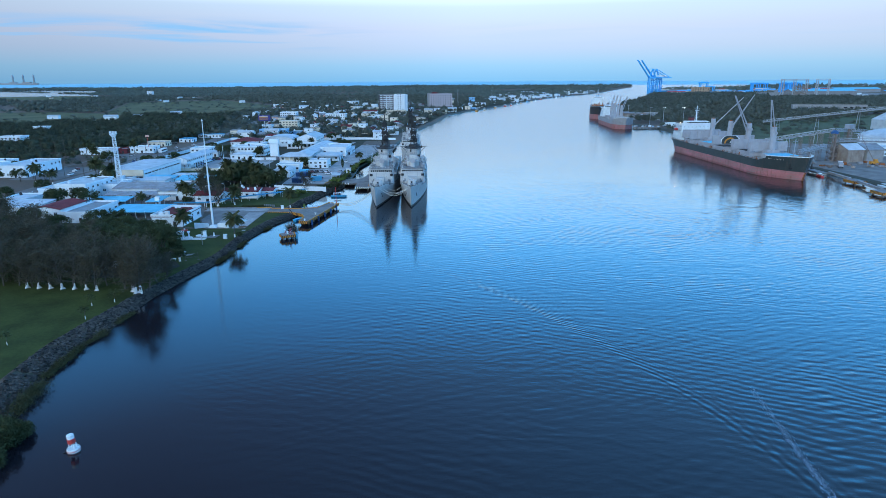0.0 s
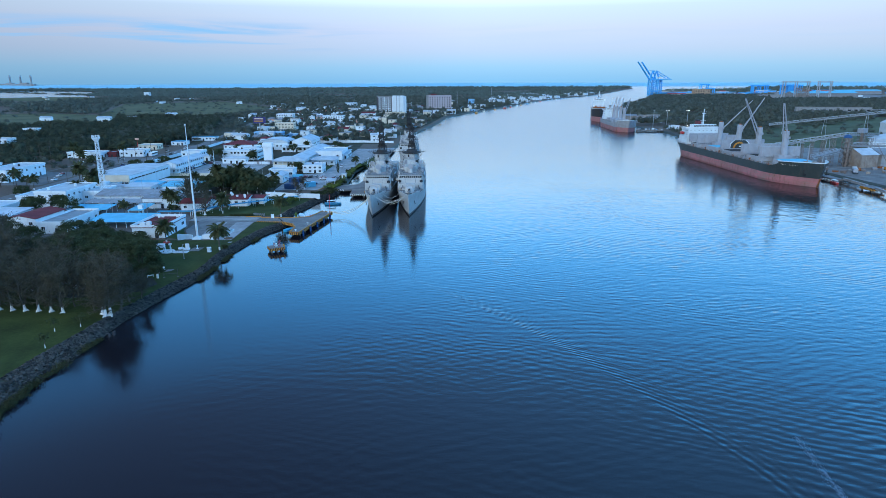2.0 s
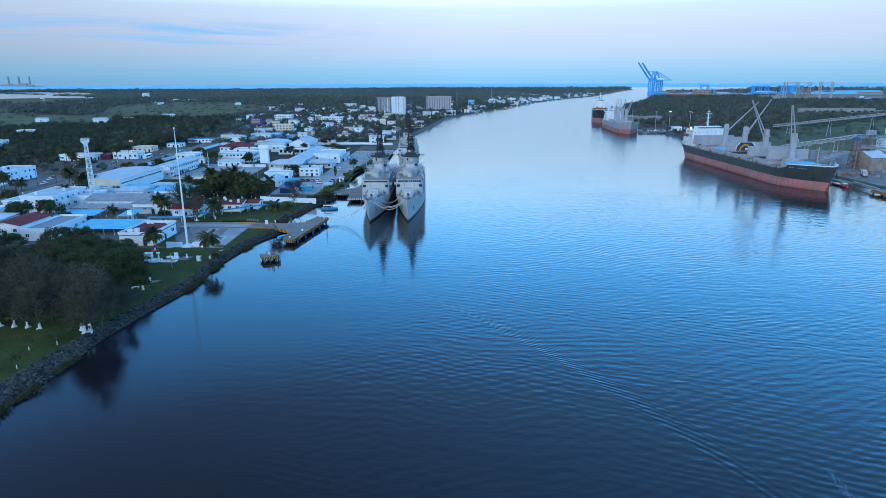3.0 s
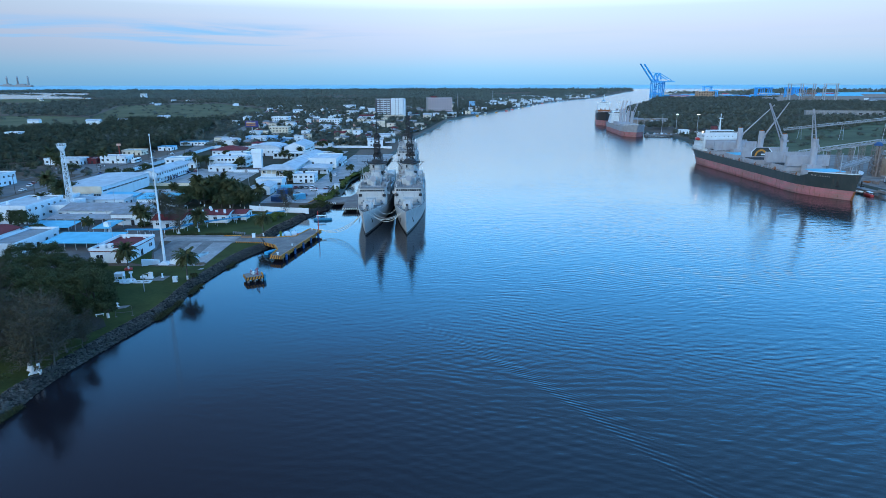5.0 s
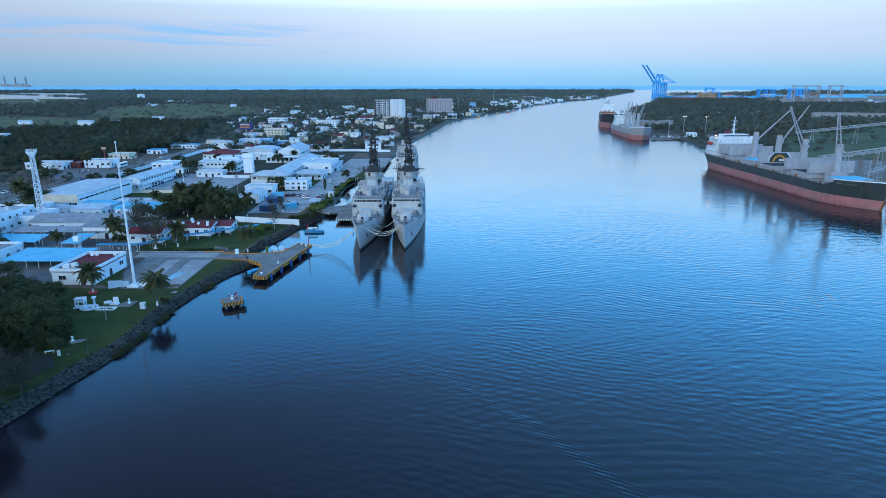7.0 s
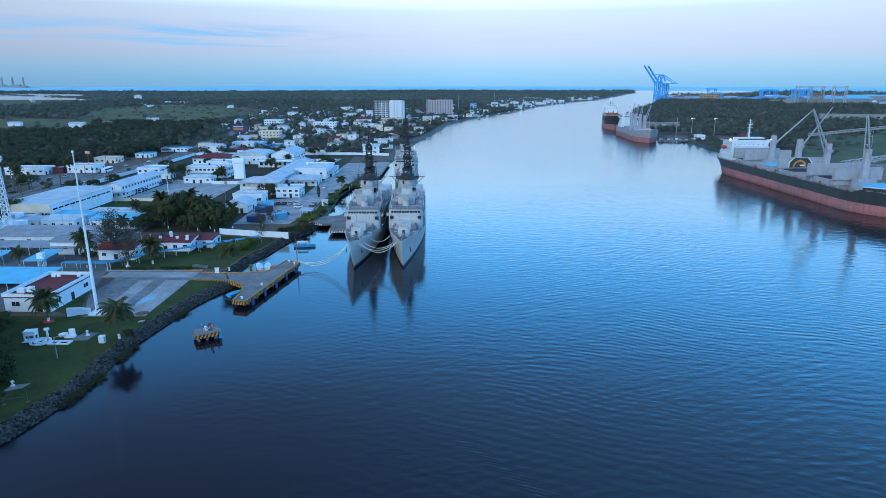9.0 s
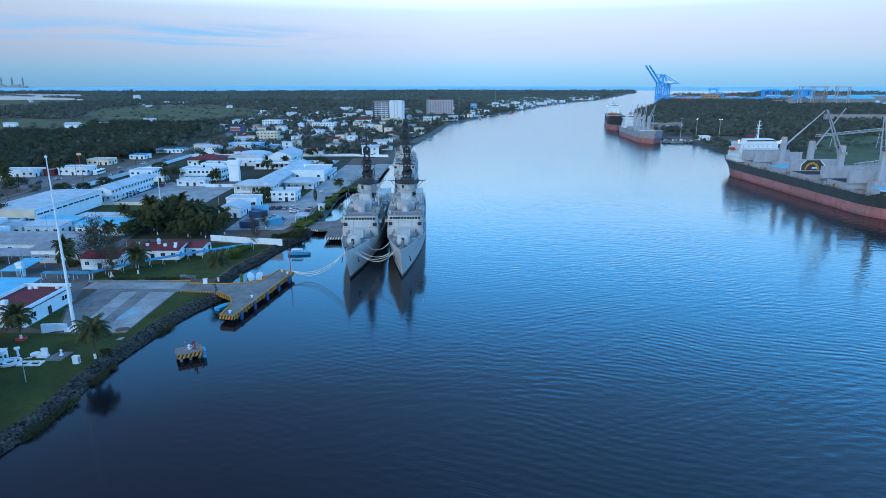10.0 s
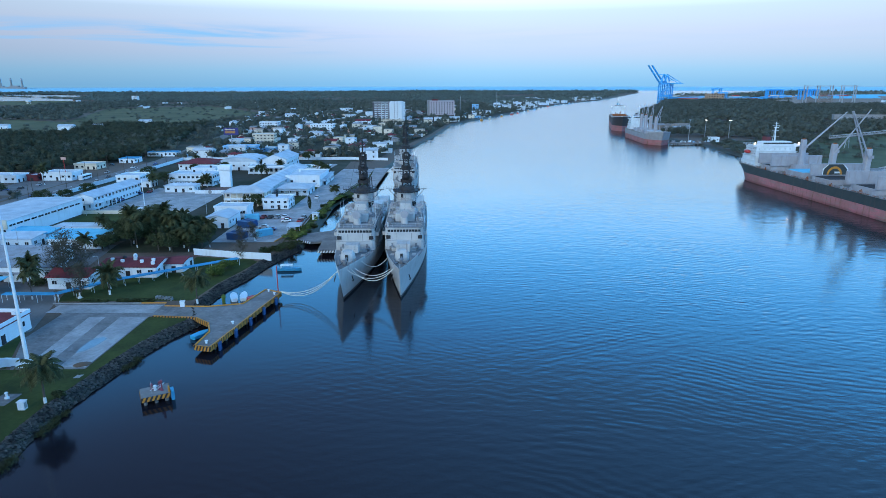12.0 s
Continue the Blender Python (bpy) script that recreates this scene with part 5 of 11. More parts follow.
for rz in range(4):
    w, d = (2.6, 2.2) if rz % 2 == 0 else (2.2, 2.6)
    bm = bmesh.new()
    box(bm, -w, w, -d - 0.05, -d - 0.004, 0.87, 1.84)
    ob = part("edge_face", bm, BLACK, dol)
    ob.matrix_basis = pose(0, 0, 0, 0, 0, 90 * rz)
    bm = bmesh.new()
    striped(bm, None, (-w, -d - 0.05, 0), (w, -d - 0.05, 0), 0.89, 1.82, step=0.78)
    ob = part("edge_stripes", bm, YELLOW, dol)
    ob.matrix_basis = pose(0, 0, 0, 0, 0, 90 * rz)
for i in range(6):
    bm = bmesh.new()
    xx, yy = (-1.9, 0, 1.9)[i % 3], (-1.4, 1.4)[i // 3]
    tube(bm, (xx, yy, -2), (xx, yy, 0.9), 0.36, 0.36, 10)
    part("support_post", bm, CONC, dol)
bm = bmesh.new()
tube(bm, (0.1, 0.2, 1.85), (0.1, 0.2, 2.2), 0.3, 0.26, 10)
tube(bm, (0.1, 0.2, 2.2), (0.1, 0.2, 2.75), 0.2, 0.26, 10)
tube(bm, (0.1, 0.2, 2.75), (0.1, 0.2, 2.9), 0.34, 0.3, 10)
part("bollard", bm, STEELW, dol, "white mooring bollard")
for xx, yy, hh in ((0.9, 0.1, 1.4), (1.25, -0.5, 1.9), (-0.5, 0.9, 0.9)):
    bm = bmesh.new()
    box(bm, xx - 0.3, xx + 0.3, yy - 0.3, yy + 0.3, 1.85, 1.95)
    tube(bm, (xx, yy, 1.95), (xx, yy, 1.85 + hh), 0.14, 0.12, 8)
    box(bm, xx - 0.22, xx + 0.22, yy - 0.22, yy + 0.22, 1.85 + hh, 2.1 + hh)
    part("capstan_post", bm, MAROONP, dol, "dull red steel capstan post")
for xx, yy, dx, dy in ((-0.4, 0.2, 1.9, 0.5), (0.2, -0.7, 1.6, 1.5), (-0.9, -0.4, 1.3, 0.9)):
    bm = bmesh.new()
    tube(bm, (xx, yy, 2.2), (xx + dx, yy + dy, 2.75), 0.06, 0.05, 6)
    part("hook_bar", bm, STEELW, dol, "white painted mooring hook bar")
bm = bmesh.new()
for sg in (-1, 1):
    tube(bm, (-0.6, 1.2 * sg, 1.85), (-0.6, 1.2 * sg, 3.6), 0.035, 0.03, 5)
for zz in (2.7, 3.6):
    tube(bm, (-0.6, -1.2, zz), (-0.6, 1.2, zz), 0.03, 0.03, 5)
part("handrail", bm, STEEL, dol, "thin grey handrail")
bm = bmesh.new()
loft(bm, [[(2.7, y0_, z0_), (3.3, y0_, z0_), (3.3, y1_, z0_), (2.7, y1_, z0_)] for z0_, y0_, y1_ in ((-0.2, -1.9, -0.4), (0.1, -2.05, -0.25), (1.9, -2.05, -0.25), (2.1, -1.9, -0.4))])
part("fender", bm, BLUE, dol, "bright blue rubber fender")
for yy in (-1.75, -0.55):
    bm = bmesh.new()
    tube(bm, (2.45, yy, 1.85), (2.45, yy, 2.55), 0.2, 0.16, 8)
    part("fender_post", bm, YELLOW, dol, "orange painted fender post")
buoy = thing("channel_buoy", -58.75, 93.0, 0, 0, "white channel buoy with red bands floating near the bank", "buoy")
seg = [2 * math.pi * k / 20 for k in range(20)]
def turned(bm, prof, cx=0, cy=0, n=20):
    loft(bm, [[(cx + r * math.cos(2 * math.pi * k / n), cy + r * math.sin(2 * math.pi * k / n), z) for k in range(n)] for z, r in prof])
bm = bmesh.new()
turned(bm, [(-0.5, 0.8), (-0.1, 1.35), (0.55, 1.4), (0.7, 1.3)])
part("float", bm, STEELW, buoy)
bm = bmesh.new()
turned(bm, [(0.22, 1.42), (0.36, 1.42)])
part("band", bm, RED, buoy)
bm = bmesh.new()
for k in range(6):
    a = k * math.pi / 3
    tube(bm, (1.15 * math.cos(a), 1.15 * math.sin(a), 0.6), (1.15 * math.cos(a), 1.15 * math.sin(a), 1.15), 0.05, 0.05, 5)
part("hand_rail", bm, STEEL, buoy)
for k in range(4):
    bm = bmesh.new()
    a = k * math.pi / 2 + 0.5
    tube(bm, (0.8 * math.cos(a), 0.8 * math.sin(a), 0.65), (0.6 * math.cos(a), 0.6 * math.sin(a), 2.3), 0.14, 0.12, 6)
    part("leg", bm, STEELW, buoy)
bm = bmesh.new()
turned(bm, [(1.75, 0.84), (2.6, 0.82)])
part("band", bm, RED, buoy, "red painted band")
bm = bmesh.new()
turned(bm, [(2.6, 0.76), (3.3, 0.76), (3.4, 0.6)])
part("top_drum", bm, STEELW, buoy)
bm = bmesh.new()
polytube(bm, [(-1.3, 0, 0.4), (-2.2, -0.3, 0.1), (-3.6, -0.6, -0.1)], 0.07)
part("mooring_chain", bm, BLACK, buoy)
buoy.matrix_basis = pose(-58.75, 93.0, 0, 0, -4, 20)
buoy.scale = (0.72, 0.72, 0.9)

# ---------- flagpole and radio mast ----------
fp = thing("flagpole", -87.0, 244.0, LAND, 0, "tall white monumental flagpole on a walled base", "flagpole")
bm = bmesh.new()
for (z0, r0), (z1, r1) in zip([(0, 0.42), (12, 0.33), (24, 0.24), (34, 0.17)], [(12, 0.36), (24, 0.27), (34, 0.19), (41.6, 0.11)]):
    tube(bm, (0, 0, z0), (0, 0, z1), r0, r1, 14)
part("pole", bm, STEELW, fp)
bm = bmesh.new()
turned(bm, [(41.6, 0.1), (41.8, 0.28), (42.1, 0.28), (42.3, 0.05)], n=10)
part("finial", bm, STEELW, fp)
bm = bmesh.new()
box(bm, -1.6, 1.6, -1.6, 1.6, 0, 0.5)
box(bm, -1.0, 1.0, -1.0, 1.0, 0.5, 0.9)
part("plinth", bm, WHITE, fp)
for sg in (-1, 1):
    bm = bmesh.new()
    loft(bm, [[(sg * 1.8, -0.3, 0), (sg * 1.8, 0.3, 0), (sg * 1.8, 0.3, 1.5), (sg * 1.8, -0.3, 1.5)],
              [(sg * 4.0, -0.9, 0), (sg * 4.0, -0.3, 0), (sg * 4.0, -0.3, 1.9), (sg * 4.0, -0.9, 1.9)],
              [(sg * 6.6, -2.2, 0), (sg * 6.6, -1.6, 0), (sg * 6.6, -1.6, 2.3), (sg * 6.6, -2.2, 2.3)]])
    part("wing_wall", bm, WHITE, fp, "white curved base wall")

rm = thing("observation_tower", -163.2, 327.0, LAND, 12, "white lattice tower with a small railed platform", "tower")
bm = bmesh.new()
lattice(bm, 0, 0, 0, 28.6, 1.25, 0.62, 13, 0.13)
part("lattice_frame", bm, STEELW, rm)
bm = bmesh.new()
loft(bm, [[(a * w, c_ * w, z) for a, c_ in ((-1, -1), (1, -1), (1, 1), (-1, 1))] for z, w in ((28.6, 0.65), (30.2, 1.5), (30.5, 1.55))])
rail_line(bm, [(-1.5, -1.5, 30.5), (1.5, -1.5, 30.5), (1.5, 1.5, 30.5), (-1.5, 1.5, 30.5), (-1.5, -1.5, 30.5)], 1.1, 0.8, 0.07)
part("platform", bm, STEELW, rm)
bm = bmesh.new()
for sg in (1, -1):
    tube(bm, (sg * 0.22, -1.2, 0), (sg * 0.22, -0.6, 29), 0.05, 0.05, 4)
for k in range(40):
    tube(bm, (-0.22, -1.2 + k * 0.015, 0.6 + k * 0.7), (0.22, -1.2 + k * 0.015, 0.6 + k * 0.7), 0.04, 0.04, 4)
part("ladder", bm, STEEL, rm)


# ---------- ground cover, roads, yards ----------
POOL = mat("pool_water", (0.05, 0.30, 0.34), (0.04, 0.26, 0.3), 3, 0.08, bump=0.05, spec=0.5)
patch_of("lawn", [(-85.6, 40), (-84.4, 104), (-85.3, 119), (-85.9, 131), (-84.8, 142), (-82.4, 153), (-80.4, 165), (-77.6, 184), (-75.2, 195), (-73.4, 203), (-72.9, 211),
                  (-73.2, 220), (-72.9, 228), (-71.5, 237), (-70.6, 241.6), (-89, 241.6), (-112, 243), (-140, 235), (-175, 190), (-175, 40)], GRASS, 0.05, "mown dark green lawn beside the rock bank")
patch_of("lawn", [(-70.6, 241.7), (-70.1, 246), (-68.4, 255), (-66, 262.5), (-63.4, 268.5), (-62.9, 271), (-73.4, 271.6), (-73.6, 241.7)], GRASS, 0.05, "narrow strip of lawn along the rock bank")
patch_of("lawn", [(-67, 284), (-65, 299), (-61.4, 311), (-59.2, 322), (-62, 325), (-82, 329), (-82, 317), (-106, 291), (-104, 284)], GRASS, 0.05,
         "green lawn between walkway and inlet")
patch_of("lawn", [(-99.2, 246), (-90.5, 242), (-97.4, 258), (-98.6, 262)], GRASS, 0.055, "small lawn beside the red-roofed office")
patch_of("parade_slab", [(-89.4, 241.8), (-73.8, 241.8), (-73.5, 272), (-72.4, 272), (-72.4, 279), (-73.4, 281.6), (-103.5, 281.8), (-97, 274), (-96.8, 258)], CONC, 0.08,
         "large weathered concrete parking slab by the flagpole", "pavement")
patch_of("slab_strip", [(-87, 242.4), (-82.9, 242.4), (-84.6, 271.8), (-88.8, 271.9)], CONCL, 0.085, "paler strip of newer concrete paving", "pavement", 0.05)
patch_of("slab_strip", [(-79.7, 242.4), (-74.0, 242.4), (-73.8, 271.6), (-80.8, 271.8)], CONCL, 0.085, "paler strip of newer concrete paving", "pavement", 0.05)
patch_of("slab_strip", [(-102, 275.2), (-73.6, 274.4), (-73.4, 280.4), (-101.6, 281)], CONCL, 0.085, "paler strip of newer concrete paving", "pavement", 0.05)
WETC = mat("wet_concrete", (0.20, 0.21, 0.215), (0.13, 0.135, 0.14), 3, 0.16, bump=0.02, spec=0.5)
patch_of("damp_patch", [(-80.2, 249.8), (-78.6, 250.6), (-77.4, 254.2), (-77.0, 257.6), (-78.6, 258.8), (-80.4, 257.2), (-80.6, 253.2)], WETC, 0.093, "damp shining patch on the concrete slab", "pavement", 0.006)
patch_of("yard", [(-205, 236), (-140, 236), (-113, 244), (-98, 263), (-104, 283), (-110, 292), (-118, 346), (-205, 352)], ASPH, 0.04,
         "worn grey asphalt yard between base buildings", "pavement")
patch_of("sports_field", [(-161, 362), (-111, 362), (-111, 402), (-161, 404)], GRASS, 0.05, "green playing field inside the naval base")
patch_of("plaza", [(-159, 405), (-113.5, 404), (-113.5, 456), (-131, 460), (-158, 478)], CONCL, 0.06, "pale grey paved parade plaza", "pavement")
patch_of("brick_court", [(-130, 459), (-112, 459), (-112, 478), (-130, 478)], BRICKY, 0.07, "reddish brick paved court", "pavement")
patch_of("base_ground", [(-205, 352.5), (-205, 600), (-62, 600), (-60, 420), (-84, 398), (-84, 335), (-118, 335), (-118, 352.5)], TOWNG, 0.02,
         "mixed paving and grass around base buildings", "ground")
patch_of("waterfront_road", [(-84, 349), (-60, 349), (-55.5, 376), (-56, 400), (-40, 530), (-38.5, 556), (-62, 556), (-67.5, 412), (-84, 406)], CONCL, 0.09,
         "pale concrete waterfront road and parking area", "road")
patch_of("basin_lawn", [(-51.4, 352), (-51.2, 380), (-52.3, 400), (-52.6, 425), (-49, 455), (-41, 470), (-40, 520), (-54.5, 402), (-54.2, 376), (-57, 352)], GRASS, 0.11,
         "grass strip between road and boat basin")
patch_of("quay_lawn", [(-50.2, 445.5), (-44, 450), (-36.6, 452), (-35.4, 462), (-36.2, 470), (-38.8, 482), (-40.2, 552), (-40.4, 530), (-47.6, 470)], GRASS, 0.13,
         "grass between waterfront road and naval quay", skirt=1.6)
patch_of("pool_terrace", [(-96, 556), (-72, 556), (-70, 584), (-96, 584)], CONCL, 0.1, "pale paved terrace round a swimming pool", "pavement")
pool = thing("swimming_pool", -83.5, 570, LAND + 0.1, 0, "teal swimming pool with raised pale rim", "pool")
bm = bmesh.new()
box(bm, -9, 9, -10, 10, 0.0, 0.3)
part("pool_water", bm, POOL, pool, "still teal water")
bm = bmesh.new()
for x0_, x1_, y0_, y1_ in ((-9.6, -9, -10.6, 10.6), (9, 9.6, -10.6, 10.6), (-9, 9, -10.6, -10), (-9, 9, 10, 10.6)):
    box(bm, x0_, x1_, y0_, y1_, 0, 0.5)
part("pool_rim", bm, WHITE, pool)
patch_of("road_lawn", [(-72, 430), (-66.5, 412), (-62.6, 500), (-68, 500)], GRASS, 0.08, "small lawn beside the white house")
patch_of("highway", [(-222, 100), (-204, 100), (-203, 300), (-203, 411), (-206, 486), (-201, 545), (-202, 610), (-216, 733), (-240, 900),
                     (-252, 900), (-230, 733), (-217, 610), (-216, 546), (-221, 486), (-219, 411), (-220, 300)], ASPH, 0.1, "grey asphalt road through the town", "road")
for k in range(32):
    y = 130 + k * 14
    patch_of("lane_mark", [(-211.8, y), (-211.5, y), (-211.7, y + 5), (-212, y + 5)], WHITE, 0.115, "white painted lane mark", "road", 0.03)
patch_of("side_yard", [(-252, 372), (-222, 372), (-223, 520), (-252, 520)], ASPH, 0.05, "worn asphalt parking strip beside the road", "pavement")
patch_of("sand_lot", [(-250, 425), (-225, 425), (-227, 455), (-250, 455)], EARTH, 0.07, "bare sandy lot beside the road", "ground")
patch_of("town_ground", [(-345, 600), (-60, 600), (-46, 600), (-32, 690), (-26, 722), (-14, 794), (0, 869), (24, 1056), (80, 1204), (150, 1383), (288, 1779),
                         (150, 1800), (-60, 1420), (-340, 1150)], TOWNG, 0.03, "streets and gardens of a low riverside town")
for pts in ([(-760, 760), (-470, 850), (-430, 905), (-545, 1110), (-700, 1200), (-860, 1180)],
            [(-1900, 2040), (-1150, 1960), (-1130, 2200), (-1240, 2380), (-1430, 2370), (-1720, 2140)],
            [(-560, 1080), (-420, 1000), (-335, 1010), (-330, 1330), (-340, 1420), (-600, 1850), (-800, 1700)],
            [(-1500, 800), (-1040, 800), (-760, 900), (-850, 1180), (-1500, 1300)]):
    patch_of("pasture", pts, FIELD, 0.06 + 0.03 * len(pts) + 0.0001 * abs(pts[0][0]), "open green pasture among woods")
# lagoon far off to the west
lag = bmesh.new()
pts = [(-1720, 2150), (-1430, 2380), (-1225, 2390), (-1370, 2560), (-1460, 2900), (-1600, 3060), (-2100, 3420), (-3000, 3300), (-2500, 2300)]
lag.faces.new([lag.verts.new((x, y, LAND + lift(x, y) + 0.6)) for x, y in pts])
bmesh.ops.triangulate(lag, faces=lag.faces[:])
single("lagoon", lag, WATER, "pale still lagoon beyond the woods", "water", kind="structure")

for pts in ([(-2080, 3010), (-1650, 2765), (-1660, 2805), (-2080, 3050)], [(-1960, 3300), (-1610, 3060), (-1600, 3090), (-1930, 3330)], [(-1570, 2700), (-1370, 2600), (-1372, 2630), (-1550, 2730)]):
    patch_of("mud_spit", pts, EARTH, 1.2, "low dark mangrove spit in the lagoon")

# far side of the basin: quay and little bridge where the frigates lie
quay = thing("naval_quay", 0, 0, 0, 0, "concrete naval quay on piles beside moored frigates", "quay")
bm = bmesh.new()
prism(bm, [(-41.5, 335), (-33.2, 335), (-33.2, 470), (-35.2, 464), (-36.4, 420), (-39.2, 376), (-41.0, 366), (-51, 362), (-52.5, 352), (-46, 348), (-41.8, 349)], 1.2, 2.0)
part("deck_slab", bm, CONC, quay)
bm = bmesh.new()
prism(bm, [(-34.6, 466), (-33.0, 466), (-30, 560), (-40, 560), (-38.5, 480)], 1.3, 2.06)
part("rear_apron", bm, CONCL, quay)
for i in range(16):
    for xx in (-40.2 + i * 0.32, -34.4):
        bm = bmesh.new()
        tube(bm, (xx, 336.5 + i * 7.2, -2), (xx, 336.5 + i * 7.2, 1.3), 0.4, 0.4, 8)
        part("support_post", bm, CONC, quay)
for a, b in (((-41.5, 334.95), (-33.2, 334.95)), ((-52.5, 351.9), (-46, 347.9))):
    bm = bmesh.new()
    striped(bm, None, (a[0], a[1], 0), (b[0], b[1], 0), 1.2, 2.1, step=1.0)
    part("edge_stripes", bm, STEELW, quay, "white slanted stripes on quay edge")
    bm = bmesh.new()
    dd = (Vector(b) - Vector(a)).normalized()
    nn = Vector((-dd.y, dd.x)) * 0.25
    prism(bm, [a, b, (b[0] + nn.x, b[1] + nn.y), (a[0] + nn.x, a[1] + nn.y)], 1.2, 2.1)
    part("edge_kerb", bm, BLACK, quay)
for i in range(9):
    bm = bmesh.new()
    px_, py_ = -34.4, 340 + i * 13
    tube(bm, (px_, py_, 1.95), (px_, py_, 2.5), 0.22, 0.26, 8)
    part("bollard", bm, YELLOW, quay)

# kerbs along the road and slab
def kerb(pts, material, w=0.35, h=0.2, z=LAND, label="painted concrete kerb"):
    for a, b in zip(pts, pts[1:]):
        d = (Vector(b) - Vector(a)).normalized()
        m = Vector((-d.y, d.x)) * w
        bm = bmesh.new()
        prism(bm, [a, b, (b[0] + m.x, b[1] + m.y), (a[0] + m.x, a[1] + m.y)], z - 0.1, z + h)
        single("kerb", bm, material, label, "kerb", kind="structure")


kerb([(-104, 281.9), (-80, 281.75)], CONCL, z=LAND + 0.08, label="worn pale concrete kerb beside the slab")
kerb([(-79.9, 281.75), (-73.2, 281.7)], YELLOW, z=LAND + 0.08, label="yellow painted concrete kerb beside the slab")
kerb([(-54.2, 376), (-54.6, 402), (-40, 522)], CONCL, z=LAND + 0.1, label="pale concrete kerb beside the waterfront road")
kerb([(-60, 349), (-54.5, 376)], YELLOW, z=LAND + 0.1, label="yellow painted kerb beside the waterfront road")
kerb([(-67.6, 412), (-62.2, 540)], CONCL, z=LAND + 0.1, label="pale concrete kerb beside the waterfront road")


# ---------- buildings ----------
WIN = {}


def window_mesh(w, h):
    key = (w, h)
    if key not in WIN:
        f = bmesh.new()
        for x0, x1, z0, z1 in ((-w / 2 - 0.08, -w / 2 + 0.04, -h / 2 - 0.08, h / 2 + 0.08), (w / 2 - 0.04, w / 2 + 0.08, -h / 2 - 0.08, h / 2 + 0.08),
                               (-w / 2 + 0.04, w / 2 - 0.04, h / 2 - 0.04, h / 2 + 0.08), (-w / 2 + 0.04, w / 2 - 0.04, -h / 2 - 0.08, -h / 2 + 0.04),
                               (-0.03, 0.03, -h / 2 + 0.04, h / 2 - 0.04)):
            box(f, x0, x1, -0.12, 0.03, z0, z1)
        g = bmesh.new()
        box(g, -w / 2, w / 2, -0.05, 0.02, -h / 2, h / 2)
        WIN[key] = (finish(f, "window_frame", STEELW), finish(g, "pane", GLASS))
    return WIN[key]


FARWIN = {}


def add_window(parent, x, y, z, rz, w, h, plain=False):
    """A framed window; a plain one, for houses far off, is its dark glass alone."""
    f, g = window_mesh(w, h)
    if plain:
        if (w, h) not in FARWIN:
            m = bmesh.new()
            box(m, -w / 2, w / 2, -0.08, 0.02, -h / 2, h / 2)
            FARWIN[(w, h)] = finish(m, "window", GLASS)
        shared("window", FARWIN[(w, h)], parent, x, y, z, rz)
        return
    ob = shared("window", f, parent, x, y, z, rz)
    shared("pane", g, ob)


DOOR = {}


def add_door(parent, x, y, rz, w=1.1, h=2.1, m=None):
    key = (w, h, m)
    if key not in DOOR:
        b = bmesh.new()
        box(b, -w / 2, w / 2, -0.08, 0.02, 0, h)
        box(b, -w / 2 - 0.1, -w / 2, -0.12, 0.02, 0, h + 0.1)
        box(b, w / 2, w / 2 + 0.1, -0.12, 0.02, 0, h + 0.1)
        DOOR[key] = finish(b, "door", m or DARK)
    shared("door", DOOR[key], parent, x, y, 0.05, rz)


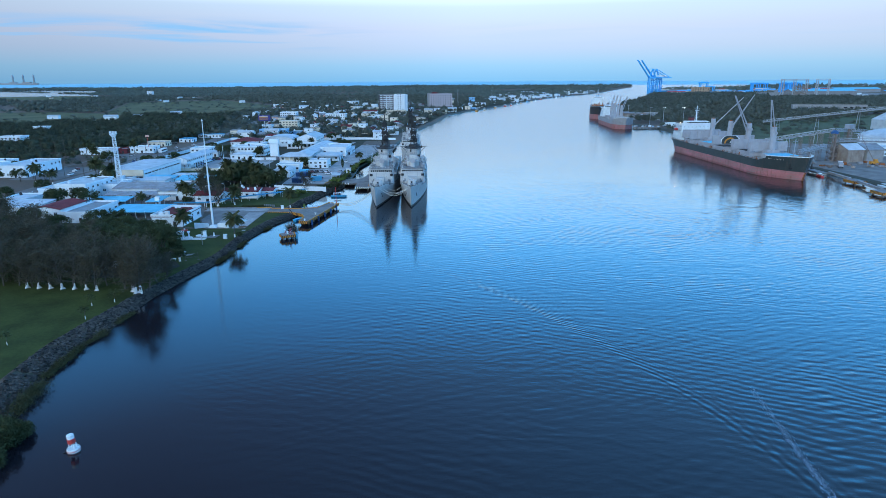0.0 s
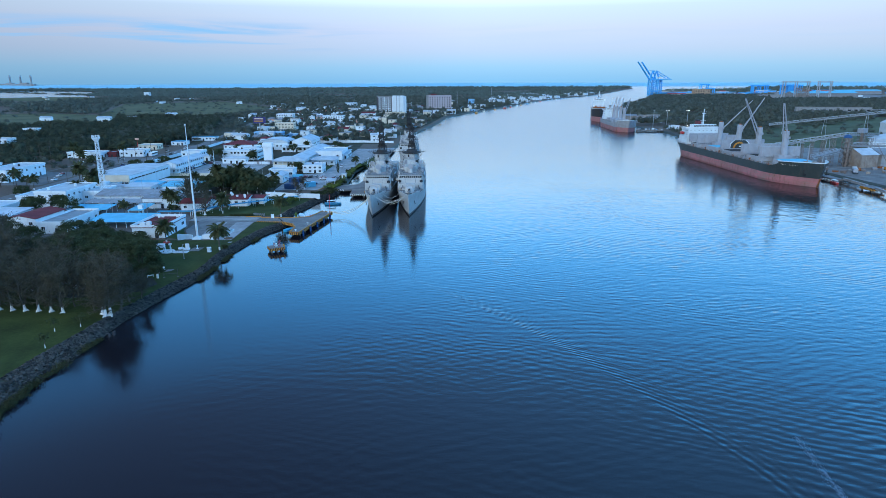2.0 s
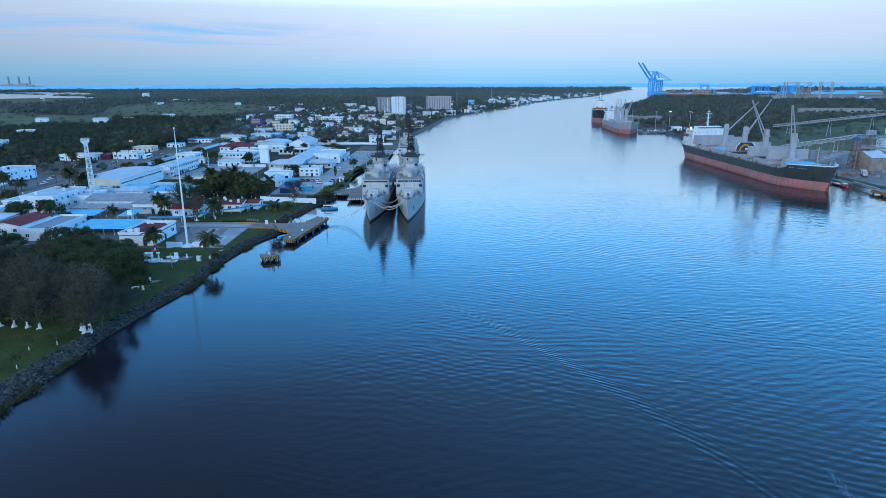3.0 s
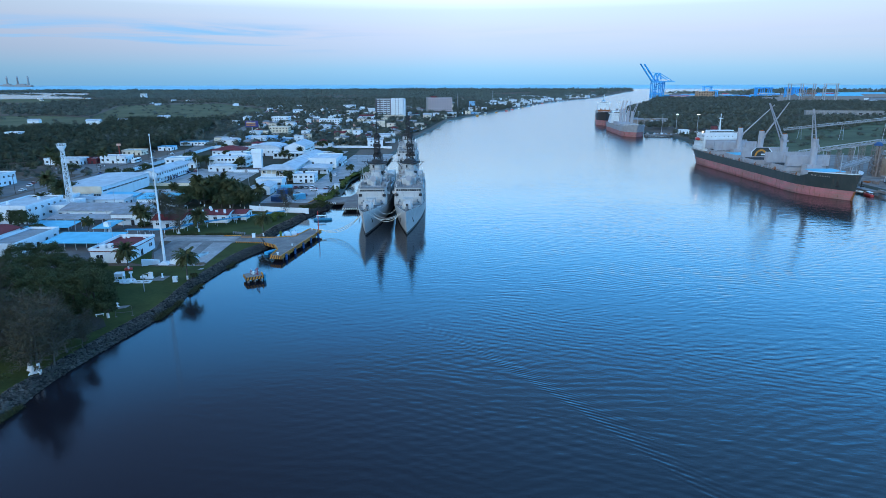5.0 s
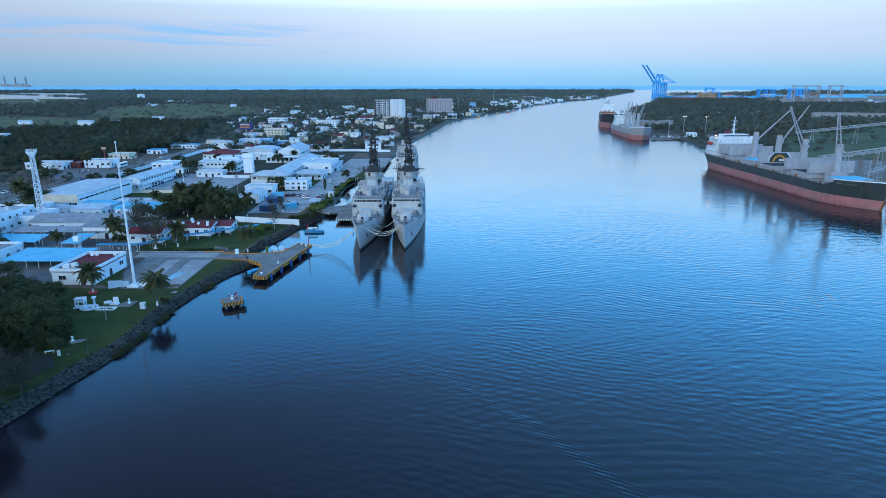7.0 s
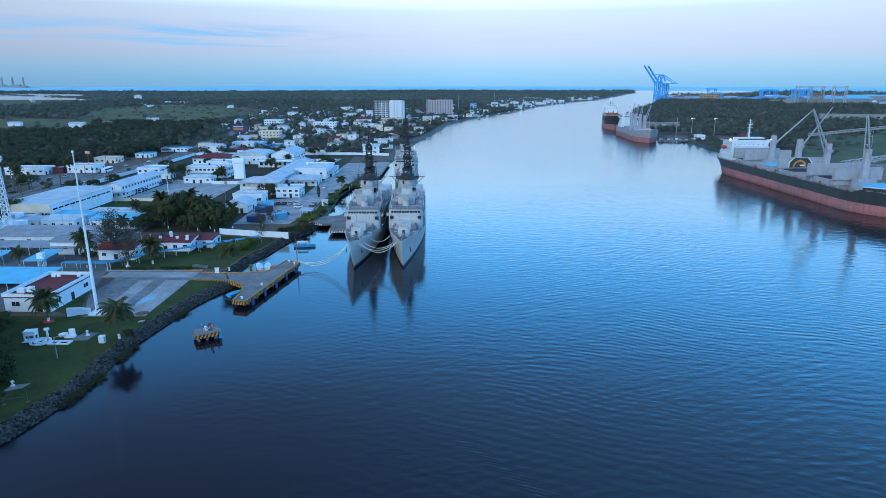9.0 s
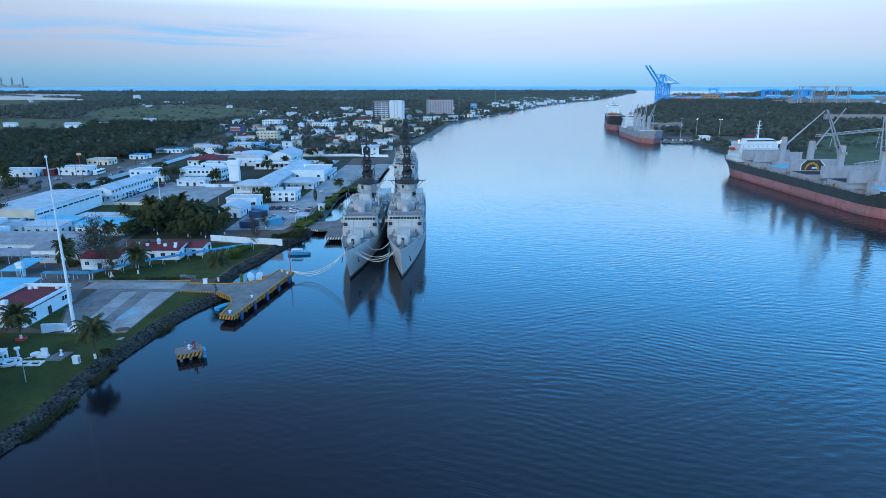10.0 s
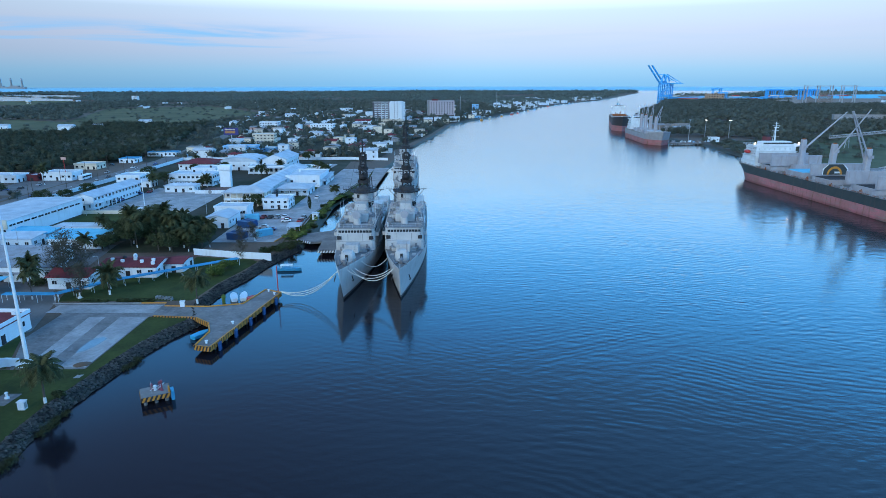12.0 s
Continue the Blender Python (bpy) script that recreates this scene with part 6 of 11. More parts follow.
def building(name, x0, x1, y0, y1, h, label, category="building", floors=1, roof="flat", wall=WHITE, roofm=ROOFW, rise=1.6,
             over=0.5, sides="SEW", win=(1.5, 1.2), step=3.4, yaw=-2.0, tanks=0, skip_ground=False, seed=0, para=0.5, eave=0.25, plain=False):
    """A house with wall block, roof, windows on the sides named (S faces the camera's start, E the river), doors and roof tanks."""
    rn = random.Random(seed + int(x0 * 7 + y0))
    w, d = x1 - x0, y1 - y0
    plain = plain or y0 > 470
    t = thing(name, (x0 + x1) / 2, (y0 + y1) / 2, LAND, yaw, label, category)
    hw, hd = w / 2, d / 2
    bm = bmesh.new()
    box(bm, -hw, hw, -hd, hd, -0.4, h)
    if floors > 1:
        for f in range(1, floors):
            zf = h * f / floors
            box(bm, -hw - 0.12, hw + 0.12, -hd - 0.12, hd + 0.12, zf - 0.12, zf + 0.12)
    wl_ = part("wall", bm, wall, t)
    bm = bmesh.new()
    if roof == "flat":
        box(bm, -hw - over * 0.4, hw + over * 0.4, -hd - over * 0.4, hd + over * 0.4, h, h + eave)
        part("roof", bm, roofm, t)
        if para:
            for k, (a0, a1, b0, b1) in enumerate(((-hw - 0.25, hw + 0.25, -hd - 0.25, -hd - 0.02), (-hw - 0.25, hw + 0.25, hd + 0.02, hd + 0.25),
                                                  (-hw - 0.25, -hw - 0.02, -hd - 0.02, hd + 0.02), (hw + 0.02, hw + 0.25, -hd - 0.02, hd + 0.02))):
                bm = bmesh.new()
                box(bm, a0, a1, b0, b1, h - 0.1, h + eave + para)
                part("parapet", bm, wall, t)
    elif roof == "gable_y" or roof == "gable_x":
        along_y = roof == "gable_y"
        A, Bn = (hw + over, hd + over) if along_y else (hd + over, hw + over)
        def P(u, v, z):
            return (u, v, z) if along_y else (v, u, z)
        for sg in (1, -1):
            b2 = bmesh.new()
            q = [P(0, -Bn, h + rise), P(sg * A, -Bn, h - rise * over / A), P(sg * A, Bn, h - rise * over / A), P(0, Bn, h + rise)]
            loft(b2, [q, [(x, y, z + 0.18) for x, y, z in q]])
            part("roof_slope", b2, roofm, t)
        bm.free()
        for sg in (1, -1):
            b2 = bmesh.new()
            e = (hd if along_y else hw) * sg
            tri = [P(-A + over, e, h), P(A - over, e, h), P(0, e, h + rise - 0.02)]
            tri2 = [P(-A + over, e - 0.25 * sg, h), P(A - over, e - 0.25 * sg, h), P(0, e - 0.25 * sg, h + rise - 0.02)]
            loft(b2, [tri, tri2])
            part("gable", b2, wall, t)
    elif roof == "hip":
        rw, rd = max(0.3, hw - hd) if hw > hd else 0.3, max(0.3, hd - hw) if hd > hw else 0.3
        lo = [(-hw - over, -hd - over), (hw + over, -hd - over), (hw + over, hd + over), (-hw - over, hd + over)]
        hi = [(-rw, -rd), (rw, -rd), (rw, rd), (-rw, rd)]
        loft(bm, [[(x, y, h) for x, y in lo], [(x, y, h + 0.2) for x, y in lo], [(x, y, h + rise) for x, y in hi]])
        part("roof", bm, roofm, t)
    elif roof == "vault":
        rows = []
        for k in range(11):
            a = math.pi * k / 10
            rows.append([(-(hw + over) * math.cos(a), -hd - over, h + rise * math.sin(a)), (-(hw + over) * math.cos(a), hd + over, h + rise * math.sin(a))])
        loft(bm, rows, False, False)
        r2 = []
        for sg in (-1, 1):
            ring = [bm.verts.new((-(hw + over) * math.cos(math.pi * k / 10), sg * hd, h + rise * math.sin(math.pi * k / 10) - 0.03)) for k in range(11)]
            bm.faces.new(ring)
        part("roof", bm, roofm, t)
    elif roof == "shed":
        q = [(-hw - over, -hd - over, h), (hw + over, -hd - over, h), (hw + over, hd + over, h + rise), (-hw - over, hd + over, h + rise)]
        loft(bm, [q, [(x, y, z + 0.2) for x, y, z in q]])
        part("roof", bm, roofm, t)
    fh = h / floors
    for f in range(floors):
        zc = f * fh + fh * 0.56
        hh = min(win[1], fh * 0.5)
        for sname, ln, fn in (("S", w, lambda u: (u, -hd, 0)), ("E", d, lambda u: (hw, u, 90)), ("N", w, lambda u: (-u, hd, 180)), ("W", d, lambda u: (-hw, -u, 270))):
            if sname not in sides:
                continue
            k = max(1, int(ln / step))
            for i in range(k):
                u = -ln / 2 + ln * (i + 0.5) / k
                x, y, rz = fn(u)
                if f == 0 and (i == k // 2 or rn.random() < 0.12):
                    add_door(wl_, x, y, rz)
                    continue
                if rn.random() < 0.08:
                    continue
                add_window(wl_, x, y, zc, rz, win[0], hh, plain)
    for i in range(tanks):
        bm = bmesh.new()
        tx, ty = rn.uniform(-hw * 0.7, hw * 0.7), rn.uniform(-hd * 0.6, hd * 0.6)
        ztop = h + (eave if roof == "flat" else rise * 0.6)
        turned(bm, [(ztop - 0.05, 0.62), (ztop + 1.0, 0.62), (ztop + 1.25, 0.4), (ztop + 1.4, 0.2)], tx, ty, 12)
        part("water_tank", bm, BLACK if rn.random() < 0.5 else STEELW, t, "round plastic roof tank")
    return t


def verandah(t, side, u0, u1, off, z, h, step=4.0, depth=2.2, roofm=ROOFW, canopy=True):
    """A gallery along one wall: slab, parapet, posts and a thin roof; side S or E, u along the wall, off the wall's distance."""
    def P(u, v):
        return (u, -off - v) if side == "S" else (off + v, u)

    def slab(name, v0, v1, z0, z1, m):
        bm = bmesh.new()
        (xa, ya), (xb, yb) = P(u0, v0), P(u1, v1)
        box(bm, min(xa, xb), max(xa, xb), min(ya, yb), max(ya, yb), z0, z1)
        return part(name, bm, m, t)
    if z > 0.5:
        slab("gallery_slab", 0.02, depth, z - 0.25, z, WHITE)
        slab("gallery_parapet", depth - 0.15, depth, z, z + 0.95, WHITE)
    if canopy:
        slab("gallery_roof", 0.02, depth + 0.3, z + h, z + h + 0.18, roofm)
    k = max(1, int((u1 - u0) / step))
    for i in range(k + 1):
        u = u0 + 0.2 + (u1 - u0 - 0.4) * i / k
        x, y = P(u, depth - 0.25)
        bm = bmesh.new()
        box(bm, x - 0.16, x + 0.16, y - 0.16, y + 0.16, 0, z + (h if canopy else 0))
        part("column", bm, WHITE, t)


b = building
bar_ = b("barracks", -170.5, -160.5, 413.5, 459, 6.4, "long two-storey white barracks with pale pitched roof", floors=2, roof="gable_y", rise=1.7, over=1.2, step=3.2, win=(1.6, 1.3))
verandah(bar_, "E", -22.2, -2, 5.0, 3.3, 3.0, 3.6, 2.0, canopy=False)
verandah(bar_, "S", -4.8, 4.8, 22.75, 3.3, 3.0, 3.2, 1.8, canopy=False)
hall = b("sports_hall", -187, -163, 356, 406, 7.2, "large white sports hall with shallow pale roof", "hall", roof="gable_y", rise=0.55, over=0.3, sides="S", step=12)
bm = bmesh.new()
box(bm, -12.4, 12.4, -25.7, -25.05, 4.2, 7.75)
part("front_fascia", bm, CREAM, hall, "cream front fascia")
for k in range(9):
    add_window(hall.children[0], -10.4 + k * 2.6, -25.0, 3.4, 0, 2.2, 0.9)
for k in range(11):
    add_window(hall.children[0], 12.0, -22 + k * 4.3, 5.2, 90, 3.6, 0.8)
TEAL = mat("teal_roof_sheet", (0.045, 0.19, 0.30), (0.035, 0.15, 0.24), 3, 0.6)
MAROON = mat("maroon_shutter", (0.14, 0.06, 0.055), (0.10, 0.045, 0.04), 2, 0.7)
an = b("hall_annex", -188, -172, 344.8, 350.6, 5.0, "low white annex with maroon garage shutters before sports hall", sides="", para=0.3)
for k in range(3):
    bm = bmesh.new()
    box(bm, -7.0 + k * 5.0, -2.8 + k * 5.0, -3.0, -2.86, 0.1, 3.1)
    for j in range(9):
        box(bm, -6.95 + k * 5.0, -2.85 + k * 5.0, -3.05, -2.98, 0.25 + j * 0.32, 0.45 + j * 0.32)
    part("shutter", bm, MAROON, an, "maroon roller shutter")
b("hall_annex", -188, -168, 350.9, 355.7, 3.8, "low annex roofed with dark teal sheets", sides="", para=0.5, roofm=TEAL)
b("hall_annex", -171.6, -161.5, 343, 350.6, 3.6, "low white side annex with flat roof", sides="S", step=5, para=0)
b("link_canopy", -162, -146, 352, 360.5, 3.2, "low shed with pale blue metal roof", roof="shed", rise=0.7, roofm=BLUEROOF)
off_ = b("office", -154.5, -128.5, 484.5, 499, 6.6, "two-storey white office block with wide roof", floors=2, step=2.6, over=1.5, tanks=2)
verandah(off_, "S", -13, 13, 7.25, 3.3, 3.1, 3.2, 1.6, canopy=False)
b("guard_house", -148, -131.4, 462, 470, 3.6, "low white house with pale hipped roof", "house", roof="hip", rise=1.3)
arc_ = b("arcade_house", -101.5, -82, 421.5, 433, 6.8, "two-storey cream house with arcade and pale roof", wall=CREAM, floors=2, roof="hip", rise=2.4, over=1.2, step=3.2)
verandah(arc_, "S", -9.7, 9.7, 5.75, 3.4, 3.2, 2.8, 2.0)
b("long_wing", -95.5, -84, 434, 530, 5.6, "long white wing with pale pitched roof", roof="gable_y", rise=1.8, over=1.0, floors=2, step=4)
b("white_block", -80.8, -68.4, 412.5, 424, 4.6, "small white two-storey block with flat roof", floors=2, step=3.0, tanks=1)
can_ = b("canteen", -82, -66, 450, 466, 3.8, "low white building with pale hipped roof", roof="hip", rise=1.9, over=1.2)
verandah(can_, "S", -8, 8, 8.0, 0.1, 2.9, 3.2, 2.0)
b("store_hall", -84, -64.5, 478, 506, 6.2, "white hall with flat roof behind canteen", step=6, sides="SE", tanks=1)
b("side_store", -64, -52 - 10.2, 486, 510, 3.6, "low store with pale roof beside the road", roof="shed", rise=0.8)
b("vaulted_hall", -146, -121, 552, 578, 6.0, "white hall with curved pale roof", "hall", roof="vault", rise=3.0)
b("gabled_hall", -118, -101, 556, 592, 7.0, "white hall with pitched pale roof", "hall", roof="gable_y", rise=3.2)
lnk_ = b("link_building", -122, -98, 534, 545, 4.6, "white building with deep porch openings", sides="SE", step=3.2, win=(2.0, 2.2))
verandah(lnk_, "S", -11.8, 11.8, 5.5, 0.1, 3.9, 3.0, 2.4)
b("red_roof_hall", -177, -152, 556, 578, 4.2, "low hall with dark red hipped roof", roof="hip", roofm=REDROOF, rise=3.0, over=1.4)
b("rear_house", -152, -137, 514, 526, 6.2, "white house with flat roof in base", floors=2, tanks=1)
b("gate_house", -186, -172, 486, 500, 5.4, "stepped white house with flat roof near road", floors=2, para=0.7)
b("gate_house", -172, -163, 480, 488, 3.4, "low white house with pale roof near road", roof="shed", rise=0.6)
b("garage", -97.5, -83, 394, 403.5, 4.6, "white garage with flat roof and wide openings", step=3.5, win=(2.4, 1.4))
b("garage", -94.5, -84.5, 373, 388, 4.2, "white shed with pale pitched roof", roof="gable_y", rise=1.2, wall=WHITE)
b("open_shed", -149, -128, 359, 366.5, 4.0, "low white shed with pale flat roof and dark opening", step=5, win=(3.0, 2.2), para=0)
b("workshop", -140, -121, 341, 351, 3.8, "low workshop with pale blue metal roof", roof="shed", rise=1.2, roofm=BLUEROOF)
b("workshop", -160, -146, 341.5, 350, 3.6, "small workshop with pale roof", roof="shed", rise=0.8)
b("grey_hall", -159, -124, 312.5, 329, 4.4, "long low hall with weathered grey tin roof", roof="gable_x", rise=1.6, roofm=TINROOF, over=1.0, step=5)
rh_ = b("red_roof_house", -103.2, -85.5, 305.5, 316.5, 3.5, "white house with low red pitched roof", "house", roof="gable_x", rise=1.1, roofm=REDROOF, tanks=2, over=0.5, sides="SEW")
for xx, yy in ((-6.5, -1.5), (-2.8, -2.6), (0.6, -1.2), (3.4, -2.8), (6.6, -1.8), (7.4, -4.0)):
    bm = bmesh.new()
    zz = 4.7 - abs(yy) * 0.19
    box(bm, xx - 0.45, xx + 0.45, yy - 0.35, yy + 0.35, zz - 0.3, zz + 0.75)
    box(bm, xx - 0.5, xx + 0.5, yy - 0.4, yy + 0.4, zz + 0.75, zz + 0.82)
    part("roof_unit", bm, STEELW, rh_, "small white roof air conditioner")
b("red_roof_house", -85.2, -79.5, 310.5, 319, 3.0, "small white house wing with red roof", "house", roof="gable_x", rise=0.7, roofm=REDROOF)
b("red_roof_house", -112.5, -100.5, 294.5, 304, 3.8, "white house with red pitched roof by the walkway", "house", roof="gable_x", rise=1.3, roofm=REDROOF)
b("house", -133, -115, 302, 309, 4.6, "white house with grey roof behind trees", "house", floors=1, roof="shed", rise=0.8, roofm=TINROOF)
rb = b("red_roof_office", -111.6, -99.4, 245.8, 265, 3.9, "white office with red flat roof beside the flagpole", roofm=REDROOF, para=0.9, over=0.8, step=6, win=(2.2, 1.3), tanks=0)
bm = bmesh.new()
box(bm, -4.6, -2.6, -6.5, -5.0, 4.15, 5.2)
part("roof_unit", bm, STEELW, rb, "white roof air conditioner")
bm = bmesh.new()
box(bm, -2.2, -0.8, -6.0, -4.6, 4.15, 5.5)
part("roof_unit", bm, STEELW, rb, "white roof air conditioner")
for xx, yy in ((-3.5, 7.5), (-2.2, 7.9), (3.6, 8.0)):
    bm = bmesh.new()
    box(bm, xx - 0.45, xx + 0.45, yy - 0.3, yy + 0.3, 4.15, 4.9)
    part("roof_unit", bm, STEELW, rb, "small white roof air conditioner")
b("white_house", -184, -169, 305.5, 331, 7.2, "two-storey white house with stepped flat roofs", "house", floors=2, tanks=2, step=4)
b("white_house", -169, -160.5, 318, 334, 5.0, "white house wing with flat roof", "house", floors=1, step=4)
b("white_house", -197, -185, 312, 324, 4.0, "low white house with flat roof", "house", tanks=1)
b("red_roof_barrack", -169, -157, 262, 281, 4.2, "white barrack with dark red pitched roof", roof="gable_y", rise=1.2, roofm=REDROOF)
b("white_store", -152, -141.5, 254, 279, 3.8, "white store with dark flat roof and parapet", roofm=TINROOF, para=0.8, step=5)
b("white_store", -190, -172, 268, 284, 3.8, "low white store with pale roof", roof="shed", rise=0.7)
b("white_store", -198, -186, 286, 300, 4.0, "low white store with flat roof", tanks=1)
b("road_house", -263, -246, 381, 417, 6.6, "two-storey white house across the road", "house", floors=2, step=4, tanks=2)
b("road_house", -284, -266, 380, 398, 7.4, "white house with tall stair tower across road", "house", floors=2, tanks=1)
b("road_house", -300, -287, 396, 412, 4.2, "low pale house across the road", "house")
b("road_shop", -279, -253, 500, 512, 4.0, "long low white shop beside the road", "shop", sides="SE", step=4, tanks=2)
b("road_shop", -243, -224, 508, 520, 4.6, "white shop with stepped roof beside road", "shop", tanks=1)
b("road_shop", -251, -244.5, 506, 514, 3.4, "small dark red roadside shop", "shop", wall=REDROOF)
b("road_shop", -300, -283, 420, 432, 5.0, "pale house with flat roof across the road", "house", tanks=1)
b("road_shop", -252, -236, 560, 572, 3.6, "cream roadside house with flat roof", "shop", wall=CREAM)
b("road_shop", -238, -226, 596, 608, 3.4, "roadside stand with blue roof", "shop", roofm=BLUE, para=0)
b("road_house", -378, -360, 556, 568, 9.6, "three-storey white house at the edge of the woods", "house", floors=3, tanks=2, step=3.4)
b("road_house", -392, -378, 548, 560, 4.0, "low white house at the edge of the woods", "house")
b("road_house", -442, -428, 706, 716, 7.5, "two-storey white house by the woods", "house", floors=2)

# covered walkway with a long blue roof
ww = thing("covered_walkway", 0, 0, LAND, 0, "long blue roofed walkway on posts through the base", "walkway")
line = [(-118.5, 284.4), (-104, 284.0), (-95.2, 295.2), (-82.5, 305.0), (-64.5, 318.6)]
for a, c2 in zip(line, line[1:]):
    d = (Vector(c2) - Vector(a)).normalized()
    m = Vector((-d.y, d.x)) * 1.1
    bm = bmesh.new()
    prism(bm, [(a[0] - m.x, a[1] - m.y), (c2[0] - m.x, c2[1] - m.y), (c2[0] + m.x, c2[1] + m.y), (a[0] + m.x, a[1] + m.y)], 2.25, 2.45)
    part("roof_panel", bm, BLUE, ww)
    k = int((Vector(c2) - Vector(a)).length / 4)
    for i in range(k + 1):
        for sg in (1, -1):
            p = Vector(a) + (Vector(c2) - Vector(a)) * i / max(k, 1) + m * 0.85 * sg
            bm = bmesh.new()
            tube(bm, (p.x, p.y, 0), (p.x, p.y, 2.3), 0.06, 0.06, 5)
            part("post", bm, STEELW, ww)


def carport(x0, x1, y0, y1, h, roofm, label):
    t = thing("carport", (x0 + x1) / 2, (y0 + y1) / 2, LAND, -2, label, "carport", "carports in the base yard")
    hw, hd = (x1 - x0) / 2, (y1 - y0) / 2
    bm = bmesh.new()
    q = [(-hw, -hd, h - 0.4), (hw, -hd, h - 0.4), (hw, hd, h + 0.3), (-hw, hd, h + 0.3)]
    loft(bm, [q, [(x, y, z + 0.12) for x, y, z in q]])
    part("roof", bm, roofm, t)
    for i in range(int((x1 - x0) / 4) + 1):
        for yy in (-hd + 0.4, hd - 0.4):
            bm = bmesh.new()
            xx = -hw + 0.3 + i * (2 * hw - 0.6) / max(1, int((x1 - x0) / 4))
            tube(bm, (xx, yy, -0.1), (xx, yy, h - 0.1), 0.08, 0.08, 6)
            part("post", bm, STEELW, t)


carport(-160, -142, 287.5, 297, 2.9, BLUEROOF, "carport with pale blue metal roof")
carport(-131.8, -125.2, 284.8, 297, 3.0, BLUEROOF, "small carport with pale blue roof")
carport(-160, -124, 301.2, 308.6, 3.2, TINROOF, "long grey canopy beside the hall")
carport(-138, -113.5, 262, 276, 3.0, BLUEROOF, "wide low canopy with pale blue roof")

ts = thing("tank_stand", -127.3, 287.6, LAND, 0, "white water tank on a walled stand in the yard", "tank stand")
bm = bmesh.new()
box(bm, -1.0, 1.0, -0.8, 0.8, 2.2, 4.6)
part("tank", bm, STEELW, ts)
for xx in (-0.9, 0.9):
    bm = bmesh.new()
    box(bm, xx - 0.12, xx + 0.12, -0.7, 0.7, 0, 2.2)
    part("leg", bm, WHITE, ts)
wt = thing("water_tower", -120, 481, LAND, -2, "white rectangular water tower slab", "water tower")
bm = bmesh.new()
prism(bm, [(-3.1, -1.6), (3.1, -1.6), (3.1, 1.6), (-3.1, 1.6)], 0, 9.8)
part("shaft", bm, WHITE, wt)
bm = bmesh.new()
loft(bm, [[(-3.4, -2.0, 9.8), (3.4, -2.0, 9.8), (3.4, 2.0, 9.8), (-3.4, 2.0, 9.8)], [(-3.6, -2.2, 10.3), (3.6, -2.2, 10.3), (3.6, 2.2, 10.3), (-3.6, 2.2, 10.3)],
          [(-3.6, -2.2, 12.6), (3.6, -2.2, 12.6), (3.6, 2.2, 12.6), (-3.6, 2.2, 12.6)], [(-3.3, -1.9, 12.9), (3.3, -1.9, 12.9), (3.3, 1.9, 12.9), (-3.3, 1.9, 12.9)]])
part("tank", bm, WHITE, wt)

plaza_pole = thing("plaza_flagpole", -136.0, 410.5, LAND, 0, "white flagpole on a wide stepped plinth", "flagpole")
bm = bmesh.new()
tube(bm, (0, 0, 0), (0, 0, 15.5), 0.22, 0.1, 8)
part("pole", bm, STEELW, plaza_pole)
bm = bmesh.new()
box(bm, -4.4, 4.4, -2.2, 2.2, 0, 0.9)
box(bm, -3.0, 3.0, -1.6, 1.6, 0.9, 1.5)
part("plinth", bm, WHITE, plaza_pole)


def wall_run(name, pts, h, t, material, label):
    for a, c2 in zip(pts, pts[1:]):
        d = (Vector(c2) - Vector(a)).normalized()
        m = Vector((-d.y, d.x)) * t
        bm = bmesh.new()
        prism(bm, [a, c2, (c2[0] + m.x, c2[1] + m.y), (a[0] + m.x, a[1] + m.y)], LAND - 0.3, LAND + h)
        o = single(name, bm, material, label, "wall", kind="structure")


wall_run("perimeter_wall", [(-84, 331.6), (-69.5, 327.4), (-55.2, 324.4)], 2.3, 0.25, WHITE, "white painted perimeter wall by the inlet")
wall_run("perimeter_wall", [(-162, 404.3), (-113, 403)], 1.6, 0.25, CREAM, "low wall between field and plaza")
wall_run("perimeter_wall", [(-199, 240), (-199.5, 480), (-196, 560), (-196, 612), (-62, 612)], 2.2, 0.25, WHITE, "white perimeter wall of the naval base")
wall_run("sign_wall", [(-130, 457.6), (-113.4, 457.2)], 1.9, 0.4, WHITE, "white sign wall before brick court")
wall_run("rear_wall", [(-62, 612), (-34, 606)], 2.0, 0.25, WHITE, "white perimeter wall of the naval base")
bm = bmesh.new()
turned(bm, [(0, 1.0), (0.12, 1.0)], n=16)
o = single("wall_emblem", bm, GREYW, "round dark emblem on the sign wall", "emblem")
o.matrix_basis = pose(-121.5, 457.3, LAND + 1.0, 90, 0, 0)

# anchor-garden monument on the lawn: tank, ring basins, bench slabs
mon = thing("garden_basin", -90.6, 225.6, LAND, 0, "white round basin and slabs on the lawn", "basin")
for r_ in (2.3, 1.35):
    bm = bmesh.new()
    turned(bm, [(0, r_ - 0.08), (0.42, r_), (0.45, r_ - 0.42), (0.0, r_ - 0.5)], n=26)
    part("basin_ring", bm, WHITE, mon)
bm = bmesh.new()
for x0_, x1_, y0_, y1_ in ((2.4, 7.2, -1.7, -1.3), (2.4, 7.2, 0.1, 0.5), (2.4, 2.9, -1.3, 0.1), (6.7, 7.2, -1.3, 0.1), (4.3, 4.8, -1.3, 0.1)):
    box(bm, x0_, x1_, y0_, y1_, 0, 0.35)
part("bed_frame", bm, WHITE, mon)
bm = bmesh.new()
turned(bm, [(0, 0.3), (1.5, 0.22), (1.7, 0.55), (2.1, 0.6), (2.0, 0.4)], -0.4, 3.4, 14)
part("pedestal", bm, WHITE, mon, "white pedestal with a small bowl")
bm = bmesh.new()
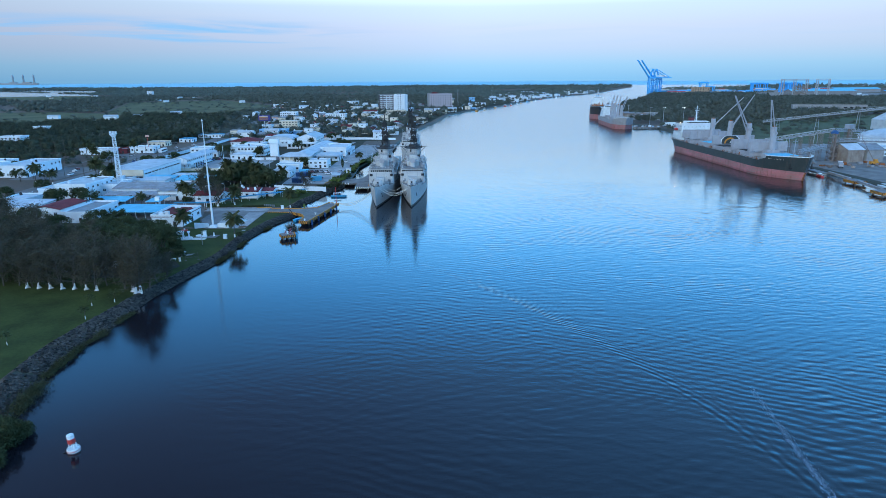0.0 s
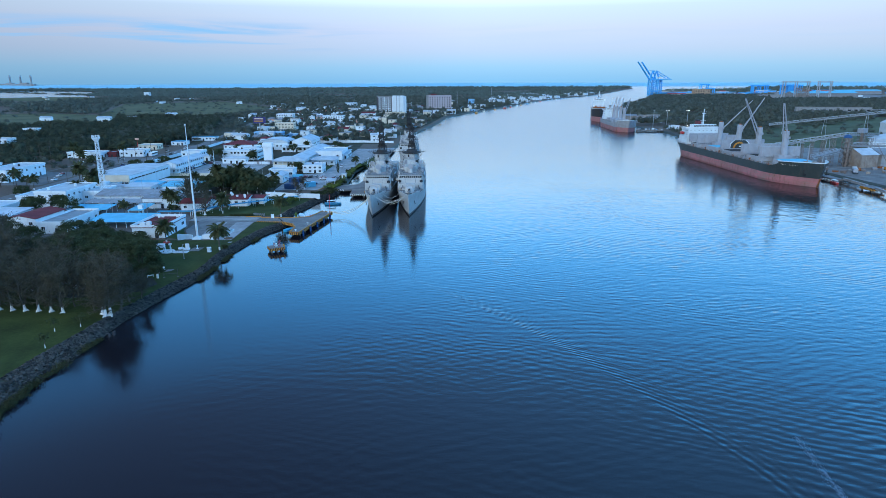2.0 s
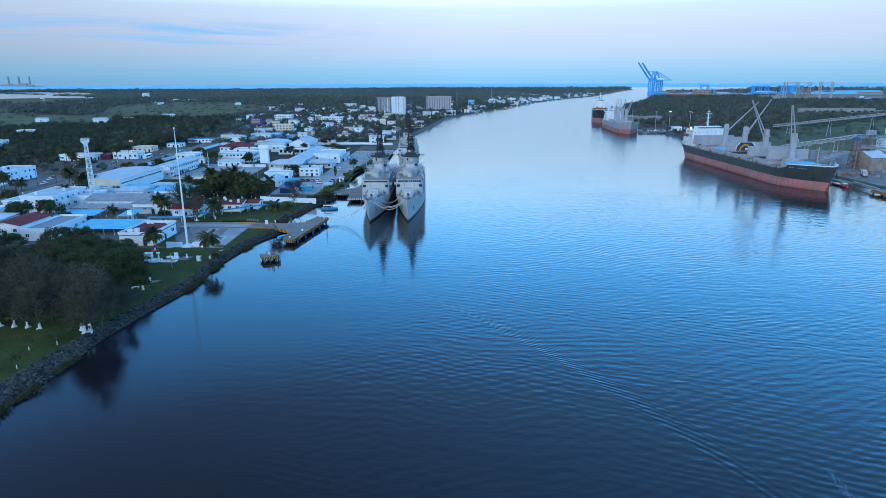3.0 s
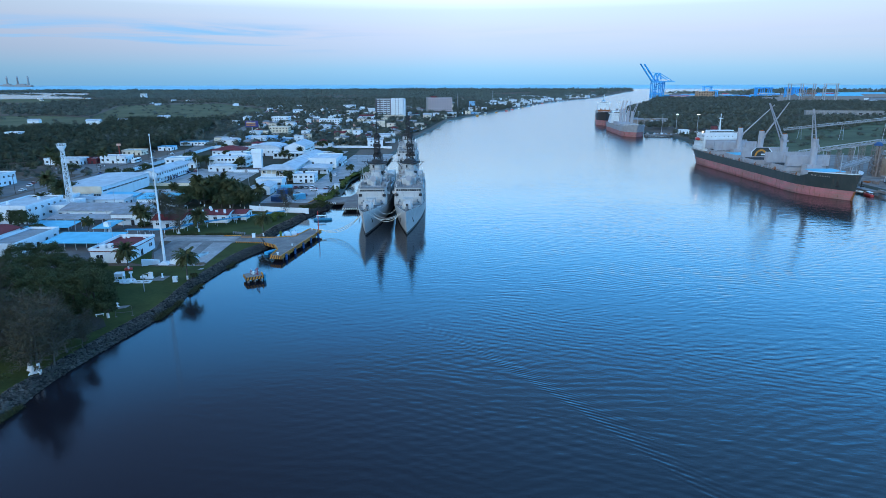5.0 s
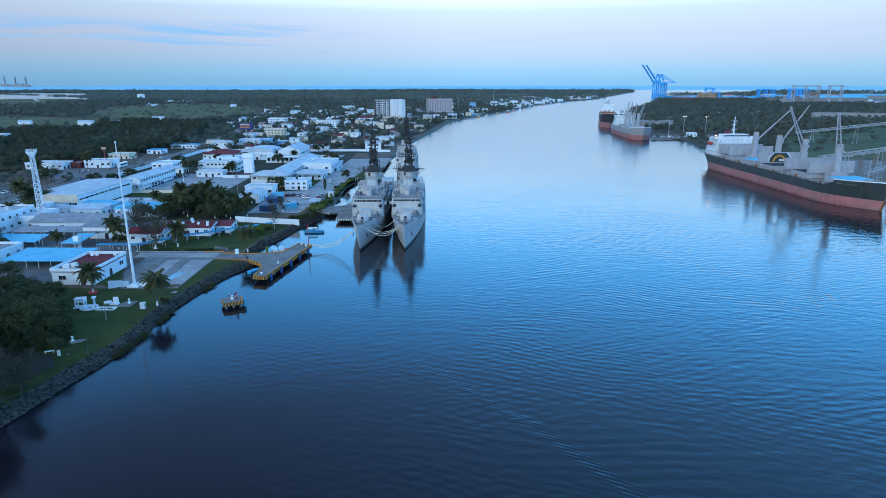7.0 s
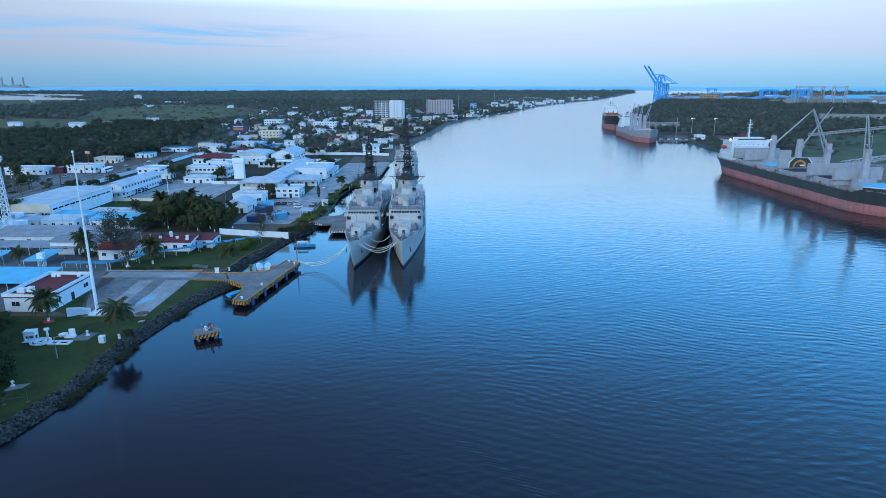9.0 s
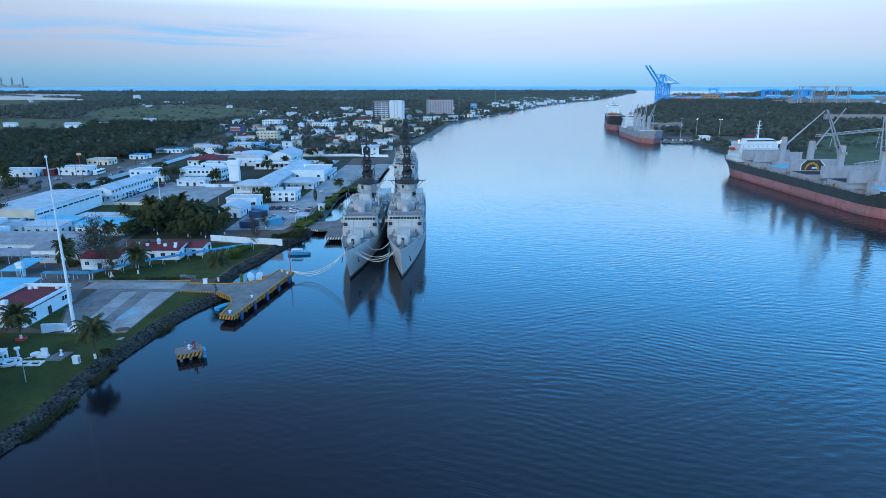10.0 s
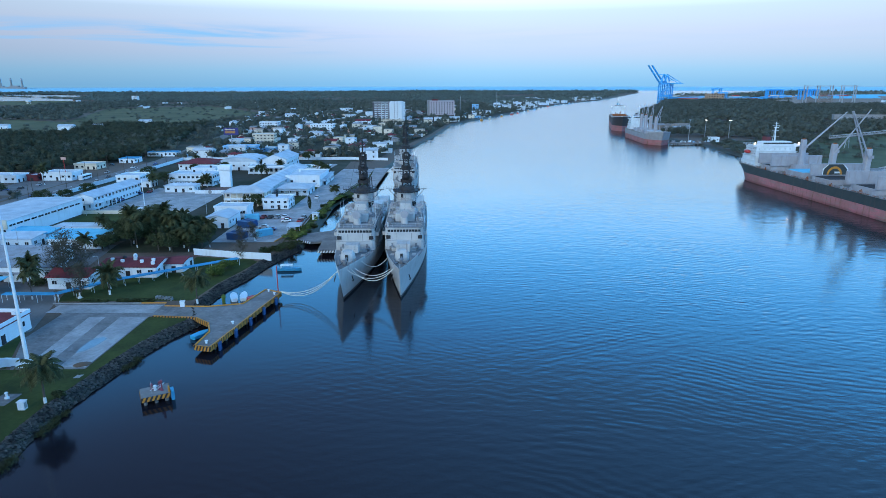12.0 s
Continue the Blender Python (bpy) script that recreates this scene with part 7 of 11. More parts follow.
turned(bm, [(0, 1.0), (0.45, 1.05), (0.45, 0.8), (0.3, 0.75)], 3.0, 4.0, 16)
part("small_basin", bm, WHITE, mon)
bm = bmesh.new()
box(bm, 4.2, 6.4, 2.2, 3.6, 0, 0.45)
box(bm, 5.0, 6.2, 2.9, 3.5, 0.45, 2.0)
part("seat_block", bm, WHITE, mon)
goal = thing("goal_frame", -78.1, 197.3, LAND, 14, "thin dull grey tubular frame standing on the lawn", "frame")
for xx in (-1.95, 1.95):
    bm = bmesh.new()
    tube(bm, (xx, 0, 0), (xx, 0, 2.5), 0.055, 0.055, 6)
    box(bm, xx - 0.3, xx + 0.3, -0.3, 0.3, 0, 0.07)
    part("post", bm, RUSTY, goal)
bm = bmesh.new()
tube(bm, (-1.95, 0, 1.1), (1.95, 0, 1.1), 0.05, 0.05, 6)
part("crossbar", bm, RUSTY, goal)
rp = thing("palm_planter", -96.2, 238.3, LAND, 0, "low red painted ring round a palm foot", "planter")
bm = bmesh.new()
turned(bm, [(0, 1.25), (0.45, 1.2), (0.45, 0.95), (0.3, 0.9)], n=16)
part("ring", bm, RED, rp)
patch_of("garden_slab", [(-83.6, 201.6), (-80.6, 203.2), (-80.2, 205.2), (-83.4, 204.4)], CONC, 0.12, "small grey slab on the lawn", "pavement")
sp_ = thing("garden_tap", -83.0, 204.0, LAND + 0.12, 0, "small white tap post on the slab", "tap")
bm = bmesh.new()
turned(bm, [(0, 0.42), (0.2, 0.4), (0.25, 0.16), (0.85, 0.13), (0.95, 0.3), (1.1, 0.25)], n=12)
part("post", bm, STEELW, sp_)
bm = bmesh.new()
tube(bm, (0, 0, 0.8), (0.5, 0, 0.9), 0.07, 0.05, 6)
part("spout", bm, STEELW, sp_)
stand = thing("instrument_shelter", -93.2, 226.6, LAND, 8, "white box shelter on four legs on the lawn", "shelter")
bm = bmesh.new()
box(bm, -1.2, 1.2, -0.95, 0.95, 1.55, 2.5)
box(bm, -1.3, 1.3, -1.05, 1.05, 2.5, 2.62)
part("box", bm, STEELW, stand)
for xx in (-1.05, 1.05):
    for yy in (-0.8, 0.8):
        bm = bmesh.new()
        box(bm, xx - 0.14, xx + 0.14, yy - 0.14, yy + 0.14, 0.16, 1.55)
        part("leg", bm, STEELW, stand)
bm = bmesh.new()
box(bm, -1.7, 1.7, -1.2, 1.2, 0, 0.16)
part("plinth", bm, STEELW, stand)
kb = thing("utility_box", -76.2, 225.2, LAND, 0, "small white utility cabinet on the lawn", "cabinet")
bm = bmesh.new()
box(bm, -0.6, 0.6, -0.5, 0.5, 0, 1.6)
part("body", bm, STEELW, kb)
bm = bmesh.new()
box(bm, -0.68, 0.68, -0.58, 0.58, 1.6, 1.72)
part("lid", bm, STEELW, kb)
bm = bmesh.new()
box(bm, 0.6, 0.63, -0.36, 0.36, 0.3, 1.45)
part("door", bm, GREYW, kb, "pale grey cabinet door")
kc = copy_thing(kb, pose(-67.6, 279.0, LAND, 0, 0, 10))
tagged(kc, "small white utility cabinet beside the pier")
rk = thing("boat_rack", -75.0, 285.0, LAND, -16, "dull grey metal rack standing on the lawn", "rack")
for k in range(6):
    bm = bmesh.new()
    box(bm, -2.6 + k * 1.0, -2.5 + k * 1.0, -0.5, 0.5, 0, 0.9)
    part("frame", bm, GREYW, rk)
bm = bmesh.new()
for yy in (-0.45, 0.45):
    for zz in (0.4, 0.85):
        tube(bm, (-2.6, yy, zz), (2.6, yy, zz), 0.04, 0.04, 5)
part("rail", bm, GREYW, rk)
patch_of("garden_slab", [(-84.4, 226.4), (-80.4, 226.4), (-80, 231), (-83.4, 231)], CONC, 0.12, "square concrete slab on the lawn", "pavement")
fs = thing("slab_post", -81.7, 229.2, LAND + 0.12, 0, "short white post on the square slab", "post")
bm = bmesh.new()
turned(bm, [(0, 0.45), (0.25, 0.42), (0.3, 0.22), (1.0, 0.2), (1.15, 0.34), (1.3, 0.2)], n=12)
part("post", bm, STEELW, fs)
patch_of("stepping_slab", [(-73.9, 237.4), (-72.6, 237.6), (-72.5, 239.0), (-73.7, 238.8)], CONCL, 0.1, "small pale slab on the lawn by the bank", "pavement")
# shade beneath the trees, painted as a dark patch of ground
patch_of("bare_earth", [(-79.3, 190.5), (-82.5, 195.5), (-90, 199), (-104, 199), (-104, 179), (-90, 180), (-82, 184)], SHADESOIL, 0.13, "ground patch darkened with the shade under the trees", "ground")
mnd = thing("earth_mound", -75.3, 243.6, LAND, 20, "low mound of brown earth beside the concrete slab", "mound")
bm = bmesh.new()
loft(bm, [[(1.9 * q * math.cos(a) * (1 + 0.1 * math.sin(3 * a)), 1.3 * q * math.sin(a) * (1 + 0.12 * math.cos(2 * a)), z) for a in [k * math.pi / 9 for k in range(18)]] for z, q in ((-0.05, 1.0), (0.25, 0.85), (0.5, 0.55), (0.6, 0.2))])
part("earth", bm, EARTH, mnd, smooth=True)


def street_lamp(x, y, h=8.0, lit=False, rz=0, material=STEEL):
    t = thing("street_lamp", x, y, LAND + lift(x, y), rz, "grey steel street lamp" + (" with lit head" if lit else " beside the yard"), "street lamp", "street lamps")
    bm = bmesh.new()
    tube(bm, (0, 0, 0), (0, 0, h), 0.12, 0.07, 6)
    tube(bm, (0, 0, h), (1.4, 0, h + 0.35), 0.06, 0.05, 5)
    part("post", bm, material, t)
    bm = bmesh.new()
    box(bm, 1.1, 2.0, -0.18, 0.18, h + 0.28, h + 0.42)
    part("lamp_head", bm, LAMPW if lit else material, t)


for x, y in ((-116.5, 270), (-128, 290), (-150, 340), (-140, 288), (-100, 300), (-111, 380), (-104, 402), (-66, 400), (-57.5, 430), (-49.5, 480), (-158, 400), (-120, 412), (-88, 402)):
    street_lamp(x, y, 8.5, False, (x * 37) % 360)
street_lamp(-81.6, 216.7, 5.0)


def utility_pole(x, y, h=10):
    t = thing("utility_pole", x, y, LAND + lift(x, y), 0, "wooden utility pole with crossarm", "utility pole", "utility poles along the road")
    bm = bmesh.new()
    tube(bm, (0, 0, -0.3), (0, 0, h), 0.17, 0.11, 6)
    part("pole", bm, BARK, t)
    bm = bmesh.new()
    tube(bm, (-1.1, 0, h - 0.6), (1.1, 0, h - 0.6), 0.07, 0.07, 4)
    part("crossarm", bm, BARK, t)


for k in range(17):
    utility_pole(-225.5 + 3 * math.sin(k * 0.4), 230 + k * 30)
for k in range(9):
    utility_pole(-201.5, 330 + k * 33)
for x, y in ((-290, 470), (-266, 458), (-262, 440)):
    utility_pole(x, y, 16)

# roadside sign on a pole, and the big hoarding
sg_ = thing("roadside_sign", -228, 508, LAND, 0, "small faded sign board on a tall red post", "sign")
bm = bmesh.new()
tube(bm, (0, 0, 0), (0, 0, 13), 0.2, 0.16, 8)
part("post", bm, RED, sg_)
bm = bmesh.new()
box(bm, -1.5, 1.5, -0.15, 0.15, 13, 14.5)
part("board", bm, PINKW, sg_)
hb_ = thing("billboard", -181, 690, LAND, 0, "dark blue billboard on a tall post", "billboard")
bm = bmesh.new()
tube(bm, (0, 0, 0), (0, 0, 15), 0.6, 0.5, 10)
part("post", bm, STEEL, hb_)
bm = bmesh.new()
box(bm, -6.5, 6.5, -0.5, 0.5, 13.5, 20)
part("board", bm, mat("billboard_blue", (0.03, 0.03, 0.14), (0.04, 0.04, 0.18), 3, 0.6), hb_)
for z_, c_ in ((18.2, CREAM), (16.6, YELLOW), (15.2, YELLOW)):
    bm = bmesh.new()
    box(bm, -5.4, 3.8, -0.56, -0.5, z_, z_ + 0.8)
    part("text_bar", bm, c_, hb_)


# ---------- vehicles ----------
CARC = [mat("car_white", (0.75, 0.75, 0.75), None, 2, 0.3, bump=0), mat("car_silver", (0.45, 0.46, 0.48), None, 2, 0.3, 0.4, bump=0),
        mat("car_black", (0.02, 0.02, 0.022), None, 2, 0.3, bump=0), mat("car_red", (0.35, 0.03, 0.03), None, 2, 0.3, bump=0), mat("car_blue", (0.04, 0.09, 0.25), None, 2, 0.3, bump=0)]
CARN = ["white", "silver", "black", "red", "blue"]
TYRE = mat("tyre_rubber", (0.02, 0.02, 0.02), None, 1, 0.9)


def make_car(ci, x, y, rz):
    t = thing("car", x, y, LAND + 0.1, rz, CARN[ci] + " parked car with dark windows", "car", "parked cars")
    bm = bmesh.new()
    prof = [(-2.15, 0.35), (-2.2, 0.75), (-1.2, 0.95), (1.3, 0.98), (2.1, 0.9), (2.15, 0.4)]
    loft(bm, [[(px_, s * 0.88, pz) for px_, pz in prof] for s in (-1, 1)])
    part("body", bm, CARC[ci], t)
    bm = bmesh.new()
    loft(bm, [[(-1.1, -0.84, 0.95), (1.5, -0.84, 0.95), (1.5, 0.84, 0.95), (-1.1, 0.84, 0.95)], [(-0.45, -0.68, 1.42), (1.05, -0.68, 1.42), (1.05, 0.68, 1.42), (-0.45, 0.68, 1.42)]])
    part("cabin_glass", bm, GLASS, t)
    bm = bmesh.new()
    box(bm, -0.5, 1.1, -0.7, 0.7, 1.42, 1.48)
    part("roof", bm, CARC[ci], t)
    for wx in (-1.35, 1.35):
        for wy in (-0.85, 0.85):
            bm = bmesh.new()
            tube(bm, (wx, wy - 0.1, 0.32), (wx, wy + 0.1, 0.32), 0.32, 0.32, 10)
            part("wheel", bm, TYRE, t)
    return t


rn = random.Random(5)
cars = [make_car(i, -66 - i * 3.1, 392, 80) for i in range(5)]
spots = [(-63.5, 384, 10), (-64, 387.5, 10), (-70, 372, 0), (-66, 368, 4), (-52.4 - 5, 384, 80), (-57.2, 391, 80), (-241, 470, 20), (-236, 476, 95), (-233, 488, 95),
         (-214, 452, 92), (-208, 520, 92), (-213.5, 565, 92), (-206, 585, 92), (-212, 640, 92), (-230, 404, 92), (-233, 412, 92), (-229, 430, 92), (-224, 388, 92),
         (-163, 298, 92), (-158, 298.5, 92), (-150, 298, 92), (-178, 296, 0), (-205, 500, 92), (-160, 456, 0), (-156, 461, 92), (-219, 540, 92), (-190, 470, 92), (-236, 580, 5),
         (-160, 430, 92), (-159.5, 436, 92), (-230, 620, 92), (-60, 440, 85), (-56, 470, 85)]
for i, (x, y, r) in enumerate(spots):
    copy_thing(cars[(i * 3 + i // 4) % 5], pose(x, y, LAND + 0.14, 0, 0, r + rn.uniform(-4, 4)))

bus = thing("coach", -218.5, 512, LAND + 0.12, 92, "white coach parked beside the road", "bus")
bm = bmesh.new()
loft(bm, [[(-6, -1.25, 0.4), (6, -1.25, 0.4), (6, 1.25, 0.4), (-6, 1.25, 0.4)], [(-6, -1.25, 3.0), (5.9, -1.25, 3.0), (5.9, 1.25, 3.0), (-6, 1.25, 3.0)],
          [(-5.8, -1.1, 3.3), (5.7, -1.1, 3.3), (5.7, 1.1, 3.3), (-5.8, 1.1, 3.3)]])
part("body", bm, CARC[0], bus)
for sg in (1, -1):
    bm = bmesh.new()
    box(bm, -5.6, 5.4, sg * 1.26 - 0.02, sg * 1.26 + 0.02, 1.7, 2.6)
    part("window_band", bm, GLASS, bus)
for wx in (-4, 4):
    for wy in (-1.15, 1.15):
        bm = bmesh.new()
        tube(bm, (wx, wy - 0.15, 0.5), (wx, wy + 0.15, 0.5), 0.5, 0.5, 12)
        part("wheel", bm, TYRE, bus)


def container(x, y, rz, m, label):
    t = thing("shipping_container", x, y, LAND + 0.1, rz, label, "container")
    bm = bmesh.new()
    box(bm, -3.0, 3.0, -1.2, 1.2, 0, 2.6)
    for k in range(14):
        for sg in (1, -1):
            box(bm, -2.9 + k * 0.43, -2.7 + k * 0.43, sg * 1.2 - 0.04, sg * 1.2 + 0.04, 0.15, 2.45)
    part("body", bm, m, t)
    bm = bmesh.new()
    box(bm, 3.0, 3.05, -1.1, 1.1, 0.1, 2.5)
    part("door", bm, m, t)


for cx, cy, cr, cm, cl in ((-78.6, 374.4, -32, DEEPB, "deep blue shipping container by parking lot"), (-77.0, 377.6, -32, DEEPB, "deep blue shipping container by parking lot"),
                           (-76.2, 353.4, -16, DEEPB, "deep blue shipping container near the white wall"), (-75.4, 356.4, -16, DEEPB, "deep blue shipping container near the white wall"),
                           (-79.4, 388.5, 8, BLUEROOF, "pale blue shipping container beside garage"), (-66.5, 359.5, 40, BLUEROOF, "pale blue shipping container near the wall")):
    container(cx, cy, cr, cm, cl)
gc = thing("guard_cabin", -51.6, 389.5, LAND + 0.1, -4, "small white guard cabin beside waterfront road", "cabin")
bm = bmesh.new()
box(bm, -1.3, 1.3, -1.2, 1.2, 0, 2.7)
cab_w = part("wall", bm, WHITE, gc)
bm = bmesh.new()
box(bm, -1.6, 1.6, -1.5, 1.5, 2.7, 2.95)
part("roof", bm, ROOFW, gc)
add_window(cab_w, 0, -1.2, 1.7, 0, 1.2, 0.9)
add_window(cab_w, 1.3, 0, 1.7, 90, 1.2, 0.9)
carport(-58.5, -53.0, 362.5, 367.5, 3.2, ROOFW, "small grey roofed shelter beside the boat basin")


def launch(x, y, rz, m, label, L=6.0, cabin=True, z=0.0):
    t = thing("motor_launch", x, y, z, rz, label, "boat", "small boats")
    bm = bmesh.new()
    loft(bm, [[(yy, a * w, zz) for a, zz in ((-1, 0.9), (-0.85, 0.1), (0, -0.25), (0.85, 0.1), (1, 0.9))]
              for yy, w in ((-L / 2, 0.95), (0, 1.1), (L * 0.3, 0.8), (L / 2, 0.08))])
    part("hull", bm, m, t)
    bm = bmesh.new()
    box(bm, -L / 2 + 0.3, L * 0.25, -0.85, 0.85, 0.55, 0.62)
    part("deck", bm, SHIPGREY, t)
    if cabin:
        bm = bmesh.new()
        box(bm, -L * 0.35, L * 0.15, -0.95, 0.95, 2.0, 2.12)
        part("canopy", bm, STEELW, t)
        for xx in (-L * 0.33, L * 0.13):
            for yy in (-0.85, 0.85):
                bm = bmesh.new()
                tube(bm, (xx, yy, 0.6), (xx, yy, 2.0), 0.05, 0.05, 5)
                part("post", bm, STEELW, t)
    return t


CYAN = mat("bright_cyan_boat_paint", (0.03, 0.36, 0.60), (0.025, 0.28, 0.48), 1.5, 0.5)
launch(-47.6, 317.6, 3, BLUE, "blue launch with white canopy moored by inlet", 8.0)
launch(-57.2, 263.2, 62, CYAN, "small bright blue boat beside the pier", 5.2, False)
launch(-57.6, 290.6, 110, STEELW, "small white boat inside the inlet", 6.6, False)
launch(-54.9, 291.2, 103, STEELW, "small white boat inside the inlet", 6.6, False)
launch(-52.0, 289.4, 60, RED, "small red boat inside the inlet", 3.0, False)
gb = thing("mooring_post", -59.2, 286.6, 0, 0, "short green mooring post in shallow water", "post")
bm = bmesh.new()
turned(bm, [(-1.2, 0.45), (1.6, 0.45), (1.7, 0.7), (1.9, 0.7), (2.6, 0.25)], n=12)
part("post", bm, HEDGE, gb)


# ---------- plants ----------
def leaf_object(name, centres, size, material, rng, parent=None, droop=0.0, slim=1.0, label="", category="", kind="", up=0.0, normals=None, tri=False, loose=0.42):
    """Many small leaf blades as loose triangles round the given centres."""
    n = len(centres)
    c = np.asarray(centres, float)
    a = rng.normal(size=(n, 3))
    a[:, 2] = a[:, 2] * (1 - droop) * (1 - up) - droop * 2.0
    a /= np.linalg.norm(a, axis=1, keepdims=True)
    b = rng.normal(size=(n, 3))
    b[:, 2] *= 1 - up
    b -= a * np.sum(a * b, axis=1, keepdims=True)
    b /= np.linalg.norm(b, axis=1, keepdims=True)
    if normals is not None:
        # blades lie roughly along the crown's surface
        nn = np.asarray(normals, float) + rng.normal(0, loose, (n, 3))
        a = np.cross(nn, rng.normal(size=(n, 3)))
        a /= np.linalg.norm(a, axis=1, keepdims=True) + 1e-9
        b = np.cross(nn, a)
        b /= np.linalg.norm(b, axis=1, keepdims=True) + 1e-9
    s = (size if np.ndim(size) else np.full(n, size)) * rng.uniform(0.6, 1.4, n)
    s = s[:, None]
    v = np.empty((n, 4, 3))
    v[:, 0] = c - a * s * 0.6
    v[:, 1] = c + b * s * 0.42 * slim
    v[:, 2] = c + a * s * 0.7
    v[:, 3] = c - b * s * 0.42 * slim + a * s * 0.15
    k = 3 if tri else 4
    if tri:
        v = v[:, 1:]
    me = bpy.data.meshes.new(name)
    me.vertices.add(k * n)
    me.vertices.foreach_set("co", v.ravel())
    me.loops.add(k * n)
    me.loops.foreach_set("vertex_index", np.arange(k * n, dtype=np.int32))
    me.polygons.add(n)
    me.polygons.foreach_set("loop_start", np.arange(n, dtype=np.int32) * k)
    me.polygons.foreach_set("loop_total", np.full(n, k, dtype=np.int32))
    me.update(calc_edges=True)
    me.materials.append(material)
    ob = new(name, me)
    if parent:
        ob.parent = parent
    return tagged(ob, label, category, kind=kind)


def branch(bm, p, q, r0, r1, rng, k=3, wob=0.25, n=6):
    p, q = Vector(p), Vector(q)
    last, lr = p, r0
    for i in range(1, k + 1):
        f = i / k
        w = wob * (q - p).length * 0.15 if i < k else 0
        nx = p + (q - p) * f + Vector((rng.uniform(-w, w), rng.uniform(-w, w), rng.uniform(-w, w) * 0.5))
        r = r0 + (r1 - r0) * f
        tube(bm, last, nx, lr, r, n, False)
        last, lr = nx, r
    return last


def broad_tree(seed, h, w, x, y, label, leaf=LEAF, dense=115, size=0.43, lime=False, blobs=38):
    rng = np.random.default_rng(seed)
    t = thing("tree", x, y, LAND + lift(x, y) - 0.1, 0, label, "tree", "broadleaf trees")
    bm = bmesh.new()
    fork = h * 0.32
    branch(bm, (0, 0, 0), (0, 0, fork), 0.32, 0.24, rng, 3, n=8)
    tips = []
    for k in range(7):
        a = k * 2.4 + rng.uniform(-0.4, 0.4)
        r = w * rng.uniform(0.35, 0.75)
        tip = (r * math.cos(a), r * math.sin(a), h * rng.uniform(0.55, 0.85))
        branch(bm, (0, 0, fork * 0.95), tip, 0.17, 0.05, rng, 3)
        tips.append(tip)
    part("trunk", bm, BARK, t)
    if lime:
        bm = bmesh.new()
        tube(bm, (0, 0, 0), (0, 0, 1.5), 0.36, 0.31, 8)
        part("limewash", bm, LIME, t, "white limewashed trunk foot")
    cs, ns = [], []
    for k in range(blobs):
        a, e = rng.uniform(0, 2 * math.pi), rng.uniform(-0.35, 1.0)
        rr = (rng.uniform(0.45, 1.0)) ** 0.5
        c = np.array([w * rr * math.cos(a) * math.cos(e * 1.2), w * rr * math.sin(a) * math.cos(e * 1.2), h * 0.62 + h * 0.36 * math.sin(e * 1.4) * rr])
        m = int(dense * rng.uniform(0.5, 1.4))
        d = rng.normal(size=(m, 3))
        d /= np.linalg.norm(d, axis=1, keepdims=True)
        cs.append(c + d * (rng.uniform(0.3, 1.0, (m, 1)) ** 0.5) * w * rng.uniform(0.22, 0.36) * np.array([1, 1, 0.7]))
        ns.append(d + np.array([0, 0, 0.35]))
    leaf_object("crown", np.concatenate(cs), size, leaf, rng, t, normals=np.concatenate(ns), tri=True)
    return t


def casuarina(seed, h, w, x, y, label, lime=True, dense=31):
    rng = np.random.default_rng(seed)
    t = thing("casuarina_tree", x, y, LAND - 0.1, 0, label, "tree", "casuarina trees of the grove")
    bm = bmesh.new()
    lean = rng.uniform(-1.7, 1.7, 2)
    branch(bm, (0, 0, 0), (lean[0], lean[1], h * 0.92), 0.24, 0.05, rng, 6, 0.14, 7)
    cs = []
    for k in range(58):
        f = rng.uniform(0.14, 0.98)
        a = rng.uniform(0, 2 * math.pi)
        r = w * (1.12 - f * 0.8) * rng.uniform(0.5, 1.35)
        b0 = np.array([lean[0] * f, lean[1] * f, h * f * 0.92])
        tip = b0 + np.array([r * math.cos(a), r * math.sin(a), r * rng.uniform(0.1 if f < 0.4 else 0.4, 1.0)])
        branch(bm, b0, tip, 0.075, 0.025, rng, 3, 0.3, 4)
        m = dense
        u = rng.uniform(0.3, 1.12, (m, 1))
        cs.append(b0 + (tip - b0) * u + rng.normal(0, 0.36, (m, 3)) * (0.3 + u) + np.array([0, 0, -0.25]))
    part("trunk", bm, BARKC, t)
    if lime:
        bm = bmesh.new()
        tube(bm, (0, 0, -0.05), (lean[0] * 0.05, lean[1] * 0.05, 0.7), 0.5, 0.32, 8)
        tube(bm, (lean[0] * 0.05, lean[1] * 0.05, 0.7), (lean[0] * 0.12, lean[1] * 0.12, 1.9), 0.36, 0.26, 8)
        for a in (0.6, 2.9, 4.6):
            tube(bm, (0.85 * math.cos(a), 0.85 * math.sin(a), -0.05), (0, 0, 0.75), 0.16, 0.2, 6)
        part("limewash", bm, LIME, t, "white limewashed trunk foot")
    leaf_object("crown", np.concatenate(cs), 0.86, LEAFC, rng, t, droop=0.2, slim=0.19, tri=True)
    return t


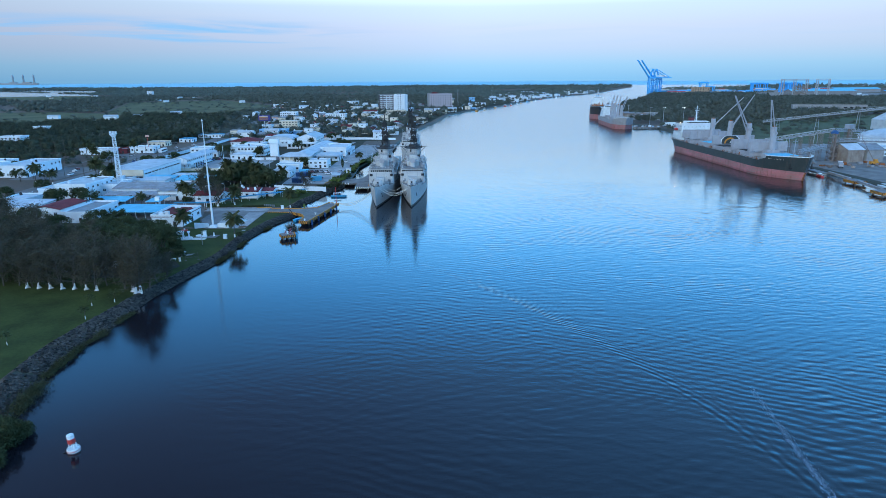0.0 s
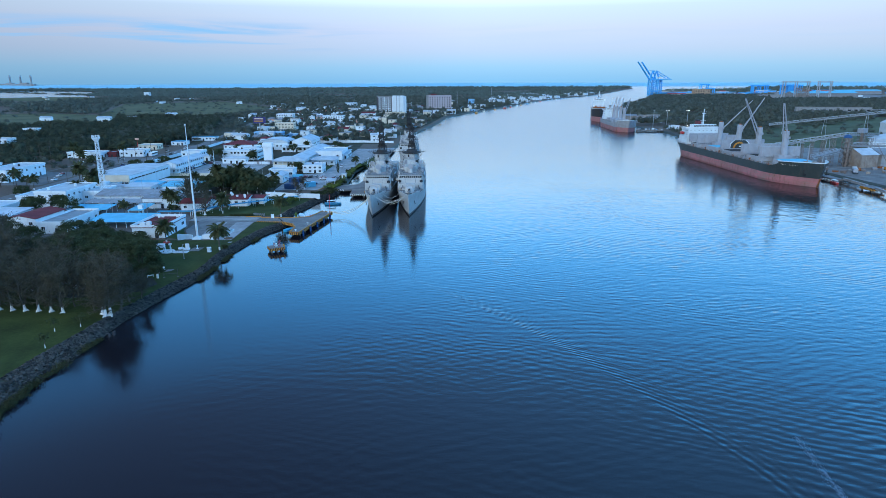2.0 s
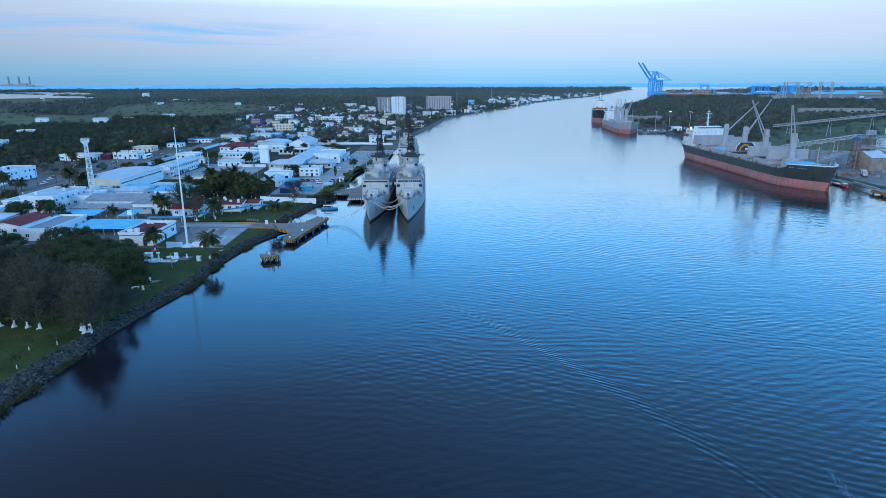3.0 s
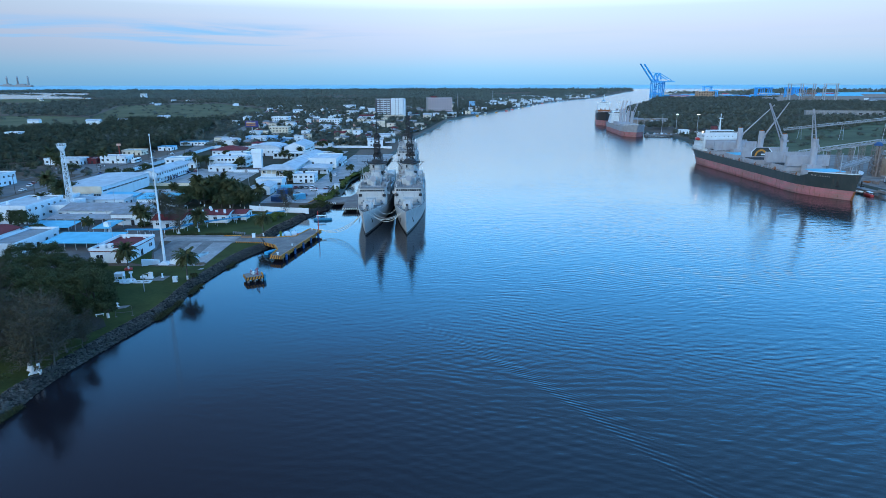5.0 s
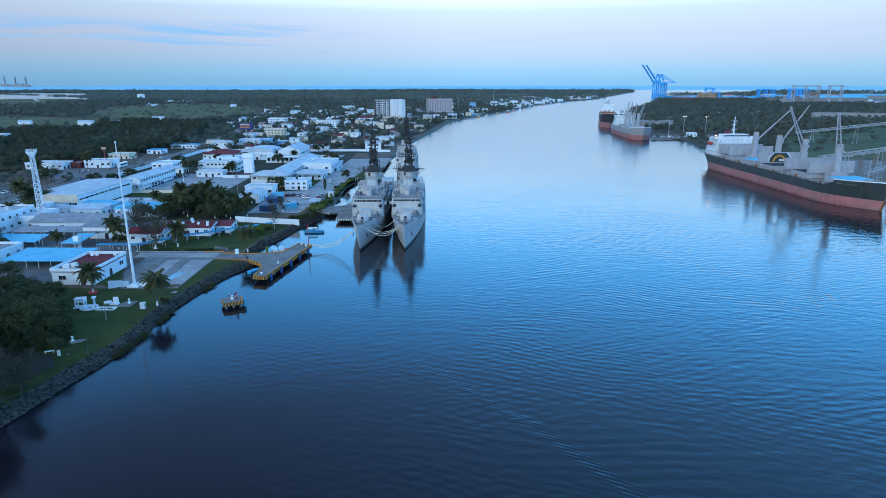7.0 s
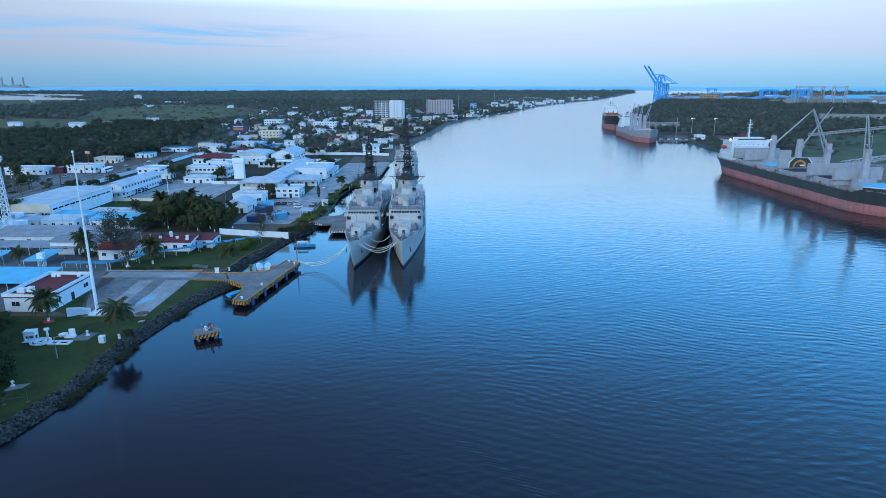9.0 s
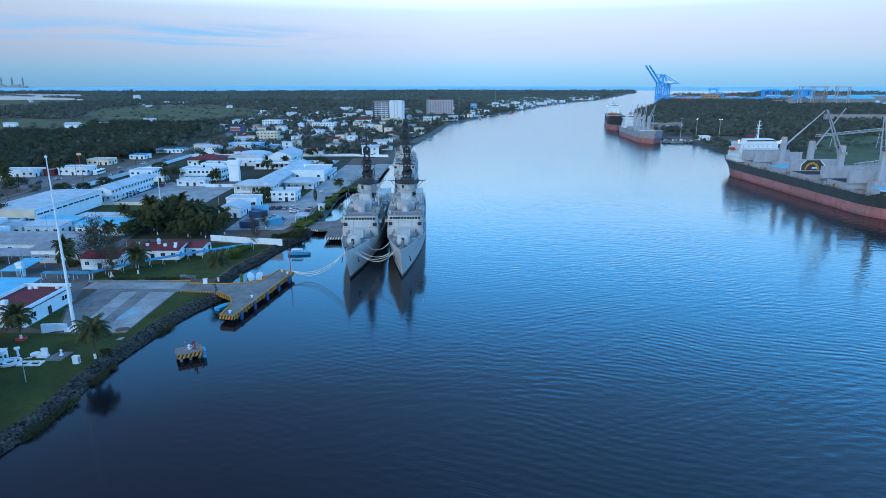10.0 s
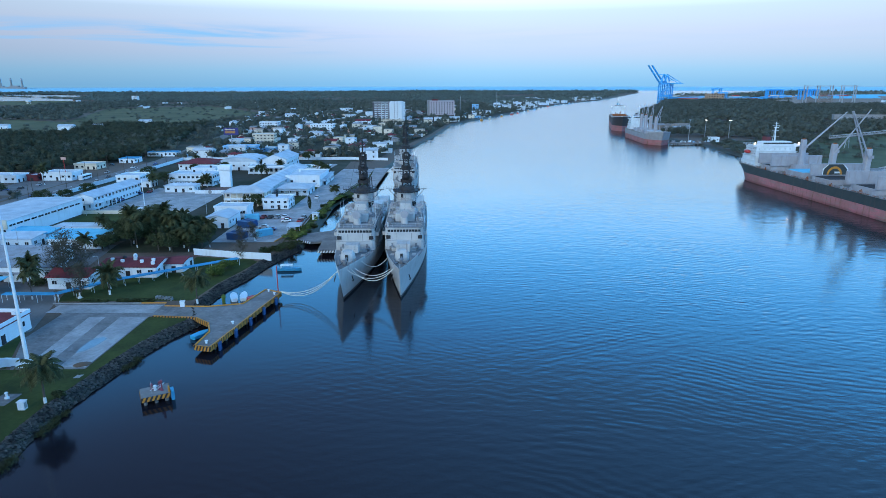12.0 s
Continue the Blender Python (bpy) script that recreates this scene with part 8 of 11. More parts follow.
def palm(seed, h, x, y, label="coconut palm with grey trunk and drooping fronds", spread=4.7, n=46, lime=True, group="coconut palms"):
    rng = np.random.default_rng(seed)
    t = thing("palm_tree", x, y, LAND + lift(x, y) - 0.05, 0, label, "palm tree", group)
    bend = rng.uniform(-0.6, 0.6, 2)
    bm = bmesh.new()
    pts = [Vector((bend[0] * (f ** 2), bend[1] * (f ** 2), h * f)) for f in (0, 0.2, 0.45, 0.7, 1.0)]
    for i, (p, q) in enumerate(zip(pts, pts[1:])):
        tube(bm, p, q, 0.24 - i * 0.025, 0.215 - i * 0.025, 8, False)
    part("trunk", bm, BARK, t)
    if lime:
        bm = bmesh.new()
        tube(bm, (0, 0, 0), (0, 0, 1.3), 0.29, 0.27, 8)
        part("limewash", bm, LIME, t, "white limewashed trunk foot")
    top = pts[-1]
    bm = bmesh.new()
    for k in range(n):
        a = k * 2.39996 + rng.uniform(-0.2, 0.2)
        el = rng.uniform(-0.6, 1.35)
        L = spread * rng.uniform(0.85, 1.15)
        prev = top
        d = Vector((math.cos(a) * math.cos(el), math.sin(a) * math.cos(el), math.sin(el)))
        side = Vector((-math.sin(a), math.cos(a), 0))
        for i in range(1, 10):
            d = (d + Vector((0, 0, -0.035 - 0.026 * i))).normalized()
            nx = prev + d * L / 9
            w = 1.05 * math.sin(math.pi * (0.12 + 0.86 * i / 9.5)) * spread / 3.6
            for j in range(3):
                q = prev + (nx - prev) * j / 3
                for sg in (1, -1):
                    tipv = q + side * sg * w * rng.uniform(0.85, 1.1) + d * 0.4 + Vector((0, 0, -0.42 * w - rng.uniform(0, 0.25)))
                    bm.faces.new([bm.verts.new(q - d * 0.05), bm.verts.new(q + d * 0.24), bm.verts.new(tipv)])
            tube(bm, prev, nx, 0.022, 0.018, 3, False)
            prev = nx
    part("crown", bm, LEAFP, t)
    return t


def bush(seed, w, h, x, y, label, leaf=LEAF, z=LAND, size=0.3, n=420, name="bush"):
    rng = np.random.default_rng(seed)
    t = thing(name, x, y, z, 0, label, "bush")
    cs = []
    bm = bmesh.new()
    for k in range(9):
        c = np.array([rng.uniform(-w, w) * 0.6, rng.uniform(-w, w) * 0.6, h * rng.uniform(0.25, 0.75)])
        tube(bm, (c[0] * 0.3, c[1] * 0.3, -0.2), c, 0.05, 0.02, 4, False)
        d = rng.normal(size=(n // 9, 3))
        d /= np.linalg.norm(d, axis=1, keepdims=True)
        cs.append(c + d * rng.uniform(0.4, 1, (n // 9, 1)) * np.array([w * 0.5, w * 0.5, h * 0.38]))
    part("stems", bm, BARK, t)
    leaf_object("foliage", np.concatenate(cs), size, leaf, rng, t)
    return t


rn = random.Random(21)
# casuarina grove by the bank, its front row limewashed
cas = [casuarina(100 + i, 10 + i * 1.1, 3.9 + 0.3 * i, -114.8 + i * 3.53, 171.0 - i * 0.4, "grey-green casuarina with white limewashed trunk foot") for i in range(5)]
for i, (x, y, k) in enumerate(((-97.1, 168.9, 1.0), (-93.8, 168.3, 1.0), (-82.9, 166.8, 1.1), (-81.5, 165.2, 1.05), (-80.6, 166.0, 1.15))):
    o = copy_thing(cas[(i * 2 + 1) % 5], pose(x, y, LAND - 0.1, 0, 0, 70 * i))
    o.scale = (k, k, k)
# the plain-trunked trees behind them
cab = [casuarina(110 + i, 11 + i * 1.0, 4.2 + 0.3 * i, -120 + i * 7.3, 179.5 + 2 * (i % 2), "feathery grey-green casuarina in the grove", False, 28) for i in range(5)]
rows = [(-120 + i * 7.3, 179.5 + 2 * (i % 2)) for i in range(5)] + [(-83.0, 170.5), (-79.6, 169.5), (-86.5, 169.5), (-80.2, 175.5), (-84, 176), (-81.5, 173.5), (-88, 173)]
for i in range(33):
    for _ in range(40):
        x, y = rn.uniform(-136, -80), rn.uniform(172, 204)
        if x < -80 - (y - 171) * 0.13 and (y < 178 or x < -96) and (y < 188 or x < -109) and all((x - a) ** 2 + (y - c_) ** 2 > 19 for a, c_ in rows):
            rows.append((x, y))
            break
for i, (x, y) in enumerate(rows[5:]):
    o = copy_thing(cab[i % 5], pose(x, y, LAND - 0.1, 0, 0, rn.uniform(0, 360)))
    k = rn.uniform(0.8, 1.05) * (1.0 + max(0, min(y - 170, 30)) * 0.004)
    o.scale = (k, k, k)
# taller casuarinas at the back of the grove
for i, (x, y, k) in enumerate(((-150, 226, 1.15), (-158, 232, 1.2), (-143, 221, 1.1), (-166, 238, 1.2), (-140, 205, 1.2), (-147, 210, 1.25), (-154, 216, 1.2), (-162, 224, 1.2),
                               (-138, 196, 1.2), (-145, 199, 1.2), (-170, 230, 1.25), (-128, 196, 1.1))):
    o = copy_thing(cab[(i * 2) % 5], pose(x, y, LAND - 0.1, 0, 0, 47 * i))
    o.scale = (k * 1.1, k * 1.1, k)
    tagged(o, "tall feathery casuarina at the back of the grove")
bush(95, 5.5, 5.5, -123.5, 177, "large dark rounded bush at the lawn's edge", LEAF, LAND, 0.45, 2600)
# dark broadleaf trees behind and beside the grove
brf = [broad_tree(200, 8.5, 4.6, -113, 226, "dark green broadleaf tree behind the grove", dense=210, size=0.3, blobs=44),
       broad_tree(204, 9.5, 5.2, -115, 212, "dark green broadleaf tree behind the grove", dense=210, size=0.3, blobs=44)]
bro = [broad_tree(200, 8.5, 4.6, -176, 292, "dark green broadleaf tree among base buildings", dense=95, size=0.54),
       broad_tree(201, 7.5, 4.2, -205.5, 300, "dark green broadleaf tree among base buildings", dense=95, size=0.54),
       broad_tree(202, 9.5, 5.2, -182, 360, "dark green broadleaf tree among base buildings", dense=95, size=0.54),
       broad_tree(203, 6.0, 3.4, -118, 340, "dark green broadleaf tree among base buildings", dense=95, size=0.54)]
spots = [(-101.5, 219), (-104, 224), (-112, 219), (-121.5, 228), (-97, 200.5), (-89.8, 203), (-91.5, 208.5), (-104, 198), (-95, 205), (-100, 200), (-107, 192), (-97, 204), (-104, 206), (-111, 205), (-118, 207), (-98, 217), (-125, 209), (-119, 216), (-126, 220), (-109, 230), (-116, 234), (-128, 232), (-134, 222), (-137, 212), (-133, 200), (-139, 190), (-127, 180), (-135, 172), (-145, 205),
         (-103, 213), (-101, 211), (-106, 212), (-131, 241), (-124, 243), (-141, 232), (-150, 222), (-101, 226), (-150, 195), (-146, 180), (-152, 240), (-160, 215), (-168, 238), (-176, 225), (-170, 205), (-185, 240), (-190, 258), (-164, 252), (-158, 232), (-180, 256), (-205.5, 262), (-196, 276), (-154, 286), (-205, 285), (-176, 288),
         (-104, 349), (-108, 352), (-112, 356), (-101, 354), (-106, 359), (-110, 362), (-116, 360), (-121, 358), (-99, 359), (-88, 338), (-93, 335), (-99, 338), (-95, 343), (-88, 345), (-84, 340), (-170, 300), (-160, 290), (-119, 338), (-112, 345), (-113, 350), (-97, 352), (-108, 356), (-115, 366), (-101, 362),
         (-120, 352), (-94, 358), (-106, 371), (-98, 372), (-118, 378), (-96, 366), (-104, 366), (-84.6, 415), (-157, 484), (-133, 478),
         (-190, 440), (-186, 455), (-192, 425), (-180, 352), (-205.5, 330), (-230, 372), (-226, 440), (-262, 425), (-275, 415), (-290, 385), (-240, 365), (-257, 372),
         (-180, 515), (-140, 540), (-110, 520), (-160, 540), (-78, 545), (-70, 530), (-125, 600), (-150, 602), (-95, 602), (-180, 598)]
for i, (x, y) in enumerate(spots):
    o = copy_thing(brf[i % 2] if y < 250 else bro[i % 4], pose(x, y, LAND - 0.1, 0, 0, rn.uniform(0, 360)))
    k = rn.uniform(0.75, 1.05) * (1.2 if y < 211 else 1.0)
    if 200 < y < 210 and x > -98:
        k *= 1.12
    o.scale = (k, k, k * rn.uniform(0.85, 1.0))
    if y > 260:
        tagged(o, "dark green broadleaf tree among base buildings")
for i, (x, y, w, h) in enumerate(((-88.5, 200.5, 3.4, 4.2), (-93, 199.5, 3.6, 4.4), (-86.2, 204.6, 2.6, 3.6), (-97.5, 197.5, 3.4, 4.0), (-88.2, 209.5, 2.8, 3.6), (-101, 196.5, 3.2, 3.8))):
    bush(80 + i, w, h, x, y, "dark broadleaf undergrowth beneath the grove's trees", LEAF, LAND, 0.3, 1900)
for i, (x, y, k) in enumerate(((-79.6, 181.5, 0.72), (-84.0, 184.0, 0.58), (-78.6, 178.6, 0.55), (-88.2, 186.0, 0.6), (-83.0, 188.5, 0.42))):
    o = copy_thing(cab[(i * 3) % 5], pose(x, y, LAND - 0.1, 0, 0, 63 * i))
    o.scale = (k, k, k)
    tagged(o, "small wispy young casuarina at the lawn's edge")
# palms
pal = [palm(300, 7.4, -73.4, 227.4, "coconut palm with limewashed foot on the bank", 4.1), palm(301, 6.2, -96.2, 238.3, "short coconut palm on lawn beside red-roofed office", 4.1),
       palm(302, 10.0, -108, 352, spread=4.8), palm(303, 11.0, -103.5, 356.5, spread=4.8)]
for i, (x, y, k) in enumerate(((-64.6, 281.5, 1.0), (-92.3, 289.5, 1.05), (-98, 350, 1), (-112.5, 348, 1), (-94, 353, 0.9), (-101, 367, 1.05), (-117, 358, 1), (-108.5, 342, 0.85), (-90.5, 349, 0.9),
                               (-95, 338, 1.0), (-87.5, 336, 0.8), (-82, 342, 0.8), (-91, 341, 0.9), (-124, 336, 0.8), (-130, 360.5, 0.7), (-171, 334, 1), (-175, 338, 1.1), (-178, 331, 1.0), (-119, 298, 0.8), (-112, 286, 0.8), (-135, 288, 0.7), (-131, 480, 0.9), (-158, 470, 0.8),
                               (-232, 492, 0.9), (-215.5, 355, 0.9), (-252, 472, 1), (-258, 478, 0.9), (-266, 486, 1), (-50.5, 440, 0.8), (-104, 545, 0.9),
                               (-198, 372, 0.9), (-194, 362, 1.0), (-248, 590, 1), (-120, 560, 0.8), (-228, 360, 0.9))):
    o = copy_thing(pal[i % 4], pose(x, y, LAND - 0.05, 0, 0, rn.uniform(0, 360)))
    o.scale = (k, k, k)
    if y > 330:
        tagged(o, "coconut palm among base buildings")
# bare-looking grey tree by the walkway and slim cypresses
casb = [(-99.2, 286.6, 1.0), (-108, 297, 1.25), (-113, 304, 1.25), (-104, 300, 1.0), (-68, 351, 0.8), (-71, 346, 0.7), (-66, 326.5, 0.6)]
for i, (x, y, k) in enumerate(casb):
    o = copy_thing(cas[(i + 1) % 5], pose(x, y, LAND - 0.1, 0, 0, 50 * i))
    o.scale = (k, k, k)
    tagged(o, "thin grey-green casuarina beside base buildings")
for i, (x, y) in enumerate(((-91.5, 419.5), (-84.6, 420), (-58.5, 412))):
    rng = np.random.default_rng(40 + i)
    t = thing("cypress", x, y, LAND, 0, "slim dark cypress before the arcade house", "tree", "cypresses")
    bm = bmesh.new()
    tube(bm, (0, 0, 0), (0, 0, 5), 0.1, 0.03, 6)
    part("trunk", bm, BARK, t)
    f = rng.uniform(0.08, 1, 600)
    a = rng.uniform(0, 6.283, 600)
    r = 0.85 * np.sin(np.clip(f, 0.05, 1) * 2.9) ** 0.7 * rng.uniform(0.5, 1, 600) ** 0.5
    leaf_object("crown", np.stack([r * np.cos(a), r * np.sin(a), f * 6.2], 1), 0.35, LEAF, rng, t)
# low clipped hedge along the slab
rng = np.random.default_rng(61)
hc = np.stack([rng.uniform(-97, -77, 2600), rng.uniform(282.6, 283.7, 2600), LAND + rng.uniform(0.05, 0.95, 2600)], 1)
hc = hc[np.abs(hc[:, 0] + 88.5) > 1.2]
leaf_object("hedge_row", hc, 0.3, LEAF, rng, None, label="low clipped dark hedge along the concrete slab", category="hedge", kind="stuff")
bush(33, 3.2, 2.2, -118, 299, "low dark shrub beneath the thin casuarinas", LEAF, LAND, 0.4, 900)
bush(34, 2.6, 1.9, -112.5, 300.5, "low dark shrub beneath the thin casuarinas", LEAF, LAND, 0.4, 700)
# clipped hedges and bushes near the inlet
bush(1, 3.4, 3.2, -67.4, 306.0, "rounded light green hedge near inlet", HEDGE, size=0.35, n=1500, name="hedge")
bush(2, 3.2, 3.0, -66.8, 314.2, "rounded light green hedge near inlet", HEDGE, size=0.35, n=1200, name="hedge")
for i, (x, y, w, h) in enumerate(((-53.5, 341, 4.0, 3.0), (-56.5, 337, 3.4, 2.6), (-51.5, 346, 3.2, 2.2), (-60, 334, 3, 2.4), (-50.5, 430, 2.6, 2), (-49.6, 410, 2.2, 1.6), (-50, 395, 2.4, 1.8), (-48, 448, 3, 2.4),
                                  (-50.2, 376, 2.6, 2.0), (-51, 366, 2.2, 1.8), (-53, 418, 2, 2))):
    bush(10 + i, w, h, x, y, "dense dark green bush on the inlet bank", LEAF, LAND - 0.8, 0.4, 900)
for i, (x, y, w, h) in enumerate(((-71.2, 93.5, 3.4, 4.6), (-75.5, 90, 3.8, 5.2), (-73.5, 98, 3.0, 3.0), (-78, 86, 3.4, 5.4), (-69.0, 88.5, 3.0, 3.4), (-70.4, 97, 2.4, 2.4))):
    bush(40 + i, w, h, x, y, "dense dark green bush at the water's edge", LEAF, 0.0, 0.23, 4200)
# low dull reeds and scrub along the foot of the rocks
rr = random.Random(77)
REED = foliage("dull_reeds", (0.060, 0.062, 0.028), (0.040, 0.046, 0.022))
reeds, reed_c = [], []
for (ax, ay), (cx, cy), step in (((-75.6, 104.5), (-76.9, 114.5), 1.1), ((-78.6, 119), (-79.3, 133), 1.2), ((-79.2, 136), (-78.4, 141), 1.5), ((-78.2, 148), (-77.8, 154), 1.6),
                                 ((-70.6, 199), (-69.6, 211), 1.5), ((-69.6, 219), (-69.4, 226), 1.7), ((-66.8, 245), (-66.2, 249), 1.8)):
    k = int(math.hypot(cx - ax, cy - ay) / step)
    for i in range(k + 1):
        x, y = ax + (cx - ax) * i / k + rr.uniform(-0.3, 0.3), ay + (cy - ay) * i / k
        w = rr.uniform(0.9, 1.7)
        reeds.append((x, y, w * (1.5 if ay < 110 else 1.0), w * (1.0 if ay < 110 else 0.62)))
for i, (x, y, w, h) in enumerate(reeds):
    g_ = np.random.default_rng(600 + i)
    c_ = g_.normal(0, 1, (330, 3)) * np.array([w * 0.42, w * 0.55, 0.02]) + np.array([x, y, 0.0])
    c_[:, 2] = 0.05 + g_.uniform(0.1, 1, 330) * h
    reed_c.append(c_)
leaf_object("reeds", np.concatenate(reed_c), 0.36, REED, g_, None, droop=-0.4, slim=0.3, label="low dull olive reeds along the foot of the rocks", category="reeds", kind="stuff")
# pale boulders and a white crate lying in the clearing of the grove
rr = random.Random(52)
for i in range(16):
    t = thing("boulder", rr.uniform(-113, -98), rr.uniform(186, 192.5), LAND, rr.uniform(0, 360), "pale grey boulder lying in the grove clearing", "boulder", "boulders in the grove")
    bm = bmesh.new()
    r_ = rr.uniform(0.45, 1.1)
    ph = rr.uniform(0, 6)
    loft(bm, [[(r_ * q * (1 + 0.2 * math.sin(3 * a + ph)) * math.cos(a), r_ * q * (0.8 + 0.15 * math.cos(2 * a + ph)) * math.sin(a), r_ * z) for a in [k * math.pi / 5 for k in range(10)]] for z, q in ((-0.2, 0.9), (0.25, 1.0), (0.6, 0.72), (0.8, 0.3))])
    part("stone", bm, CONCL if i % 3 else ROCK, t)
cr_ = thing("white_crate", -98.8, 190.2, LAND, 20, "white painted crate standing in the grove clearing", "crate")
bm = bmesh.new()
box(bm, -0.8, 0.8, -0.6, 0.6, 0.15, 1.9)
part("body", bm, STEELW, cr_)
bm = bmesh.new()
for xx in (-0.6, 0.6):
    box(bm, xx - 0.1, xx + 0.1, -0.6, 0.6, 0, 0.15)
part("skid", bm, BARK, cr_)
pb = thing("garden_bench", -84.2, 197.2, LAND, 25, "white bench and table under the trees on lawn", "bench")
bm = bmesh.new()
box(bm, -1.0, 1.0, -0.3, 0.3, 0.6, 0.7)
part("top", bm, STEELW, pb)
for xx in (-0.8, 0.8):
    bm = bmesh.new()
    tube(bm, (xx, 0, 0), (xx, 0, 0.61), 0.08, 0.07, 6)
    part("leg", bm, STEELW, pb)
# saplings on the lawn
for i, (x, y) in enumerate(((-88.6, 155.8), (-85.3, 146.5), (-94.5, 131.5), (-84.0, 158.5))):
    t = thing("sapling", x, y, LAND, 0, "thin young tree with limewashed stem on lawn", "tree", "saplings")
    rng = np.random.default_rng(70 + i)
    bm = bmesh.new()
    tube(bm, (0, 0, 0.9), (0.1, 0, 2.4), 0.06, 0.03, 5)
    part("trunk", bm, BARK, t)
    bm = bmesh.new()
    tube(bm, (0, 0, 0), (0, 0, 0.9), 0.09, 0.08, 6)
    part("limewash", bm, LIME, t)
    leaf_object("crown", rng.normal(0, 0.75, (130, 3)) * np.array([1, 1, 0.6]) + np.array([0, 0, 2.6]), 0.3, LEAF, rng, t)

broad_tree(207, 4.4, 2.1, -81.6, 196.2, "small dark tree with limewashed foot on lawn", dense=120, size=0.28, lime=True, blobs=26)
bush(97, 1.3, 1.5, -72.2, 229.6, "small green shrub beside the palm on the bank", LEAFP, LAND, 0.4, 420)

# rock revetment
rng = np.random.default_rng(9)
line = [p for p in LEFT if 40 < p[1] < 347]
V, F = [], []
base_v = np.array([(1, 0, 0), (-1, 0, 0), (0, 1, 0), (0, -1, 0), (0, 0, 1), (0, 0, -1), (0.6, 0.6, 0.5), (-0.6, 0.6, 0.4), (0.6, -0.6, 0.4), (-0.6, -0.6, 0.5)])
base_f = [(0, 6, 4), (6, 2, 4), (2, 7, 4), (7, 1, 4), (1, 9, 4), (9, 3, 4), (3, 8, 4), (8, 0, 4), (0, 2, 6), (2, 1, 7), (1, 3, 9), (3, 0, 8)]
for a, c_ in zip(line, line[1:]):
    d = Vector(c_) - Vector(a)
    ln = d.length
    d.normalize()
    nrm = Vector((-d.y, d.x))
    for i in range(int(ln * (58 if a[1] < 160 else 44))):
        u, s_ = rng.uniform(0, ln), rng.uniform(-0.06, 1.04)
        wb = bank_width(a[1]) + (bank_width(c_[1]) - bank_width(a[1])) * u / ln
        sc = min(1, max(0, s_))
        z = 0.04 + (2.3 * sc if sc < 0.5 else 1.15 + (sc - 0.5) * 1.3)
        s_ *= wb
        c0 = np.array([a[0] + d.x * u + nrm.x * s_, a[1] + d.y * u + nrm.y * s_, z])
        r = rng.uniform(0.18, 0.42) * (1.3 if rng.uniform() < 0.15 else 1)
        ang = rng.uniform(0, 6.28)
        rot = np.array([[math.cos(ang), -math.sin(ang), 0], [math.sin(ang), math.cos(ang), 0], [0, 0, 1]])
        vv = (base_v * rng.uniform(0.65, 1.25, (10, 3)) * np.array([r * 1.2, r, r * 0.75])) @ rot.T + c0
        o0 = len(V)
        V.extend(map(tuple, vv))
        F.extend([(o0 + p, o0 + q, o0 + s2_) for p, q, s2_ in base_f])
me = bpy.data.meshes.new("rock_revetment")
me.from_pydata(V, [], F)
RIP = foliage("loose_grey_rock", (0.068, 0.063, 0.056), (0.026, 0.026, 0.025), 3, 0.25, 1.85)
me.materials.append(RIP)
tagged(new("rock_revetment", me), "loose grey rocks piled along the river bank", "rocks", kind="stuff")


# ---------- woods ----------
def inside(poly, x, y):
    r = np.zeros(len(x), bool)
    k = len(poly)
    for i in range(k):
        (x0, y0), (x1, y1) = poly[i], poly[(i + 1) % k]
        cond = (y0 > y) != (y1 > y)
        r ^= cond & (x < (x1 - x0) * (y - y0) / (y1 - y0 + 1e-9) + x0)
    return r


bm = bmesh.new()
bmesh.ops.create_icosphere(bm, subdivisions=1, radius=1.0)
bmesh.ops.delete(bm, geom=[f for f in bm.faces if f.calc_center_median().z < -0.45], context="FACES")
bm.verts.index_update()
CROWN = (np.array([v.co[:] for v in bm.verts]), np.array([[v.index for v in f.verts] for f in bm.faces]))
bm.free()


